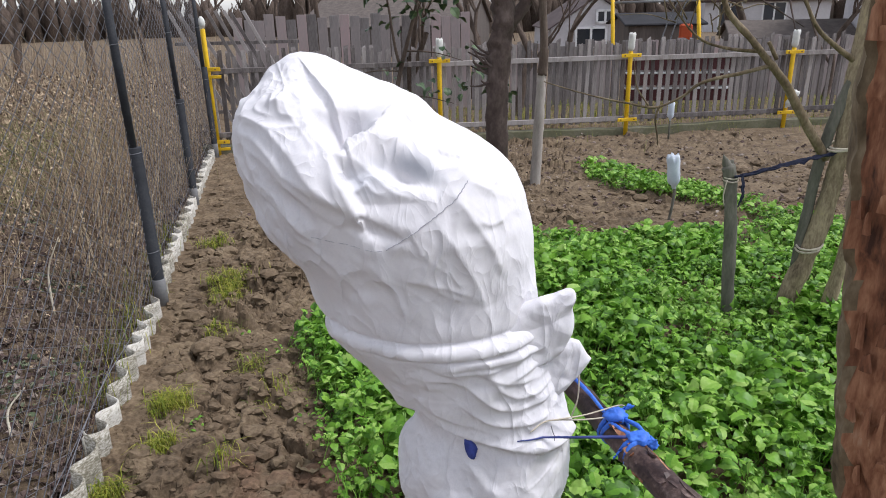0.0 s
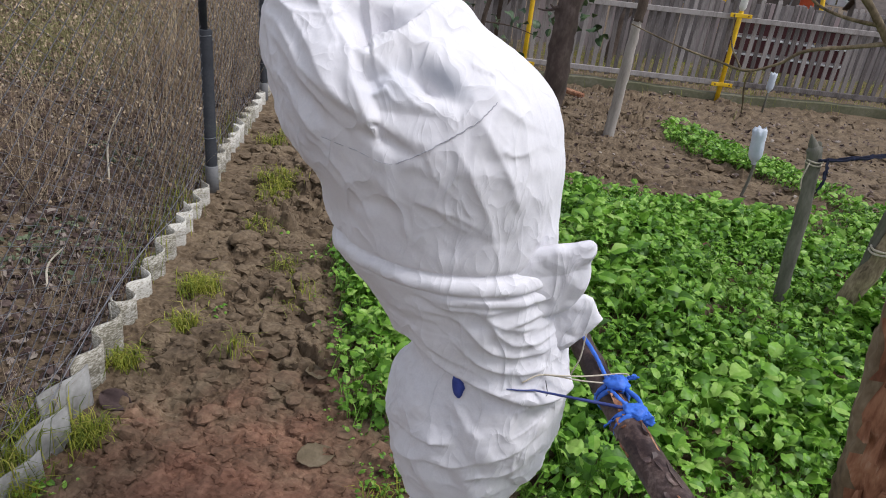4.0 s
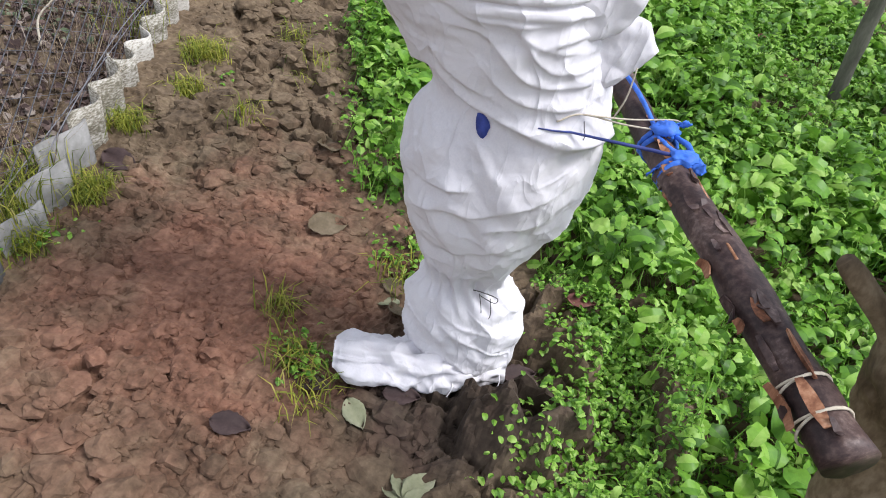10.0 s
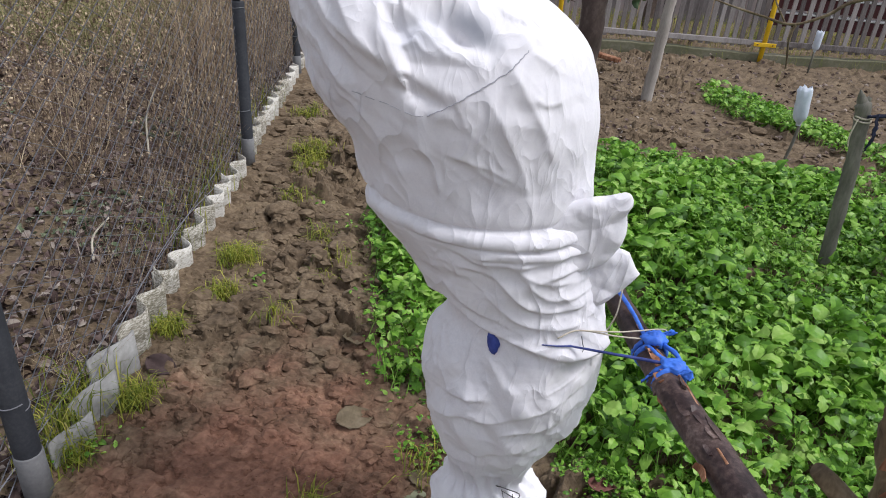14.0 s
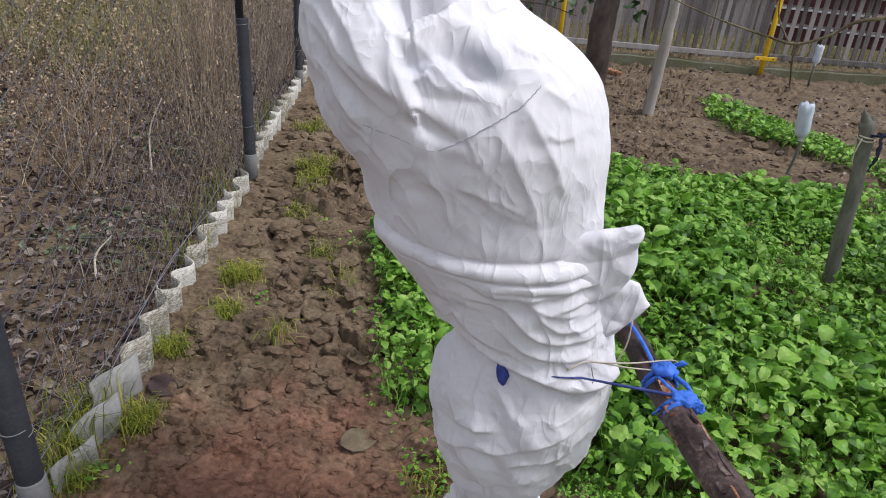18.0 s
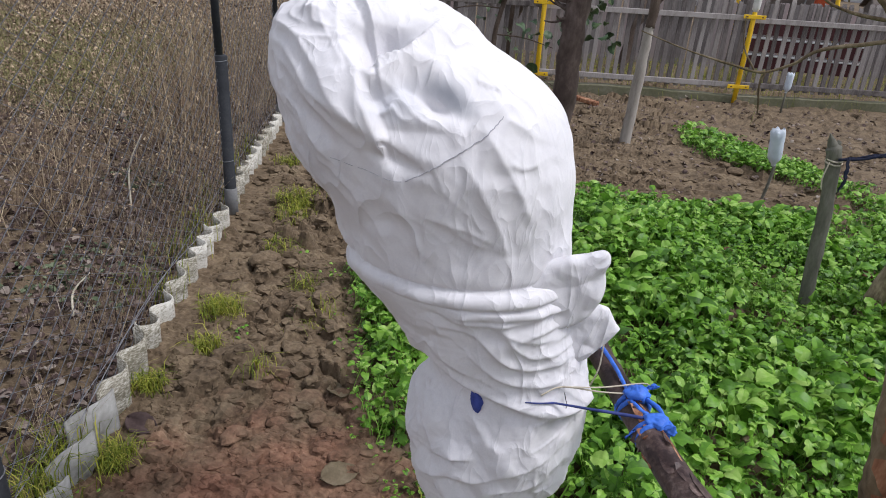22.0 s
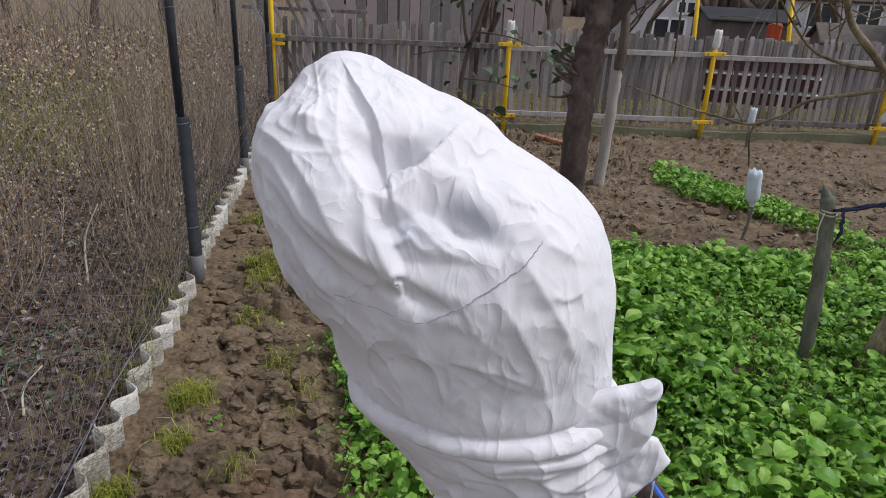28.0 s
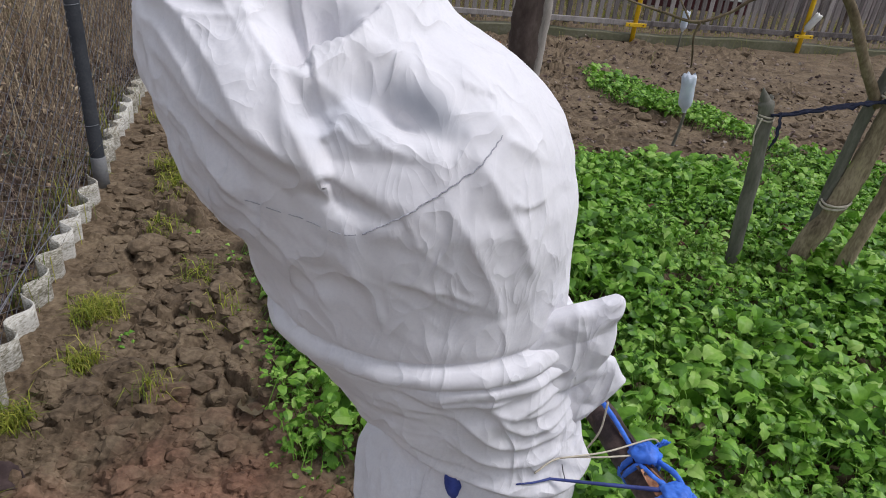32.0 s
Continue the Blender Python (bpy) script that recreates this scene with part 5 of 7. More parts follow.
def clods():
    """Loose lumps of soil over the dug strip."""
    rng = np.random.RandomState(7)
    bm = bmesh.new()
    bmesh.ops.create_icosphere(bm, subdivisions=2, radius=1.0)
    bm.verts.ensure_lookup_table()
    unit = np.array([v.co[:] for v in bm.verts])
    tri = np.array([[v.index for v in f.verts] for f in bm.faces])
    bm.free()
    # boxy rather than round
    unit = unit / np.abs(unit).max(1)[:, None] ** 0.75
    n = 13000
    y = 0.75 + 6.5 * rng.rand(n) ** 1.7
    x = np.where(y > 5, fence_x(y) + 0.1 + (4 - fence_x(y)) * rng.rand(n), fence_x(y) + 0.12 + (1.0 + 0.25 * (y - 1)) * rng.rand(n))
    keep = (in_patch(x, y) < 0.05) & (np.hypot(x - 0.2, y - 1.4) > 0.24)
    x, y = x[keep], y[keep]
    count = len(x)
    worn = np.exp(-(((x + 0.3) / 0.4) ** 2 + ((y - 1.3) / 0.5) ** 2))
    r = (0.004 + 0.033 * rng.rand(count) ** 4.2) * (1 - 0.7 * worn) * (1 + 0.05 * y)
    turn = rng.uniform(0, 6.283, (count, 2))
    c0, s0, c1, s1 = np.cos(turn[:, :1]), np.sin(turn[:, :1]), np.cos(turn[:, 1:]), np.sin(turn[:, 1:])
    ux, uy, uz = unit[None, :, 0], unit[None, :, 1], unit[None, :, 2]
    ux, uz = ux * c1 - uz * s1, ux * s1 + uz * c1
    body = np.stack([ux * c0 - uy * s0, ux * s0 + uy * c0, uz], 2)
    q = (unit[None] * 1.1 + 9 * np.arange(count)[:, None, None]).reshape(-1, 3)
    rough = 1 + 0.45 * facets(q, 4) + 0.25 * facets(q * 2.3, 5)
    d = body * rough.reshape(count, -1, 1) * np.stack([rng.uniform(0.8, 1.5, count), rng.uniform(0.7, 1.2, count), rng.uniform(0.35, 0.75, count)], 1)[:, None] * r[:, None, None]
    verts = [(d + np.stack([x, y, 0 * x], 1)[:, None]).reshape(-1, 3)]
    faces = [(tri[None] + np.arange(count)[:, None, None] * len(unit)).reshape(-1, 3)]
    v = np.concatenate(verts)
    cen = v.reshape(count, -1, 3).mean(1)
    v[:, 2] += np.repeat(ground_z(cen[:, 0], cen[:, 1]) - 0.25 * r, len(unit))
    ob = link("soil_clods", quick_mesh("soil_clods", v, np.concatenate(faces), False), SOIL)
    tagged(ob, "loose brown clods and crumbs of dug soil", "clods", kind="stuff")


clods()
DEAD = [surface("dead_leaf_" + n, [(0.25, a), (0.5, b), (0.75, c)], 20, 0.75, 0.6, 120, distance=0.003) for n, a, b, c in (
    ("dark", (0.02, 0.013, 0.013), (0.05, 0.032, 0.03), (0.09, 0.06, 0.055)), ("red", (0.06, 0.02, 0.016), (0.12, 0.045, 0.035), (0.18, 0.09, 0.07)),
    ("pale", (0.16, 0.17, 0.09), (0.27, 0.28, 0.17), (0.36, 0.36, 0.25)), ("tan", (0.07, 0.052, 0.028), (0.13, 0.1, 0.06), (0.21, 0.165, 0.11)))]


def big_leaf(name, x, y, size, yaw, kind, label, tilt=0.1, lift=0.012, broad=0.3):
    """A fallen leaf with a midrib, side veins and a curled edge."""
    v, f = [], []
    nx, ny = 15, 9
    for i in range(nx):
        u = i / (nx - 1)
        w = broad * math.sin(math.pi * u ** 0.8) ** 0.8 + 0.004
        for j in range(ny):
            s = j / (ny - 1) * 2 - 1
            tooth = 1 + 0.05 * math.sin(i * 2.6)
            curl = 0.07 * s * s * (0.5 + u) + 0.14 * math.sin(s * 2.5 + u * 4) * u * 0.5 + 0.1 * math.sin(u * 3 + yaw) * u + 0.012 * math.cos(abs(s) * 9 - u * 26) - 0.05 * (1 - abs(s)) ** 6
            v.append((u, s * w * tooth, curl))
    for i in range(nx - 1):
        for j in range(ny - 1):
            a = i * ny + j
            f.append((a, a + ny, a + ny + 1, a + 1))
    v = np.array(v) * size
    z0 = float(ground_z(np.array([x]), np.array([y]))[0])
    me = mesh_of(name, v, f)
    ob = link(name, me, DEAD[kind])
    ob.modifiers.new("thick", "SOLIDIFY").thickness = 0.0014
    ob.matrix_world = pose(x, y, z0 + lift, math.degrees(tilt), math.degrees(tilt * 0.7), math.degrees(yaw))
    return tagged(ob, label, "leaf")


big_leaf("fallen_leaf", -1.04, 1.69, 0.13, -0.1, 0, "dark brown fallen leaf lying by the edging", 0.35, 0.03)
big_leaf("fallen_leaf", -0.33, 1.66, 0.14, 0.9, 3, "pale veined fallen leaf beside the green plot", 0.3, 0.02, 0.3)
big_leaf("fallen_leaf", -0.42, 2.02, 0.13, 2.2, 3, "curled tan fallen leaf on the soil", 0.3, 0.02)
big_leaf("fallen_leaf", -0.3, 2.0, 0.12, 0.6, 3, "curled tan fallen leaf on the soil", 0.3, 0.02)
big_leaf("fallen_leaf", -0.09, 1.66, 0.11, -0.4, 1, "reddish dead leaf beside the wrapped shrub", 0.2, 0.02)
big_leaf("fallen_leaf", -0.1, 1.2, 0.12, 2.6, 1, "reddish dead leaf under the cloth end", 0.5, 0.035, 0.3)
big_leaf("fallen_leaf", -0.03, 1.16, 0.1, 2.9, 0, "dark dead leaf under the cloth end", 0.3, 0.02)
big_leaf("fallen_leaf", 0.02, 1.16, 0.085, -0.7, 2, "pale green fallen leaf before the cloth end", 0.25, 0.02)
big_leaf("fallen_leaf", 0.09, 1.2, 0.09, 0.3, 0, "dark dead leaf before the cloth end", 0.2, 0.02)
big_leaf("fallen_leaf", -0.22, 0.98, 0.09, 0.2, 0, "dark shrivelled leaf on trodden soil", 0.2, 0.015)
big_leaf("fallen_leaf", 0.34, 1.36, 0.09, 0.6, 0, "dark dead leaf beside the foot of the wrap", 0.2, 0.015)
big_leaf("fallen_leaf", 0.44, 1.66, 0.08, 0.2, 1, "brown dead leaf among small weeds", 0.2, 0.02)
big_leaf("fallen_leaf", 0.56, 1.02, 0.09, 0.9, 0, "dark dead leaf at the plot's edge", 0.2, 0.015)
for k, (yaw, ln) in enumerate(((1.9, 0.09), (1.1, 0.095), (0.3, 0.09), (2.7, 0.06))):
    ob = big_leaf("hydrangea_leaf", 0.225, 0.975, ln, yaw, 2, "pale green ribbed leaf growing from the soil", 0.25, 0.012, 0.3)
for k, (x, y, yaw, s) in enumerate(((-0.02, 1.83, 2.0, 0.1), (0.02, 1.74, 1.0, 0.09), (-0.05, 1.55, 0.2, 0.08), (0.02, 1.5, 3.0, 0.09), (0.05, 1.44, 2.4, 0.07))):
    ob = big_leaf("low_leaf", x, y, s, yaw, 2 if k % 2 else 3, "low broad leaf behind the wrapped shrub", 0.3, 0.02)

rng = random.Random(41)
for k in range(14):
    big_leaf("fallen_leaf", rng.uniform(0.9, 2.6), rng.uniform(1.9, 4.3), rng.uniform(0.05, 0.08), rng.uniform(0, 6.2), 1 if k % 3 else 3, "small reddish brown leaf caught among the greens", 0.35, 0.1)


def litter(name, region, n, material, label, seed, size=(0.02, 0.05)):
    rng = np.random.RandomState(seed)
    x, y = region(rng, n)
    rows = np.stack([x, y, ground_z(x, y) + rng.uniform(0.003, 0.02, len(x)), rng.uniform(*size, len(x)), rng.uniform(0, 6.3, len(x)), rng.normal(0, 0.4, len(x)), rng.normal(0, 0.6, len(x))], 1)
    scatter(name, [leaf_shape(2), leaf_shape(1)], rows, material, label, "leaves")


LITTER = surface("leaf_litter", [(0.15, (0.028, 0.017, 0.015)), (0.45, (0.085, 0.056, 0.048)), (0.65, (0.14, 0.1, 0.085)), (0.88, (0.28, 0.24, 0.2))], 10, 0.85, 0.3, 60, island=0.7, distance=0.003)


def beyond_fence(rng, n):
    y = 0.6 + 9 * rng.rand(n) ** 1.4
    return fence_x(y) - 0.05 - 6 * rng.rand(n) ** 1.3, y


def far_beds(rng, n):
    y = rng.uniform(4.6, 8.6, n)
    return rng.uniform(-2.0, 5.5, n), y


litter("leaf_litter", beyond_fence, 26000, LITTER, "brown leaf litter under the dry shrubs", 21, (0.02, 0.055))
litter("leaf_litter", far_beds, 2600, LITTER, "scattered dry leaves on the dug beds", 22, (0.02, 0.05))

MEADOW = surface("meadow_blade", [(0.2, (0.09, 0.085, 0.03)), (0.5, (0.2, 0.185, 0.07)), (0.75, (0.32, 0.29, 0.13)), (0.9, (0.42, 0.37, 0.2))], 6, 0.8, 0.1, 50, island=0.6)
blades("meadow_grass", [(-5.2, 5.6, 0.5, 900), (-5.6, 6.6, 0.6, 1100), (-6.6, 8.6, 0.9, 1500), (-4.4, 5.0, 0.4, 350), (-7.5, 7.0, 0.9, 900)], MEADOW, "rough yellow-green grass in the next garden", "grass", 5, (0.08, 0.28), 0.9)
blades("back_lawn", [(0.0, 10.2, 0.7, 1500), (1.6, 10.4, 0.7, 1500), (3.2, 10.8, 0.7, 1500), (5.0, 11.2, 0.8, 1200), (-1.6, 9.6, 0.5, 800)], GRASS, "patchy green grass beyond the picket fence", "grass", 8, (0.06, 0.2), 0.9)
blades("dry_stems", [(-1.5, 2.2, 0.22, 500), (-1.9, 2.9, 0.3, 700), (-2.3, 3.5, 0.35, 900), (-3.0, 4.2, 0.5, 900), (-3.9, 4.6, 0.6, 700), (-2.6, 2.9, 0.45, 500)], LITTER, "thin dry weed stems standing in the leaf litter", "weeds", 6, (0.03, 0.13), 1.0, True)

# ---- wire fence with its edging ----
ALONG = np.array((-0.349, 0.937, 0.0))
COLLAR = surface("grey_post_foot", [(0.3, (0.12, 0.12, 0.125)), (0.6, (0.2, 0.2, 0.2)), (0.8, (0.3, 0.29, 0.28))], 20, 0.9, 0.3, 100, distance=0.003)


def fence_post(x, y, step, high, lean, label):
    t = thing("fence_post", (x, y, 0), label, "fence post", "posts of the wire fence")
    bar("sleeve", [(0, 0, -0.12), (0, 0, 0.13), (0, 0, 0.131), (lean * step, 0, step - 0.004), (lean * step, 0, step)], (0.033, 0.033, 0.0325, 0.0325, 0.03), POST, t, 20)
    bar("collar", [(0, 0, -0.05), (0, 0, 0.15), (0, 0, 0.156)], (0.036, 0.0355, 0.033), COLLAR, t, 20)
    bar("upright", [(lean * step - 0.012, 0, step - 0.12), (lean * high - 0.016, 0, high)], 0.021, POST, t, 16)
    for z0 in (0.3, 0.85, 1.4):
        bar("wire_tie", [(lean * z0 + 0.034 * math.cos(a), 0.034 * math.sin(a), z0 + 0.004 * a) for a in np.linspace(0, 6.2, 16)], 0.0016, WIRE, t, 5)


fence_post(-0.935, 1.135, 0.98, 1.95, 0.0, "dark grey steel fence post close to the path")
fence_post(-1.735, 3.44, 0.9, 1.95, 0.0, "dark grey steel fence post with a stepped sleeve")
fence_post(-2.5, 5.44, 0.9, 1.95, 0.0, "dark grey steel fence post with a stepped sleeve")
fence_post(-3.2, 7.42, 1.0, 1.9, 0.0, "dark grey steel fence post at the corner")


def wire_panel(a, b, parent, seed):
    """Diamond mesh between two posts: zigzag strands that hook into one another."""
    a, b = np.array((*a, 0.0)), np.array((*b, 0.0))
    length = np.linalg.norm(b - a)
    d = (b - a) / length
    n, half = int(length / 0.068), 0.034
    side = np.cross(d, (0, 0, 1))
    rng = np.random.RandomState(seed)
    verts, faces = [], []
    rings = 52
    tri = np.array([(math.cos(k * 2.094), math.sin(k * 2.094)) for k in range(3)]) * 0.0019
    base = 0
    for k in range(n):
        s = (k + 0.5) * length / n
        z = 0.04 + np.arange(rings) * half
        zig = (np.arange(rings) % 2 * 2 - 1) * half * (1.03 if k % 2 else -1.03)
        sag = 0.012 * value_noise(np.stack([0 * z + s * 1.3, z * 1.5, 0 * z + seed], 1), 3)
        p = a + np.outer(s + zig + rng.normal(0, 0.002, rings), d) + np.outer(sag - 0.03, side) + np.outer(z, (0, 0, 1))
        v = p[:, None] + tri[None, :, 0:1] * d + tri[None, :, 1:2] * side
        verts.append(v.reshape(-1, 3))
        i = np.arange(rings - 1)[:, None] * 3
        j = np.arange(3)
        faces.append(np.stack([i + j, i + (j + 1) % 3, i + 3 + (j + 1) % 3, i + 3 + j], 2).reshape(-1, 4) + base)
        base += rings * 3
    link("mesh_panel", quick_mesh("mesh_panel", np.concatenate(verts), np.concatenate(faces)), WIRE, parent)


wire = thing("wire_fence", (0, 0, 0), "sagging diamond wire mesh stretched between dark posts", "fence")
spots = [(-0.7, 0.45), (-0.935, 1.135), (-1.735, 3.44), (-2.5, 5.44), (-3.2, 7.42)]
for k in range(4):
    wire_panel(spots[k], spots[k + 1], wire, k)
for z0 in (0.12, 1.8):
    bar("line_wire", [(fence_x(y) - 0.03, y, z0 + 0.01 * math.sin(y * 2)) for y in np.linspace(0.45, 7.4, 40)], 0.0018, WIRE, wire, 5)
# a loose wire that droops along the foot of the mesh
bar("line_wire", smooth_path([(-0.95, 1.2, 0.03), (-1.05, 1.55, 0.16), (-1.3, 2.2, 0.2), (-1.6, 3.0, 0.1)], 40), 0.0017, WIRE, wire, 5)


def wavy_strip(name, y0, y1, high, waves, amp, seed, material, label):
    """A strip of corrugated sheet set on edge along the fence."""
    rng = np.random.RandomState(seed)
    n = max(10, int((y1 - y0) * 90))
    t = np.linspace(0, 1, n)
    y = y0 + (y1 - y0) * t
    x = np.array([fence_x(v) for v in y]) + 0.035 + rng.uniform(-0.008, 0.008)
    # long limbs that face the path, short returns
    phase = (t * waves) % 1.0
    wave = -amp * np.cos(2 * np.pi * np.where(phase < 0.64, phase / 1.28, 0.5 + (phase - 0.64) / 0.72))
    normal = np.array((0.937, 0.349, 0))
    top = high + 0.012 * value_noise(np.stack([y * 9, y * 0, y * 0 + seed], 1), 2) + 0.006 * np.cos(t * waves * 2 * np.pi) + rng.uniform(-0.02, 0.02) * t
    v = []
    lean = rng.uniform(-0.03, 0.05)
    for k in range(n):
        for z in (-0.06, 0.0, 0.06, top[k]):
            for off in (-0.003, 0.003):
                p = np.array((x[k], y[k], z)) + normal * (wave[k] + off + lean * max(z, 0))
                v.append(p)
    v = np.array(v)
    f = []
    for k in range(n - 1):
        a, b = 8 * k, 8 * (k + 1)
        for r in range(3):
            f += [(a + 2 * r + 1, b + 2 * r + 1, b + 2 * r + 3, a + 2 * r + 3), (a + 2 * r, a + 2 * r + 2, b + 2 * r + 2, b + 2 * r)]
        f.append((a + 6, a + 7, b + 7, b + 6))
    f += [(0, 1, 3, 2), (2, 3, 5, 4), (4, 5, 7, 6)]
    e = 8 * (n - 1)
    f += [(e + 2, e + 3, e + 1, e), (e + 4, e + 5, e + 3, e + 2), (e + 6, e + 7, e + 5, e + 4)]
    mid = np.array((fence_x((y0 + y1) / 2), (y0 + y1) / 2, 0))
    ob = link(name, mesh_of(name, v - mid, f, True), material)
    ob.location = mid
    tagged(ob, label, "edging", "corrugated edging strips by the fence")


TILE = surface("smooth_grey_tile", [(0.35, (0.17, 0.165, 0.15)), (0.5, (0.27, 0.265, 0.25)), (0.65, (0.36, 0.355, 0.34))], 8, 0.85, 0.2, 60, distance=0.003)
wavy_strip("edging_tile", 1.22, 1.34, 0.09, 0.6, 0.03, 7, TILE, "smooth grey curved tile sunk in the soil")
wavy_strip("edging_tile", 1.345, 1.49, 0.12, 0.62, 0.036, 3, TILE, "smooth grey curved tile set on edge in soil")
wavy_strip("edging_tile", 1.495, 1.655, 0.14, 0.62, 0.038, 5, TILE, "smooth grey curved tile set on edge in soil")
for k, (y0, y1, hi) in enumerate(((1.66, 2.01, 0.14), (2.01, 2.185, 0.13), (2.19, 2.36, 0.1), (2.36, 2.7, 0.12), (2.7, 2.96, 0.125), (2.99, 3.35, 0.1), (3.5, 3.95, 0.14), (3.93, 4.4, 0.13), (4.38, 4.85, 0.13), (4.83, 5.35, 0.12), (5.5, 6.1, 0.12), (6.08, 6.7, 0.12), (6.68, 7.3, 0.12))):
    wavy_strip("edging_strip", y0, y1, hi, max(1, round((y1 - y0) / 0.172)), 0.027, 20 + k, SLATE, "weathered corrugated cement sheet strip standing on edge")

# ---- dry shrubs beyond the fence ----
CANE = surface("dry_cane", [(0.15, (0.08, 0.054, 0.04)), (0.4, (0.2, 0.138, 0.093)), (0.65, (0.36, 0.27, 0.175)), (0.9, (0.52, 0.43, 0.29))], 6, 0.9, 0.1, 60, island=0.75)


def canes(name, spots, label, category, seed, high=(0.5, 1.1), thick=0.0028, twigs=2, material=None):
    """Clumps of thin leafless stems, each bent, with side twigs."""
    rng = np.random.RandomState(seed)
    rows = []
    for cx, cy, r, n in spots:
        for _ in range(n):
            a, rad = rng.uniform(0, 6.283), r * math.sqrt(rng.rand())
            x, y = cx + rad * math.cos(a), cy + rad * math.sin(a)
            if x > fence_x(y) - 0.06:
                continue
            h = rng.uniform(*high)
            lean = np.array((math.cos(a), math.sin(a), 0)) * rng.uniform(0.0, 0.35) * h * rad / r + rng.normal(0, 0.11, 3) * (1, 1, 0)
            p0 = np.array((x, y, -0.02))
            p2 = p0 + lean + (0, 0, h)
            p1 = (p0 + p2) / 2 + rng.normal(0, 0.04, 3)
            rows.append((p0, p1, p2, thick * rng.uniform(0.6, 1.3)))
            for _ in range(twigs):
                u = rng.uniform(0.25, 0.85)
                q0 = p0 * (1 - u) ** 2 + 2 * u * (1 - u) * p1 + u * u * p2
                d = np.array((rng.normal(0, 0.35), rng.normal(0, 0.35), rng.uniform(0.4, 1.0)))
                q2 = q0 + d * rng.uniform(0.1, 0.3)
                rows.append((q0, (q0 + q2) / 2 + rng.normal(0, 0.015, 3), q2, thick * 0.5))
    p0, p1, p2 = (np.array([r[k] for r in rows]) for k in range(3))
    th = np.array([r[3] for r in rows])
    out = []
    for u, w in ((0, 1), (0.33, 0.85), (0.67, 0.65), (1, 0.25)):
        c = p0 * (1 - u) ** 2 + 2 * u * (1 - u) * p1 + u * u * p2
        for k in range(3):
            out.append(c + np.stack([np.cos(k * 2.094) * th * w, np.sin(k * 2.094) * th * w, 0 * th], 1))
    v = np.stack(out, 1)
    f = np.array([(3 * i + j, 3 * i + (j + 1) % 3, 3 * i + 3 + (j + 1) % 3, 3 * i + 3 + j) for i in range(3) for j in range(3)])
    faces = (f[None] + np.arange(len(rows))[:, None, None] * 12).reshape(-1, 4)
    ob = link(name, quick_mesh(name, v.reshape(-1, 3), faces), material or CANE)
    return tagged(ob, label, category, kind="stuff")


canes("raspberry_canes", [(-2.65, 4.55, 0.4, 110), (-3.0, 5.3, 0.45, 150), (-3.5, 6.4, 0.6, 170), (-2.4, 3.95, 0.28, 45), (-3.9, 7.4, 0.7, 150), (-3.7, 5.2, 0.4, 40)], "dense dry brown leafless cane thicket beyond the mesh", "shrubs", 31, (0.3, 0.95), 0.0026, 5)
canes("currant_bushes", [(-2.45, 2.95, 0.22, 26), (-2.75, 2.75, 0.2, 14), (-2.9, 3.5, 0.25, 16), (-3.6, 3.7, 0.3, 12), (-4.4, 4.4, 0.4, 14), (-2.0, 3.4, 0.2, 18), (-3.4, 4.4, 0.3, 16)], "leafless currant bushes with thin brown stems", "shrubs", 32, (0.2, 0.62), 0.0032, 5)


def seed_heads():
    """Withered leaves and seed heads caught in the thicket."""
    rng = np.random.RandomState(35)
    n = 17000
    y = 2.4 + 7.5 * rng.rand(n) ** 1.15
    x = fence_x(y) - 0.08 - (1.2 + 0.55 * (y - 2.4)) * rng.rand(n) ** 0.9
    thick = 0.5 + 0.9 * value_noise(np.stack([x * 1.1, y * 1.1, 0 * x], 1), 12) + np.clip((y - 3.2) * 0.35, -0.4, 0.6)
    keep = rng.rand(n) < np.clip(thick, 0.03, 1)
    x, y = x[keep], y[keep]
    n = len(x)
    top = np.clip(0.14 + 0.2 * (y - 2.6), 0.08, 0.85)
    z = ground_z(x, y) + top * rng.rand(n) ** 1.2
    rows = np.stack([x, y, z, rng.uniform(0.01, 0.032, n) * np.clip(y / 5, 0.8, 1.5), rng.uniform(0, 6.3, n), rng.normal(-0.3, 0.8, n), rng.normal(0, 0.8, n)], 1)
    scatter("withered_leaves", [leaf_shape(2), leaf_shape(1)], rows, CANE, "withered straw-brown leaves and seed heads in the thicket", "dry plants")


seed_heads()
WEED = surface("dull_weed_leaf", [(0.2, (0.04, 0.06, 0.03)), (0.5, (0.1, 0.13, 0.07)), (0.8, (0.2, 0.22, 0.14))], 6, 0.8, 0.2, 50, island=0.6)


def ground_weeds(rng, n):
    y = 2.2 + 6 * rng.rand(n) ** 1.2
    x = fence_x(y) - 0.15 - 3.5 * rng.rand(n)
    keep = value_noise(np.stack([x * 1.6, y * 1.6, 0 * x], 1), 44) > 0.2
    return x[keep], y[keep]


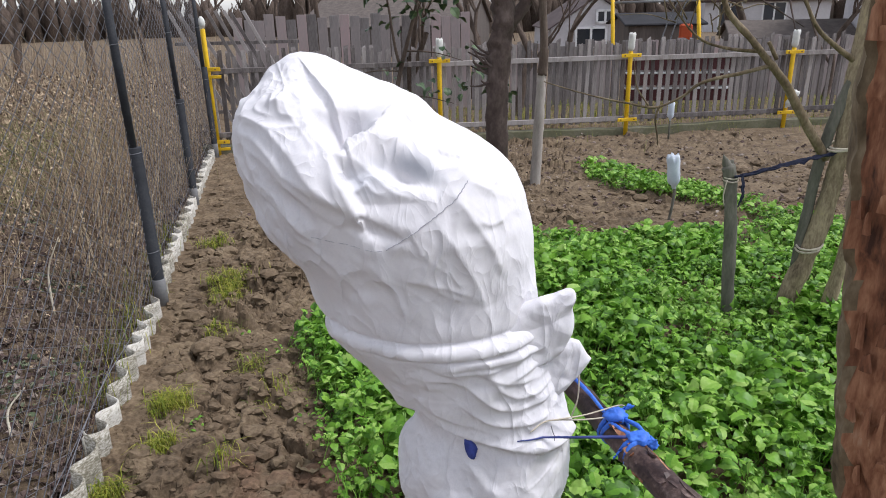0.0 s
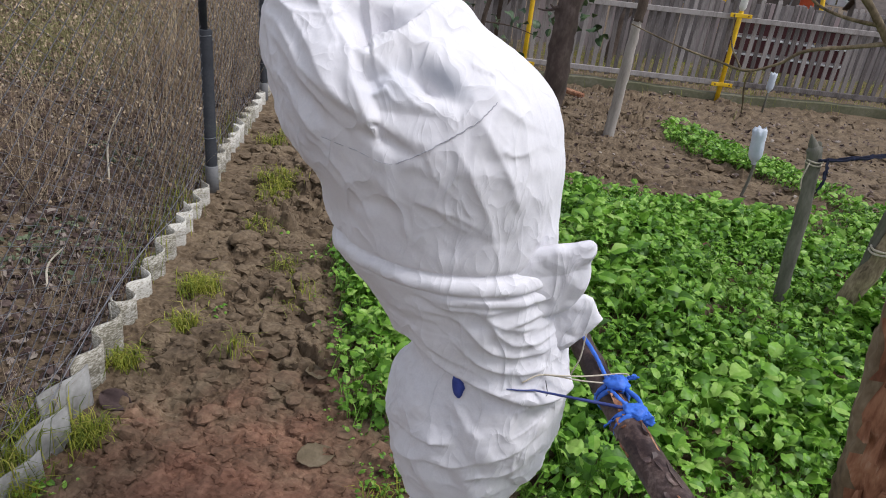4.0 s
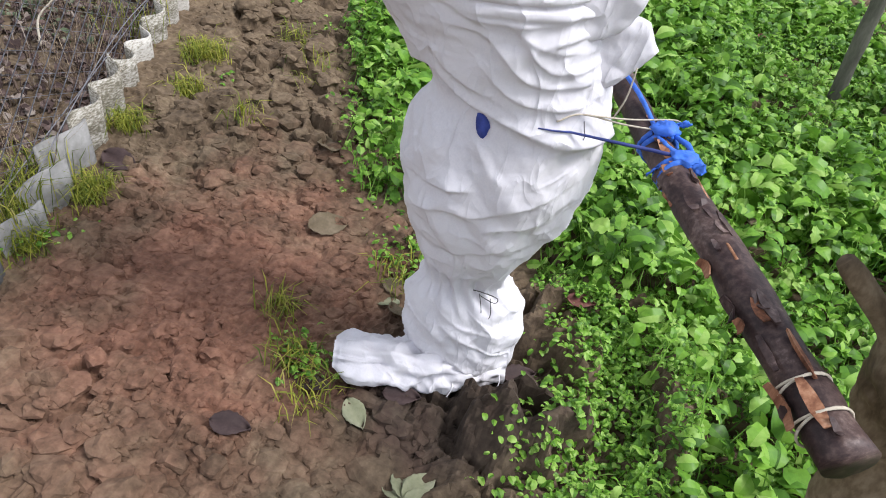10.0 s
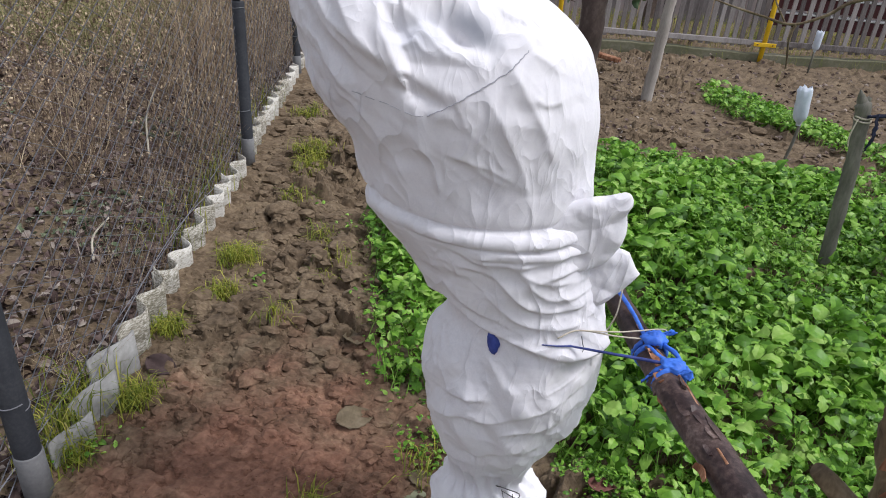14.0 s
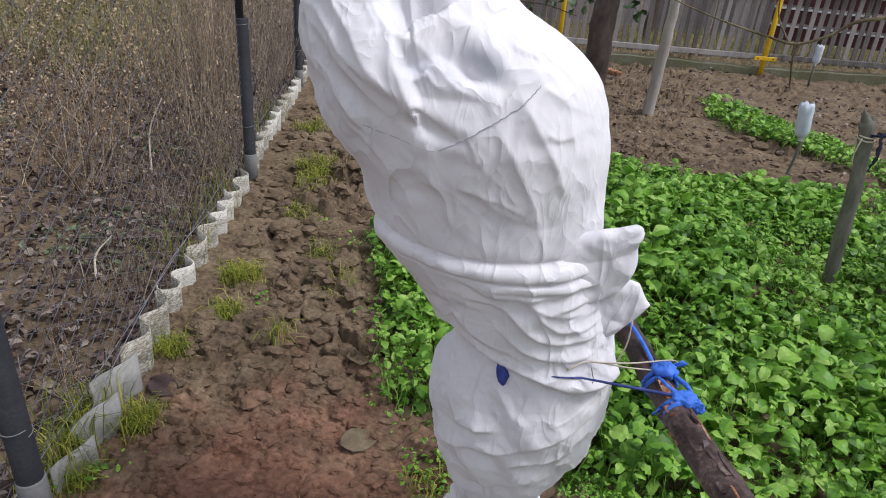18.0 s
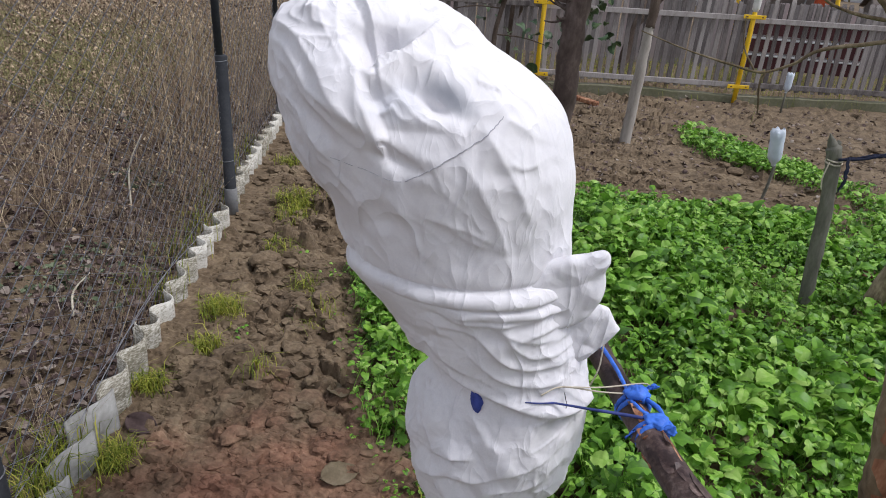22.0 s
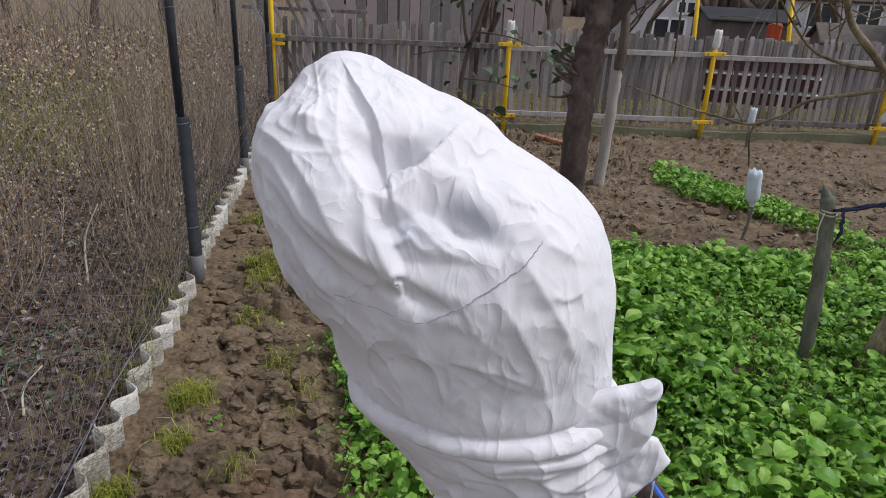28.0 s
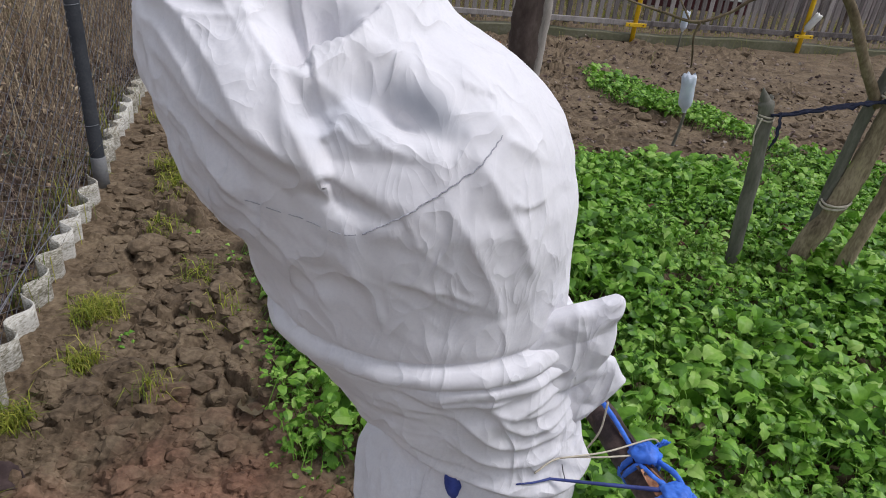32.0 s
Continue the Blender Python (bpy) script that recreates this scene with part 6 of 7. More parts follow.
litter("ground_weeds", ground_weeds, 9000, WEED, "low grey-green weeds among the leaf litter", 45, (0.015, 0.045))
canes("dry_weeds", [(-1.38, 2.05, 0.1, 30), (-1.62, 2.7, 0.12, 50), (-1.8, 3.2, 0.12, 60), (-2.0, 3.7, 0.15, 80), (-2.25, 4.4, 0.2, 90), (-1.15, 1.5, 0.1, 30), (-2.75, 5.6, 0.25, 100)], "wispy dry weeds along the foot of the mesh", "weeds", 33, (0.08, 0.3), 0.0013, 3)
canes("far_canes", [(-8.5, 10.5, 1.8, 260), (-6.0, 11.5, 1.4, 260), (-10, 12, 2.5, 350), (-4.6, 9.8, 0.7, 120), (-13, 10, 3, 250)], "grey-brown dry thicket at the back of the next garden", "shrubs", 34, (0.6, 1.4), 0.005, 3)
blades("dry_grass", [(-5.6, 6.8, 0.9, 3000), (-4.8, 5.9, 0.4, 900), (-7.5, 7.8, 1.2, 3000), (-5.0, 7.8, 0.6, 1500), (-9.5, 8.5, 1.5, 2500), (-4.0, 5.3, 0.3, 250)], MEADOW, "yellow-green tussocks of winter grass", "grass", 36, (0.08, 0.26), 0.9)
blades("fence_grass", [(fence_x(y) - 0.06, y, 0.06, 60) for y in (1.25, 1.45, 2.4, 2.8, 3.1, 3.5, 4.0, 4.5)] + [(-1.0, 1.32, 0.04, 120), (-1.07, 1.5, 0.05, 60)], GRASS, "thin grass caught along the mesh", "grass", 37, (0.06, 0.2), 0.7)
for k, pts in enumerate((((-2.1, 3.05, 0.1), (-2.12, 3.1, 0.32), (-2.05, 3.14, 0.5)), ((-1.62, 2.1, 0.06), (-1.66, 2.16, 0.13), (-1.62, 2.22, 0.2)))):
    ob = bar("dead_stalk", smooth_path(pts, 12) - np.array(pts[0]), np.linspace(0.005, 0.003, 12), TWINE, None, 7, 0.2, k)
    ob.location = pts[0]
    tagged(ob, "bleached bare stem standing in leaf litter", "stalk")

# ---- stakes, bottle and the bound tree by the green plot ----
STAKE = surface("grey_green_stake", [(0.25, (0.05, 0.048, 0.036)), (0.5, (0.13, 0.125, 0.1)), (0.75, (0.23, 0.215, 0.18))], 12, 0.9, 0.7, 80, stretch=(1.5, 1.5, 0.4), distance=0.006)
OLDWOOD = surface("bleached_trunk", [(0.3, (0.09, 0.066, 0.042)), (0.45, (0.22, 0.17, 0.11)), (0.58, (0.36, 0.29, 0.19)), (0.7, (0.42, 0.36, 0.14))], 10, 0.9, 0.8, 80, stretch=(1.3, 1.3, 0.4), distance=0.008)
PLASTIC = surface("cloudy_plastic", [(0.3, (0.5, 0.56, 0.64)), (0.7, (0.72, 0.77, 0.83))], 12, 0.35, 0.3, 40, distance=0.004, spec=0.5, through=0.25)
RAGCLOTH = surface("navy_rag", [(0.3, (0.008, 0.009, 0.018)), (0.6, (0.02, 0.024, 0.05)), (0.85, (0.04, 0.05, 0.11))], 30, 0.9, 0.5, 120, distance=0.004)


def stake():
    base = np.array((1.33, 3.36, 0.0))
    t = thing("stake", base, "grey-green weathered wooden stake with a split top", "stake")
    p = smooth_path([(0.01, 0, -0.1), (-0.02, 0, 0.3), (-0.045, 0, 0.6), (-0.07, 0, 0.78), (-0.085, 0, 0.84)], 40)
    bar("pole", p, np.interp(np.linspace(0, 1, 40), [0, 0.8, 0.92, 1], [0.03, 0.029, 0.033, 0.016]), STAKE, t, 18, 0.14, 3)
    bar("split_tip", smooth_path([(-0.075, 0.0, 0.8), (-0.1, 0.0, 0.855), (-0.112, 0.0, 0.885)], 8), (0.024, 0.023, 0.021, 0.018, 0.013, 0.009, 0.005, 0.002), STAKE, t, 9, 0.3, 4)
    bar("split_tip", smooth_path([(-0.07, 0.004, 0.8), (-0.072, 0.006, 0.84), (-0.066, 0.008, 0.858)], 8), np.linspace(0.022, 0.008, 8), STAKE, t, 9, 0.3, 5)
    for z0 in (0.765, 0.78):
        bar("twine_loop", [(-0.066 + 0.032 * math.cos(a), 0.032 * math.sin(a), z0 + 0.006 * math.sin(a)) for a in np.linspace(0, 6.283, 20)], 0.004, TWINE, t, 6, 0.2, 2)
    bar("twine_end", smooth_path([(-0.09, -0.03, 0.77), (-0.1, -0.035, 0.7), (-0.092, -0.035, 0.65)], 10), 0.003, TWINE, t, 6)


stake()


def navy_rag():
    base = np.array((1.3, 3.34, 0.8))
    t = thing("navy_rag", base, "twisted dark navy rag tied from stake to tree", "rag")
    rag("strip", [(1.29, 3.335, 0.79), (1.35, 3.33, 0.805), (1.42, 3.33, 0.825), (1.5, 3.33, 0.85), (1.6, 3.34, 0.875), (1.7, 3.36, 0.89)], 0.015, 3, RAGCLOTH, t, base)
    rag("strip", [(1.4, 3.325, 0.82), (1.5, 3.32, 0.848), (1.6, 3.33, 0.87), (1.72, 3.35, 0.9)], 0.02, 4, RAGCLOTH, t, base)
    rag("hanging_end", [(1.3, 3.32, 0.8), (1.308, 3.315, 0.75), (1.312, 3.315, 0.7), (1.3, 3.315, 0.65)], 0.012, 5, RAGCLOTH, t, base)
    bar("cord", smooth_path([(1.27, 3.33, 0.785), (1.35, 3.325, 0.8), (1.45, 3.325, 0.838)], 16) - base, 0.006, RAGCLOTH, t, 7, 0.4, 3)


navy_rag()


def bottle_mesh(scale=1.0, ribs=True):
    """An upturned plastic bottle, cut open at its base: verts and faces."""
    prof = [(0.0, 0.014), (0.018, 0.016), (0.03, 0.026), (0.045, 0.038), (0.065, 0.043), (0.11, 0.044), (0.15, 0.042), (0.19, 0.044), (0.225, 0.0435), (0.238, 0.034)]
    n = 24
    v, f = [], []
    for k, (z, r) in enumerate(prof):
        for j in range(n):
            a = 2 * math.pi * j / n
            petal = 1 + (0.09 * math.cos(5 * a) if k >= len(prof) - 2 else 0.02 * math.sin(3 * a + 9 * z))
            v.append((r * petal * math.cos(a) * scale, r * petal * math.sin(a) * scale, (z + (0.012 * math.cos(5 * a) if k == len(prof) - 1 else 0)) * scale))
    for k in range(len(prof) - 1):
        f += [(k * n + j, k * n + (j + 1) % n, (k + 1) * n + (j + 1) % n, (k + 1) * n + j) for j in range(n)]
    f.append(tuple((len(prof) - 1) * n + j for j in range(n)))
    return v, f


def bottle_stick():
    t = thing("bird_scarer", (1.4, 5.18, 0), "upturned cloudy plastic bottle on a leaning stick", "bottle on stick")
    bar("stick", smooth_path([(0, 0.0, -0.05), (0.025, 0, 0.15), (0.03, 0, 0.34)], 16), 0.011, STAKE, t, 9, 0.15, 3)
    b = link("bottle", mesh_of("bottle", *bottle_mesh(1.08)), PLASTIC, t)
    b.location, b.rotation_euler = (0.022, 0, 0.25), (0.03, -0.14, 0.4)


bottle_stick()


def bound_tree():
    base = np.array((1.66, 3.38, 0.0))
    t = thing("bound_tree", base - (0.04, 0, 0), "small bare tree bound to two props with twine", "tree")
    rel = lambda pts: np.array(pts) - base
    bar("trunk", smooth_path(rel([(1.58, 3.38, -0.06), (1.62, 3.38, 0.06), (1.7, 3.38, 0.35), (1.76, 3.38, 0.65), (1.78, 3.38, 0.9), (1.79, 3.4, 1.25), (1.82, 3.42, 1.7)]), 60), np.interp(np.linspace(0, 1, 60), [0, 0.12, 0.5, 1], [0.075, 0.05, 0.04, 0.028]), OLDWOOD, t, 20, 0.18, 7)
    bar("prop", smooth_path(rel([(1.655, 3.4, -0.05), (1.67, 3.4, 0.3), (1.685, 3.4, 0.6), (1.71, 3.39, 0.92), (1.8, 3.4, 1.3), (1.86, 3.4, 1.6)]), 40), 0.024, STAKE, t, 14, 0.15, 8)
    bar("prop", smooth_path(rel([(1.79, 3.32, -0.08), (1.82, 3.32, 0.15), (1.855, 3.33, 0.42), (1.875, 3.34, 0.62), (1.83, 3.36, 0.98), (1.82, 3.38, 1.2)]), 40), np.linspace(0.034, 0.024, 40), OLDWOOD, t, 14, 0.2, 9)
    bar("limb", smooth_path(rel([(1.72, 3.38, 0.86), (1.6, 3.37, 1.03), (1.49, 3.36, 1.2), (1.41, 3.35, 1.29), (1.31, 3.35, 1.4), (1.2, 3.35, 1.52), (1.16, 3.35, 1.66), (1.15, 3.36, 1.9)]), 60), np.linspace(0.022, 0.009, 60), TRUNK, t, 12, 0.14, 4)
    bar("twig", smooth_path(rel([(1.415, 3.35, 1.285), (1.3, 3.35, 1.255), (1.13, 3.35, 1.215), (1.04, 3.35, 1.15), (0.93, 3.35, 1.105), (0.8, 3.35, 1.125), (0.62, 3.35, 1.165), (0.42, 3.35, 1.225)]), 60), np.linspace(0.0095, 0.0025, 60), TRUNK, t, 9, 0.2, 5)
    bar("twig", smooth_path(rel([(0.945, 3.35, 1.105), (0.935, 3.35, 1.05), (0.95, 3.35, 0.97), (0.955, 3.35, 0.93)]), 16), np.linspace(0.006, 0.003, 16), TRUNK, t, 7, 0.2, 6)
    bar("twig", smooth_path(rel([(1.43, 3.35, 1.31), (1.4, 3.34, 1.36), (1.385, 3.34, 1.385)]), 10), 0.009, TRUNK, t, 8, 0.2, 7)
    bar("twig", smooth_path(rel([(1.36, 3.35, 1.345), (1.22, 3.35, 1.36), (1.1, 3.35, 1.4), (1.0, 3.35, 1.5), (0.9, 3.36, 1.64)]), 24), np.linspace(0.008, 0.003, 24), TRUNK, t, 8, 0.2, 8)
    bar("twig", smooth_path(rel([(0.9, 3.35, 1.11), (0.84, 3.35, 1.2), (0.82, 3.35, 1.32)]), 12), np.linspace(0.004, 0.002, 12), TRUNK, t, 7, 0.2, 9)
    bar("limb", smooth_path(rel([(1.8, 3.4, 1.05), (1.95, 3.38, 1.12), (2.15, 3.4, 1.14), (2.4, 3.4, 1.12)]), 20), np.linspace(0.018, 0.01, 20), TRUNK, t, 9, 0.15, 3)
    bar("limb", smooth_path(rel([(1.82, 3.4, 0.92), (1.95, 3.38, 0.96), (2.2, 3.38, 1.06)]), 20), np.linspace(0.016, 0.01, 20), TRUNK, t, 9, 0.15, 2)
    bar("limb", smooth_path(rel([(1.8, 3.4, 1.28), (1.68, 3.38, 1.36), (1.58, 3.37, 1.45), (1.5, 3.37, 1.6)]), 20), np.linspace(0.014, 0.006, 20), TRUNK, t, 9, 0.15, 6)
    rng = random.Random(6)
    for k in range(22):
        p = np.array((rng.uniform(0.95, 1.5), 3.35, 0)) + (0, 0, 1.3 + rng.uniform(0, 0.25))
        o = np.array((rng.uniform(-0.25, 0.25), rng.uniform(-0.1, 0.15), rng.uniform(0.0, 0.3)))
        near = np.array((1.31 - 0.45 * rng.random(), 3.35, 1.4 + 0.2 * rng.random()))
        bar("twiglet", smooth_path(rel([near, near + o * 0.5 + (0, 0, 0.02), near + o]), 8), np.linspace(0.0035, 0.0012, 8), TRUNK, t, 5, 0.2, k)
    for z0, x0, r in ((0.43, 1.705, 0.052), (0.445, 1.71, 0.054), (0.92, 1.775, 0.06), (0.93, 1.79, 0.065)):
        bar("twine_loop", [np.array((x0 + r * math.cos(a), 3.37 + r * math.sin(a), z0 + 0.014 * math.sin(a + 1))) - base for a in np.linspace(0, 6.283, 24)], 0.0055, TWINE, t, 6, 0.3, 4)
    bar("twine_end", smooth_path(rel([(1.84, 3.31, 0.92), (1.83, 3.3, 0.85), (1.845, 3.3, 0.74), (1.83, 3.3, 0.66)]), 14), 0.005, TWINE, t, 6, 0.3, 4)


bound_tree()


def prop_post():
    """The pale debarked post in the bed."""
    t = thing("pale_post", (0.43, 6.28, 0), "pale debarked thin post standing in the bed", "post")
    bar("pole", smooth_path([(-0.02, 0, -0.1), (0.0, 0, 0.4), (0.015, 0, 0.85), (0.02, 0, 1.0)], 30), np.linspace(0.05, 0.038, 30), surface("pale_bare_wood", [(0.25, (0.16, 0.14, 0.12)), (0.5, (0.3, 0.27, 0.24)), (0.75, (0.42, 0.39, 0.35))], 6, 0.9, 0.4, 60, stretch=(2, 2, 0.4)), t, 14, 0.14, 5)
    bar("dark_top", smooth_path([(0.02, 0, 0.98), (0.03, 0, 1.12), (0.02, 0, 1.5), (-0.02, 0, 1.9)], 16), np.linspace(0.042, 0.03, 16), BARK, t, 12, 0.2, 5)


prop_post()

# ---- picket fence at the back ----
def back(x):
    """y of the picket fence's line at x."""
    return 8.44 + 0.268 * x


BACK = np.array((0.966, 0.259, 0.0))
RUST = surface("rusty_bolt", [(0.3, (0.06, 0.03, 0.02)), (0.7, (0.16, 0.08, 0.05))], 40, 0.9, 0.3)
WHITEPL = surface("milky_bottle", [(0.3, (0.62, 0.62, 0.58)), (0.7, (0.78, 0.78, 0.74))], 10, 0.4, 0.2, 40, through=0.2)


def picket_fence():
    t = thing("picket_fence", (0, 8.44, 0), "weathered grey wooden picket fence on two rails", "fence")
    rng = random.Random(5)
    meshes = []
    for k in range(7):
        bm = bmesh.new()
        w, h = 0.044 + 0.012 * rng.random(), 0.9 + 0.1 * rng.random()
        box(bm, -w / 2, w / 2, -0.009, 0.009, 0.0, h, 0.002)
        for v in bm.verts:
            if v.co.z > h / 2:
                v.co.z += rng.uniform(-0.02, 0.02) + (v.co.x * rng.uniform(-0.5, 0.5))
        me = bpy.data.meshes.new("picket")
        bm.to_mesh(me)
        bm.free()
        me.materials.append(PICKET)
        meshes.append(me)
    x, k = -3.2, 0
    while x < 7.6:
        ob = link("picket", meshes[rng.randrange(7)], None, t)
        gap = 0.094 + rng.uniform(-0.009, 0.011)
        ob.matrix_basis = pose(x, back(x) - 8.44 + rng.uniform(-0.004, 0.004), 0.16 + rng.uniform(-0.01, 0.015), rng.uniform(-0.7, 0.7), rng.uniform(-1.4, 1.4), 15 + rng.uniform(-1, 1))
        x += gap * 0.966
    for z0 in (0.22, 0.94):
        for a, b in ((-3.25, -0.7), (-0.7, 1.58), (1.58, 3.66), (3.66, 5.8), (5.8, 7.8)):
            bm = bmesh.new()
            ln = (b - a) / 0.966
            box(bm, 0, ln, -0.018, 0.018, -0.028, 0.028, 0.003)
            ob = part("rail", bm, PICKET, t)
            ob.matrix_basis = pose(a, back(a) - 8.44 - 0.03, z0 + rng.uniform(-0.012, 0.012), 0, rng.uniform(-0.3, 0.3), 15)


picket_fence()


def plinth():
    bm = bmesh.new()
    box(bm, 0, 11.6, -0.06, 0.06, -0.1, 0.1, 0.01)
    bmesh.ops.subdivide_edges(bm, edges=[e for e in bm.edges if e.calc_length() > 5], cuts=60)
    for v in bm.verts:
        v.co.z += 0.012 * math.sin(v.co.x * 2.1) * (v.co.z > 0) + 0.006 * math.sin(v.co.x * 11)
    me = bpy.data.meshes.new("plinth")
    bm.to_mesh(me)
    bm.free()
    ob = link("plinth", me, CONCRETE)
    ob.matrix_basis = pose(-3.4, back(-3.4), 0.0, 0, 0, 15)
    tagged(ob, "low mossy concrete kerb under the picket fence", "kerb", kind="structure")


plinth()


def yellow_post(x, high, bracket, bottle, label, low=0.2, one_side=False):
    t = thing("yellow_post", (x, back(x) - 0.075, 0), label, "post", "yellow posts of the picket fence")
    t.rotation_euler = (0, 0, radians(15))
    bar("pipe", [(0, 0, -0.12), (0, 0, high - 0.01), (0, 0, high)], (0.027, 0.027, 0.022), YELLOW, t, 16)
    for z0 in (bracket, low):
        bm = bmesh.new()
        box(bm, -0.03 if one_side else -0.125, 0.14 if one_side else 0.125, -0.035, -0.025, z0 - 0.022, z0 + 0.022, 0.003)
        plate = part("bracket", bm, YELLOW, t)
        if one_side:
            bm = bmesh.new()
            box(bm, -0.03, 0.14, -0.035, -0.025, z0 - 0.1, z0 - 0.065, 0.003)
            part("bracket", bm, YELLOW, t)
        for dx in (-0.085, 0.085)[1 if one_side else 0 :]:
            bar("bolt", [(dx, -0.045, z0), (dx, -0.02, z0)], 0.008, RUST, plate, 7)
    if bottle:
        b = link("bottle", mesh_of("bottle", *bottle_mesh(0.95)), WHITEPL, t, "milky plastic bottle over the post top")
        b.location, b.rotation_euler = (0.0, 0, high - 0.02), (0.02, 0.03, 0.5)


yellow_post(-3.2, 1.4, 0.97, False, "yellow painted corner post with double brackets", 0.16, True)
yellow_post(-0.685, 1.02, 0.98, True, "yellow painted post with an upturned bottle")
yellow_post(1.58, 1.02, 0.97, True, "yellow painted post with an upturned bottle")
yellow_post(3.66, 1.0, 0.95, True, "yellow painted post with an upturned bottle")
yellow_post(5.8, 1.0, 0.95, False, "yellow painted post partly behind a tree")
ob = link("finial", mesh_of("finial", *tube([(0, 0, 0), (0, 0, 0.05), (0, 0, 0.1), (0, 0, 0.13)], (0.02, 0.04, 0.032, 0.01), 14)), WHITEPL)
ob.location = (-3.2, back(-3.2) - 0.075, 1.4)
tagged(ob, "white plastic cap on the corner post", "cap")
ob = link("plastic_bottle", mesh_of("plastic_bottle", *bottle_mesh(1.0)), WHITEPL)
ob.matrix_basis = pose(3.64, back(3.64) - 0.13, 0.26, 0, 28, 0)
tagged(ob, "milky plastic bottle hung on a lower bracket", "bottle")
for x, h in ((2.05, 0.42), (1.15, 0.0)):
    if h:
        t = thing("bird_scarer", (x, back(x) - 0.5, 0), "cloudy plastic bottle on a short stick", "bottle on stick")
        bar("stick", [(0, 0, -0.05), (0, 0, h * 0.7)], 0.012, STAKE, t, 8, 0.1, 2)
        b = link("bottle", mesh_of("bottle", *bottle_mesh(0.9)), PLASTIC, t)
        b.location = (0, 0, h * 0.55)


def leaning_lattice():
    """Old slatted panel leaning behind the corner."""
    t = thing("lattice_panel", (-2.9, 8.1, 0), "old dark slatted panel leaning behind the fence", "panel")
    rng = random.Random(2)
    for k in range(9):
        bm = bmesh.new()
        box(bm, -0.02, 0.02, -0.008, 0.008, 0, 1.75, 0.002)
        ob = part("slat", bm, PICKET, t)
        ob.matrix_basis = pose(0.11 * k - 0.2, 0.02 * k, 0.0, 0, -26 + rng.uniform(-2, 2), 12)
    for z0 in (0.4, 1.2):
        bm = bmesh.new()
        box(bm, -0.5, 0.95, 0.012, 0.03, z0, z0 + 0.04, 0.002)
        ob = part("batten", bm, PICKET, t)
        ob.matrix_basis = pose(-0.35 * z0, 0.02, 0, 0, 0, 12)


leaning_lattice()


def board_wall():
    """The taller close-boarded fence of the next plot."""
    t = thing("board_fence", (0, 11.2, 0), "tall faded close-boarded fence of the next plot", "fence")
    rng = random.Random(9)
    tint = surface("faded_boards", [(0.2, (0.1, 0.088, 0.085)), (0.45, (0.21, 0.19, 0.185)), (0.65, (0.29, 0.24, 0.235)), (0.85, (0.36, 0.26, 0.26))], 1.2, 0.95, 0.4, 30, stretch=(2, 2, 0.4), obj_random=0.5)
    bm = bmesh.new()
    box(bm, -0.07, 0.07, -0.012, 0.012, 0, 1.45, 0.002)
    me = bpy.data.meshes.new("board")
    bm.to_mesh(me)
    bm.free()
    me.materials.append(tint)
    for k in range(79):
        x = -3.9 + k * 0.15
        ob = link("board", me, None, t)
        ob.matrix_basis = pose(x, 0.268 * x, rng.uniform(-0.06, 0.04) + (0.05 if x < -0.5 else -0.45), 0, rng.uniform(-0.6, 0.6), 15)


board_wall()

# ---- the next plots and houses ----
ROOF = surface("brown_roof", [(0.3, (0.05, 0.036, 0.036)), (0.6, (0.09, 0.066, 0.064)), (0.8, (0.13, 0.1, 0.098))], 0.8, 0.9, 0.3, 8, stretch=(1, 1, 4))
RENDER = surface("pale_render", [(0.3, (0.4, 0.38, 0.39)), (0.6, (0.55, 0.53, 0.54)), (0.8, (0.64, 0.62, 0.62))], 0.7, 0.95, 0.2, 10)
TAR = surface("tar_felt", [(0.3, (0.012, 0.012, 0.014)), (0.7, (0.035, 0.035, 0.04))], 2, 0.9, 0.3, 20)
SHEDWOOD = surface("shed_boards", [(0.3, (0.06, 0.05, 0.045)), (0.7, (0.15, 0.125, 0.11))], 1, 0.95, 0.3, 12, stretch=(6, 6, 0.5))
ORANGE = surface("orange_red_paint", [(0.3, (0.3, 0.045, 0.015)), (0.7, (0.45, 0.085, 0.03))], 3, 0.8, 0.1, 30)
GLASS = surface("dark_window_glass", [(0.3, (0.02, 0.024, 0.03)), (0.7, (0.05, 0.055, 0.065))], 1, 0.08, 0, spec=0.6)
FRAME = surface("white_frame", [(0.3, (0.6, 0.6, 0.6)), (0.7, (0.76, 0.76, 0.76))], 4, 0.6, 0)


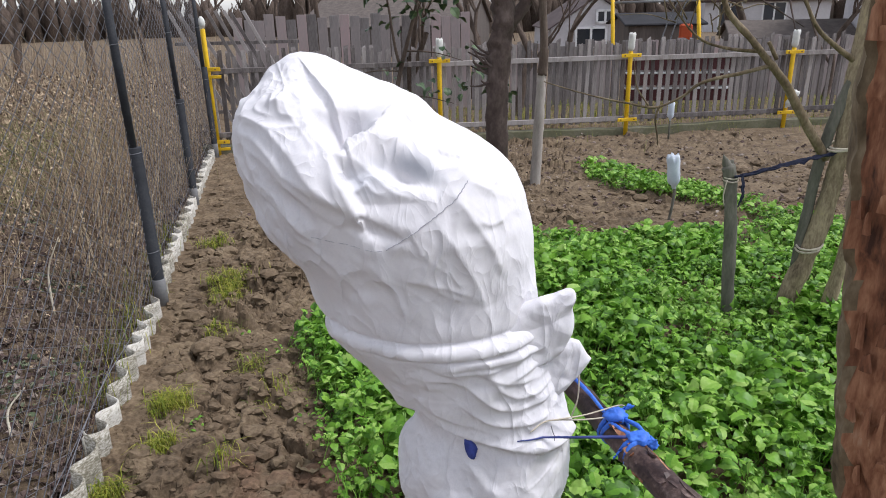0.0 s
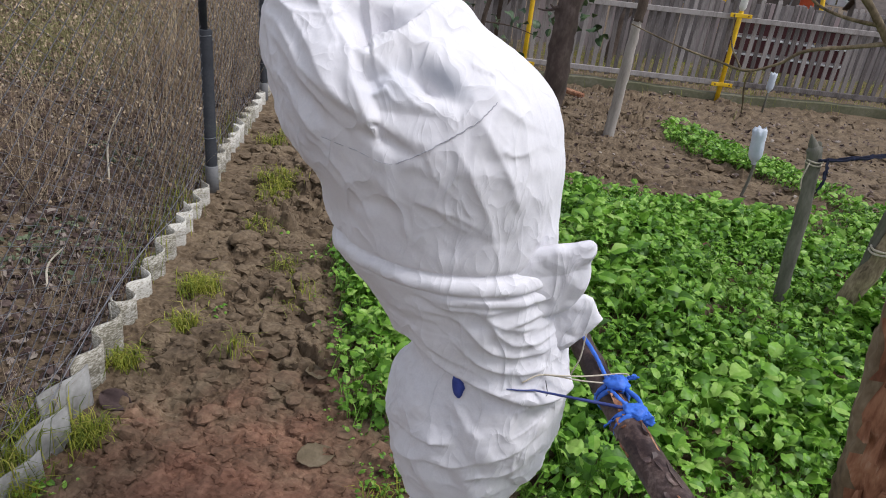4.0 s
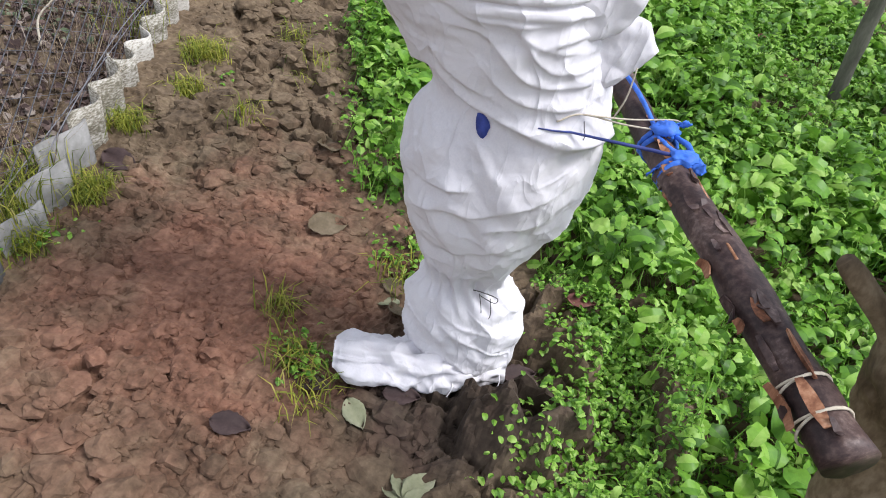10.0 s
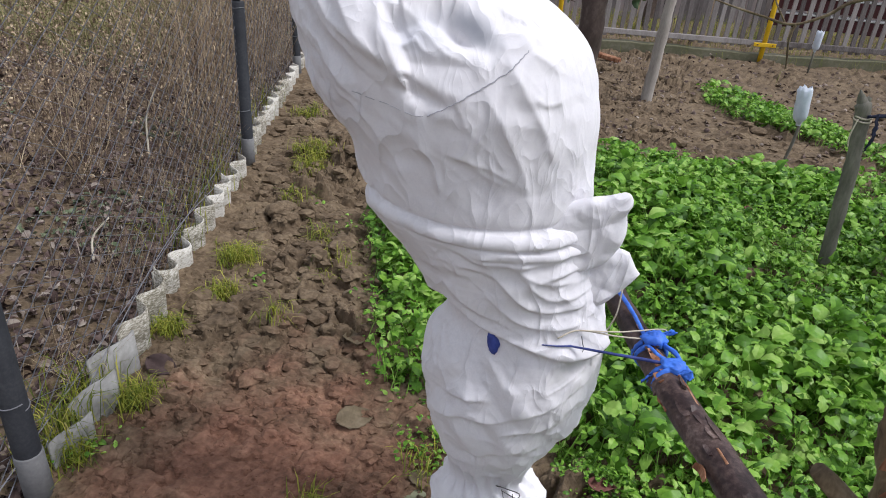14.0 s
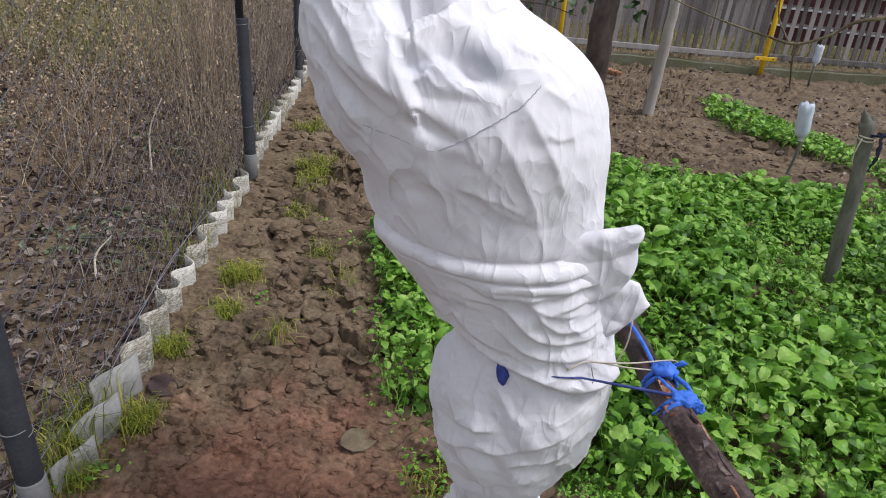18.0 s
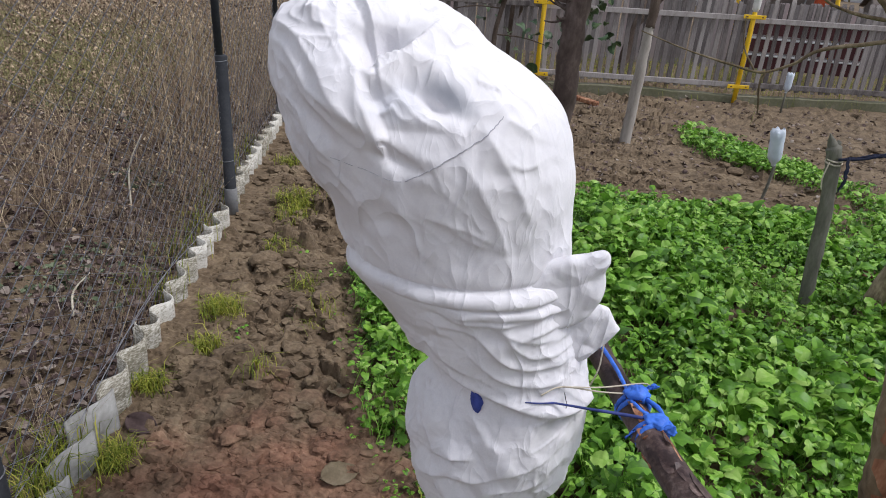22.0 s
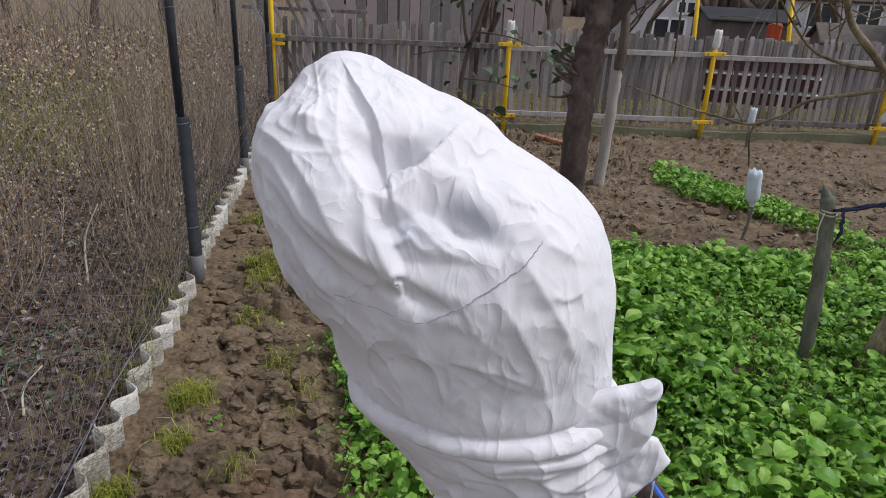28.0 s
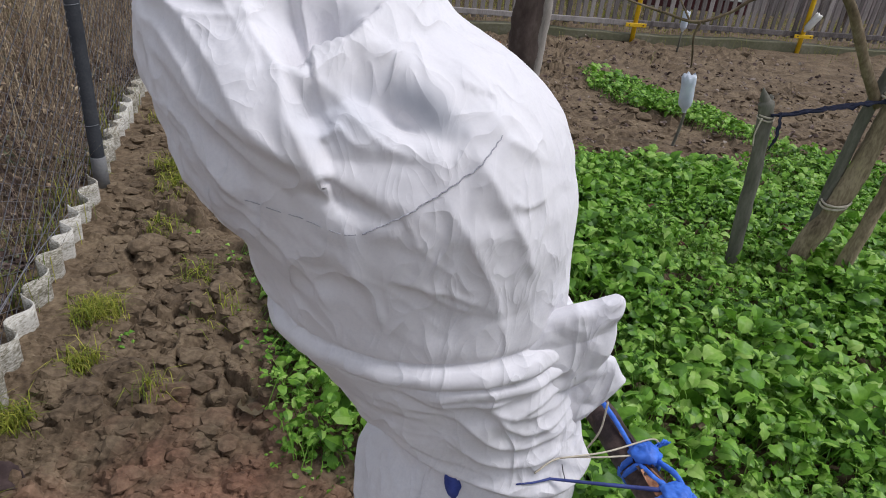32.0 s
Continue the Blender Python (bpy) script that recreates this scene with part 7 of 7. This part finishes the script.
def gable_house(name, x, y, w, d, wall, rise, turn, label, windows=(), chimneys=(), wall_mat=None, roof_mat=None, gable_front=True):
    """A house with a gable roof; windows: x, z, width, height on the front."""
    t = thing(name, (x, y, 0), label, "house" if wall > 2.6 else "shed")
    t.rotation_euler = (0, 0, radians(turn))
    bm = bmesh.new()
    if gable_front:
        pts = [(-w / 2, 0, -0.3), (w / 2, 0, -0.3), (w / 2, 0, wall), (0, 0, wall + rise), (-w / 2, 0, wall)]
        fr = [bm.verts.new(p) for p in pts]
        bk = [bm.verts.new((p[0], d, p[2])) for p in pts]
        quads = [(0, 1), (1, 2), (2, 3), (3, 4), (4, 0)]
    else:
        pts = [(0, 0, -0.3), (0, d, -0.3), (0, d, wall), (0, d / 2, wall + rise), (0, 0, wall)]
        fr = [bm.verts.new((-w / 2, p[1], p[2])) for p in pts]
        bk = [bm.verts.new((w / 2, p[1], p[2])) for p in pts]
        quads = [(0, 1), (1, 2), (2, 3), (3, 4), (4, 0)]
    bm.faces.new(fr)
    bm.faces.new(bk[::-1])
    for a, b in quads:
        bm.faces.new((fr[b], fr[a], bk[a], bk[b]))
    bmesh.ops.recalc_face_normals(bm, faces=bm.faces)
    part("wall", bm, wall_mat or RENDER, t)
    over, th = (0.35, 0.14) if wall > 1.2 else (0.12, 0.05)
    for sgn in (-1, 1):
        bm = bmesh.new()
        if gable_front:
            run = math.hypot(w / 2, rise)
            box(bm, 0, run + over, -over, d + over, 0, th, 0.02)
            m = Matrix.Translation((0, 0, wall + rise + 0.02)) @ (Matrix.Rotation(math.atan2(rise, w / 2), 4, "Y") if sgn > 0 else Matrix.Rotation(math.pi, 4, "Z") @ Matrix.Translation((0, -d, 0)) @ Matrix.Rotation(math.atan2(rise, w / 2), 4, "Y"))
        else:
            run = math.hypot(d / 2, rise)
            box(bm, -w / 2 - over, w / 2 + over, 0, run + over, 0, th, 0.02)
            m = Matrix.Translation((0, d / 2, wall + rise + 0.02)) @ (Matrix.Rotation(-math.atan2(rise, d / 2), 4, "X") if sgn > 0 else Matrix.Rotation(math.pi, 4, "Z") @ Matrix.Rotation(-math.atan2(rise, d / 2), 4, "X"))
        bm.transform(m)
        part("roof", bm, roof_mat or ROOF, t)
    for cx, cy, ch in chimneys:
        bm = bmesh.new()
        box(bm, cx - 0.25, cx + 0.25, cy - 0.25, cy + 0.25, wall, wall + rise + ch, 0.03)
        part("chimney", bm, SHEDWOOD, t)
    for wx, wz, ww, wh in windows:
        bm = bmesh.new()
        for x0, x1, z0, z1 in ((wx - ww / 2, wx + ww / 2, wz - wh / 2, wz - wh / 2 + 0.08), (wx - ww / 2, wx + ww / 2, wz + wh / 2 - 0.08, wz + wh / 2), (wx - ww / 2, wx - ww / 2 + 0.08, wz - wh / 2, wz + wh / 2), (wx + ww / 2 - 0.08, wx + ww / 2, wz - wh / 2, wz + wh / 2), (wx - 0.04, wx + 0.04, wz - wh / 2, wz + wh / 2)):
            box(bm, x0, x1, -0.06, 0.03, z0, z1)
        win = part("window", bm, FRAME, t)
        bm = bmesh.new()
        box(bm, wx - ww / 2 + 0.05, wx + ww / 2 - 0.05, -0.02, 0.01, wz - wh / 2 + 0.05, wz + wh / 2 - 0.05)
        part("pane", bm, GLASS, win)
    return t


gable_house("house", 13.2, 40.0, 6.2, 8.0, 1.7, 2.5, -10, "pale rendered house with a steep brown roof", ((-1.8, 0.9, 1.2, 1.3), (0.4, 0.9, 1.2, 1.3)), ((-1.6, 4.0, 0.35), (1.2, 4.0, 0.35)), None, ROOF, False)
gable_house("house", 3.0, 27.0, 3.4, 5.0, 0.75, 1.1, 6, "small pale house with a dark gable roof", ((-0.2, 0.4, 1.2, 0.8), (0.3, 1.15, 0.7, 0.5)), (), RENDER, ROOF)
gable_house("shed", -4.5, 24.0, 6.0, 5.0, 1.0, 0.9, -5, "long low grey boarded shed", (), (), SHEDWOOD, SHEDWOOD, False)
gable_house("shed", 3.35, 16.0, 1.55, 2.0, 1.1, 0.2, 4, "dark boarded shed with a tar roof", (), (), SHEDWOOD, TAR, False)
gable_house("shed", 6.6, 17.5, 2.6, 2.4, 0.7, 0.35, -8, "grey board shed behind the fence", (), (), SHEDWOOD, SHEDWOOD, False)
gable_house("house", 9.8, 15.2, 4.6, 4.0, 2.3, 1.2, -14, "pale rendered house wall with white windows", ((-0.9, 1.55, 0.8, 1.0), (0.9, 1.55, 0.8, 1.0)), (), RENDER, ROOF, False)


def swing_frame():
    t = thing("swing_frame", (1.95, 13.0, 0), "yellow pipe frame with a grey cross pipe", "frame")
    bar("upright", [(0, 0, -0.1), (-0.12, 0, 1.75)], 0.035, YELLOW, t, 10)
    bar("upright", [(1.55, 0, -0.1), (1.33, 0, 1.75)], 0.035, YELLOW, t, 10)
    bar("cross_pipe", [(-0.15, 0, 1.58), (1.45, 0, 1.6)], 0.022, COLLAR, t, 10)
    for dx in (0.85, 1.0):
        bar("rope", smooth_path([(dx + 0.15, 0, 1.58), (dx, 0, 1.2), (dx - 0.08, 0, 0.9)], 10), 0.012, COLLAR, t, 6)


swing_frame()
bm = bmesh.new()
box(bm, -0.11, 0.11, -0.06, 0.06, 0, 1.2, 0.03)
me = bpy.data.meshes.new("barrel_panel")
bm.to_mesh(me)
bm.free()
ob = link("barrel_panel", me, ORANGE)
ob.location = (3.2, 13.3, 0.0)
tagged(ob, "orange-red painted board standing by the frame", "board")


def bench_rows():
    """Low dark-red stack with white edges seen through the pickets."""
    for k, (x, y) in enumerate(((2.5, 10.6), (2.6, 10.9))):
        t = thing("stacked_boards", (x, y, 0), "dark red boards with white edges stacked low", "boards")
        for z0 in (0.2, 0.42, 0.64):
            bm = bmesh.new()
            box(bm, -0.7, 0.8, -0.08, 0.08, z0, z0 + 0.16, 0.01)
            part("board", bm, surface("dark_red_board", [(0.3, (0.05, 0.016, 0.018)), (0.7, (0.1, 0.035, 0.036))], 2, 0.8, 0.1) if z0 == 0.2 else bpy.data.materials["dark_red_board"], t)
            bm = bmesh.new()
            box(bm, -0.7, 0.8, -0.09, 0.07, z0 + 0.165, z0 + 0.185, 0.004)
            part("white_edge", bm, FRAME, t)
        break


bench_rows()


def bare_tree(name, x, y, high, seed, label, spread=1.0, thick=0.1):
    """A leafless tree: trunk and a crown of forking branches."""
    rng = random.Random(seed)
    t = thing(name, (x, y, 0), label, "tree", "bare trees behind the fence")
    trunk, crown = [], []

    def grow(p, d, ln, r, depth):
        pts = [p]
        for _ in range(3):
            d = (d + Vector((rng.uniform(-0.22, 0.22), rng.uniform(-0.22, 0.22), rng.uniform(-0.05, 0.12)))).normalized()
            pts.append(pts[-1] + d * ln / 3)
        piece = tube([tuple(q) for q in pts], np.linspace(r, r * 0.62, 4), 6 if depth > 2 else 4, 0.15 if depth > 2 else 0.0, seed, cap=False)
        (trunk if depth >= 4 else crown).append(piece)
        if depth:
            for _ in range(rng.choice((2, 3, 3))):
                side = Vector((rng.uniform(-1, 1), rng.uniform(-1, 1), rng.uniform(-0.1, 0.8))).normalized()
                grow(pts[rng.choice((2, 3, 3))], (d + side * spread * rng.uniform(0.5, 1.0)).normalized(), ln * rng.uniform(0.62, 0.85), r * rng.uniform(0.42, 0.62), depth - 1)

    grow(Vector((0, 0, -0.1)), Vector((rng.uniform(-0.1, 0.1), 0, 1)), high * 0.33, thick, 5)
    link("trunk", mesh_of("trunk", *joined(trunk)), BARK, t)
    v, f = joined(crown)
    link("crown", quick_mesh("crown", v, np.array(f)), BARK, t)


bare_tree("bare_tree", -1.3, 9.8, 3.2, 3, "bare grey-brown orchard tree behind the pickets", 1.1, 0.09)
bare_tree("bare_tree", 0.2, 10.4, 3.2, 5, "bare dark orchard tree behind the pickets", 1.1, 0.09)
bare_tree("bare_tree", 3.0, 18.5, 4.5, 7, "bare tree with a fine grey crown", 0.9, 0.12)
bare_tree("bare_tree", 6.3, 20.0, 5.0, 9, "bare tree with a fine grey crown", 0.9, 0.13)
bare_tree("bare_tree", -3.6, 13.0, 4.0, 11, "bare tree behind the tall boards", 1.0, 0.11)
bare_tree("bare_tree", -6.5, 14.0, 4.2, 13, "bare tree behind the dry thicket", 1.0, 0.11)
bare_tree("bare_tree", -9.5, 15.0, 4.4, 15, "bare tree behind the dry thicket", 1.0, 0.12)
bare_tree("bare_tree", 10.5, 22.0, 5.0, 17, "bare tree beside the far house", 0.9, 0.13)
bare_tree("bare_tree", 5.2, 12.0, 3.0, 19, "bare young tree behind the pickets", 1.0, 0.06)
bare_tree("bare_tree", 1.2, 14.0, 3.6, 29, "bare tree behind the frame", 1.0, 0.09)
bare_tree("bare_tree", 8.0, 27.0, 6.0, 31, "bare tree beside the far house", 1.0, 0.14)
bare_tree("bare_tree", -0.6, 12.5, 3.6, 33, "bare dark orchard tree", 1.1, 0.1)
bare_tree("bare_tree", -1.5, 17.0, 4.6, 23, "bare tree with a fine grey crown", 1.0, 0.12)


bare_tree("bare_tree", -13.0, 17.0, 4.8, 35, "bare tree beyond the next garden", 1.1, 0.12)
bare_tree("bare_tree", -17.5, 19.0, 5.2, 37, "bare tree beyond the next garden", 1.1, 0.13)
bare_tree("bare_tree", -11.5, 21.0, 5.0, 39, "bare tree beyond the next garden", 1.1, 0.13)
bare_tree("bare_tree", -22.0, 22.0, 6.0, 41, "bare tree beyond the next garden", 1.1, 0.14)


def leafy_bush():
    """A thin evergreen shrub before the fence, with broad dark leaves."""
    t = thing("evergreen_shrub", (-1.02, 7.2, 0), "thin evergreen shrub with sparse broad leaves", "shrub")
    bar("stem", smooth_path([(-0.1, 0, -0.05), (-0.02, 0, 0.4), (0.02, 0, 0.84), (0.19, 0, 1.42), (0.27, 0, 1.75), (0.3, 0, 2.1)], 40), np.linspace(0.032, 0.012, 40), BARK, t, 10, 0.15, 4)
    bar("stem", smooth_path([(0.06, 0, 0.95), (0.0, 0, 1.2), (-0.05, 0, 1.6), (-0.12, 0, 1.9)], 20), np.linspace(0.018, 0.008, 20), BARK, t, 8, 0.15, 5)
    for k, (a, b) in enumerate((((0.0, 0.7), (0.6, 0.62)), ((0.05, 0.95), (-0.5, 0.9)), ((0.0, 0.5), (0.75, 0.2)), ((0.12, 1.15), (0.7, 1.05)))):
        bar("branch", smooth_path([(a[0], 0, a[1]), ((a[0] + b[0]) / 2, 0, (a[1] + b[1]) / 2 + 0.03), (b[0], 0, b[1])], 12), np.linspace(0.009, 0.004, 12), BARK, t, 6, 0.2, k)
    rng = np.random.RandomState(4)
    sv, sf = leaf_shape(2)
    dark = surface("evergreen_leaf", [(0.2, (0.015, 0.035, 0.014)), (0.5, (0.04, 0.075, 0.03)), (0.8, (0.1, 0.14, 0.06))], 5, 0.5, 0.2, 40, island=0.6)
    verts, faces = [], []
    for k in range(130):
        if k < 75:
            c = np.array((rng.uniform(-0.25, 0.75), rng.uniform(-0.25, 0.25), rng.uniform(1.35, 2.0)))
        elif k < 110:
            c = np.array((rng.uniform(0.45, 1.2), rng.uniform(-0.2, 0.2), rng.uniform(0.7, 1.15)))
        else:
            c = np.array((rng.uniform(-0.4, 0.4), rng.uniform(-0.2, 0.2), rng.uniform(0.3, 1.0)))
        m = np.array(Euler((rng.uniform(-1, 1), rng.uniform(-1, 1), rng.uniform(0, 6.3))).to_matrix())
        verts.append((sv * rng.uniform(0.07, 0.14)) @ m.T + c)
        faces.append(sf + k * len(sv))
    link("leaves", quick_mesh("leaves", np.concatenate(verts), np.concatenate(faces)), dark, t)


leafy_bush()
bm = bmesh.new()
box(bm, -0.2, 0.2, -0.035, 0.035, 0, 0.05, 0.01)
me = bpy.data.meshes.new("timber_offcut")
bm.to_mesh(me)
bm.free()
ob = link("timber_offcut", me, SPLIT)
ob.matrix_basis = pose(-0.1, 7.75, 0.02, 0, 4, -25)
tagged(ob, "pale timber offcut lying on the soil", "timber")
# far hedge line that closes the view
rng = random.Random(52)
far = []
for k in range(420):
    x = -75 + 0.36 * k + rng.uniform(-0.3, 0.3)
    y, high = 46 + 4 * math.sin(x * 0.21) + rng.uniform(-2, 2), 2.6 + 0.9 * math.sin(x * 0.37) + 0.6 * math.sin(x * 1.3) + rng.uniform(-0.7, 0.9)
    far.append(tube([(x, y, -0.5), (x + rng.uniform(-0.3, 0.3), y, high * 0.55), (x + rng.uniform(-0.6, 0.6), y, high)], (0.5, 0.42, 0.06), 6, 0.5, k % 50))
    for _ in range(3):
        far.append(tube([(x, y, high * 0.4), (x + rng.uniform(-0.9, 0.9), y, high * rng.uniform(0.9, 1.35))], (0.1, 0.02), 4))
ob = link("far_hedge", mesh_of("far_hedge", *joined(far)), BARK)
tagged(ob, "grey-brown leafless hedge in the distance", "hedge", kind="stuff")
